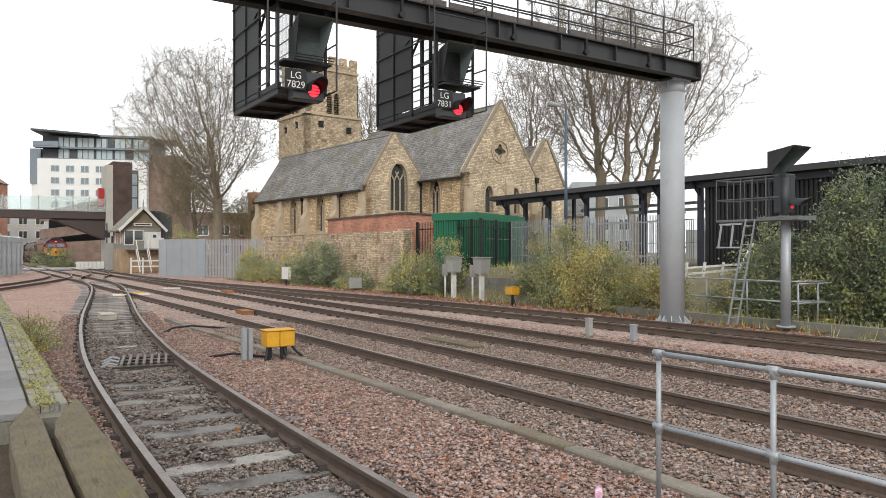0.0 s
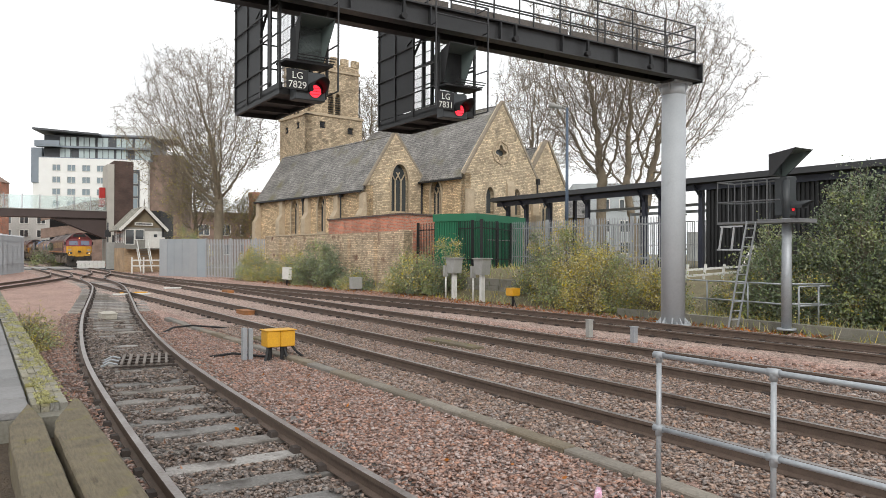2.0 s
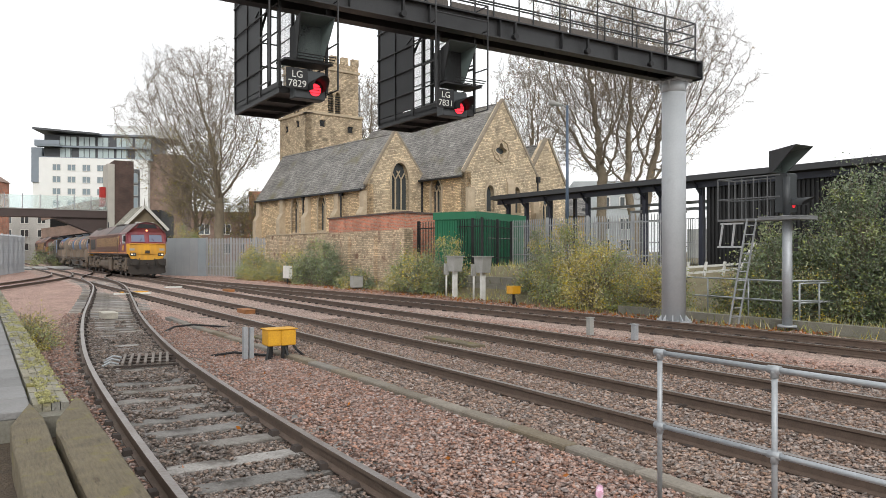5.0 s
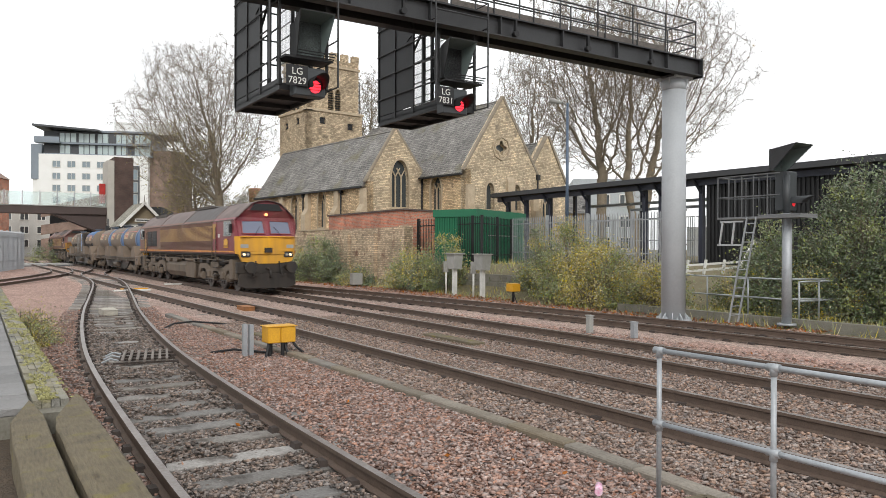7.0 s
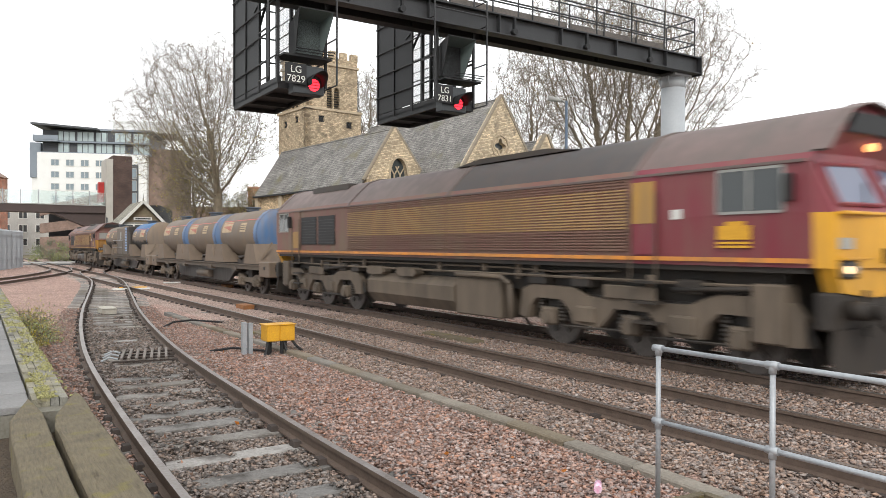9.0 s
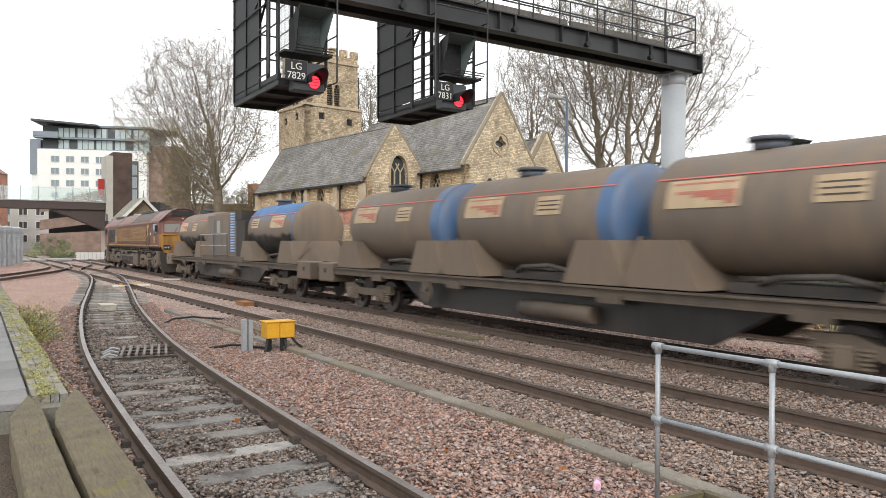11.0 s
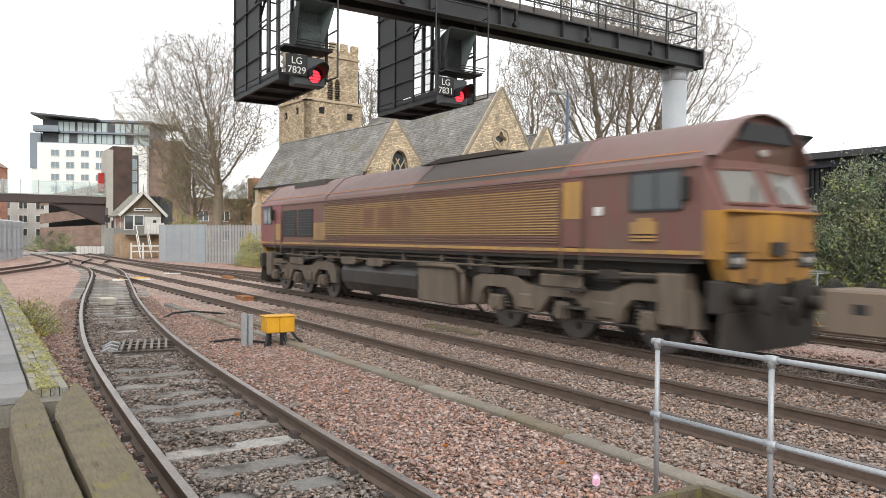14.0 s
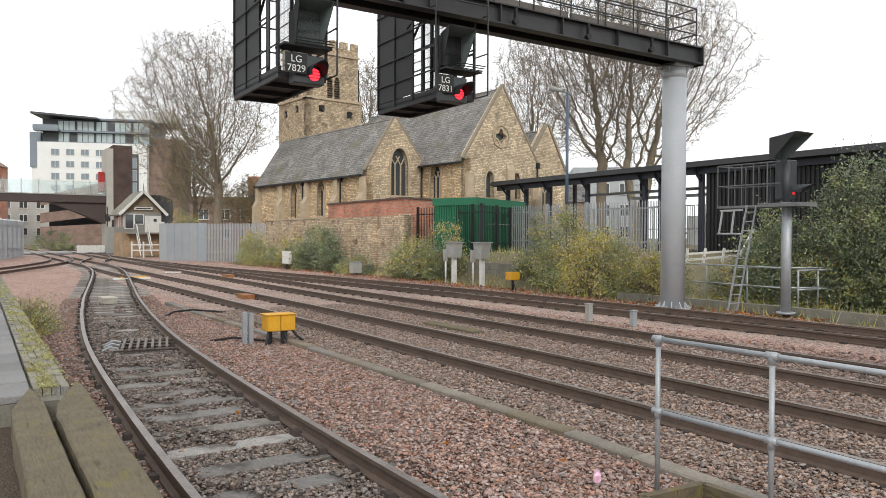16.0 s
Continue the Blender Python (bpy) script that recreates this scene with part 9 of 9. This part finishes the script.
def build_module(parent):
    M = new("pump_module")
    M.parent = parent
    tagged(M, "dirty steel pump and generator module")
    steel = paint("module_steel", (0.11, 0.115, 0.115), (0.205, 0.155, 0.11), 0.6, 0.7)
    bm = bmesh.new()
    box(bm, -1.12, 1.12, -1.75, 2.35, 1.3, 3.12, 0, 0.02)
    part("housing", bm, steel, M)
    bm = bmesh.new()
    box(bm, -1.2, 1.2, -2.95, 3.0, 1.14, 1.3)
    part("base_frame", bm, M_TANKD, M)
    bm = bmesh.new()
    box(bm, -1.1, 1.1, -2.9, -1.8, 1.3, 2.8, 0, 0.02)
    box(bm, -1.12, 1.12, -2.6, -1.76, 2.8, 3.2)
    part("end_housing", bm, M_UNDER, M)
    bm = bmesh.new()
    box(bm, -0.9, 0.9, -1.4, 1.9, 3.12, 3.2)
    part("roof_hatch", bm, steel, M)
    for side in (-1, 1):
        x = side * 1.125
        for y0, y1, z0, z1 in ((-1.0, 0.0, 1.45, 2.95), (0.1, 1.1, 1.45, 2.95), (1.2, 2.25, 1.45, 2.95)):
            bm = bmesh.new()
            box(bm, min(x, x + side * 0.02), max(x, x + side * 0.02), y0, y1, z0, z1, 0, 0.005)
            part("panel_door", bm, steel, M)
        bm = bmesh.new()
        box(bm, min(x, x + side * 0.035), max(x, x + side * 0.035), 0.35, 0.75, 2.3, 2.85)
        part("vent_plate", bm, GREY_BOX, M)
        for k in range(15):
            bm = bmesh.new()
            z = 1.5 + k * 0.112
            box(bm, min(x, x + side * 0.05), max(x, x + side * 0.05), -1.7, -1.25, z, z + 0.06)
            part("louvre", bm, paint("louvre_blue", (0.25, 0.42, 0.72), (0.5, 0.55, 0.6), 0.3, 0.5) if k == 0 and side < 0 else bpy.data.materials["louvre_blue"], M)
        for z in (1.75, 2.25):
            bm = bmesh.new()
            rod(bm, (side * 1.3, -1.2, z), (side * 1.3, 2.9, z), 0.02, seg=6)
            part("hand_rail", bm, GALV, M)
        for y in (-1.2, 0.8, 2.9):
            bm = bmesh.new()
            rod(bm, (side * 1.3, y, 1.2), (side * 1.3, y, 2.25), 0.02, seg=6)
            part("rail_post", bm, M_TANKD, M)
    bm = bmesh.new()
    rod(bm, (-0.6, 2.5, 1.9), (0.6, 2.5, 1.9), 0.25, seg=14)
    box(bm, -0.9, 0.9, 2.4, 2.95, 1.3, 1.9)
    part("pump", bm, M_TANKD, M)


LOCO_1 = build_loco("locomotive", "maroon and gold diesel locomotive with yellow front, lamps lit", False, True)
WAGON_1 = build_wagon("flat wagon carrying three dirty blue-ended water tanks", [dict(front=True, top=False, hatch=0.9, splash=False), dict(front=True, top=False, hatch=0.9, splash=False), dict(front=True, top=False, hatch=1.1, splash=False)])
WAGON_2 = build_wagon("flat wagon carrying two water tanks and a pump module", [dict(front=False, top=True, hatch=0.9, splash=False), None, dict(front=False, top=False, hatch=0.6, splash=True)])
build_module(WAGON_2)
LOCO_2 = build_loco("locomotive", "mud-stained maroon and gold diesel locomotive at the rear", True, False)

SPEED = 12.3


def train_at(t, q):
    """Pose on the track of the point q metres behind the leading cab."""
    s = 116.05 - SPEED * t + q
    slope = (LINE_B(s + 1) - LINE_B(s - 1)) / 2
    return tp(LINE_B(s), s, 0, math.degrees(math.atan(-slope)))


def motions():
    for thing, q in ((LOCO_1, 9.78), (WAGON_1, 30.55), (WAGON_2, 51.35), (LOCO_2, 72.95)):
        walk(thing, [(k / 2, train_at(k / 2, q)) for k in range(33)])
    for wheels, y, r in WHEELS:
        # rolling without slip, under 90 degrees from row to row
        walk(wheels, [(k / 30, pose(0, y, r, math.degrees(SPEED * k / 30 / r))) for k in range(481)])


motions()
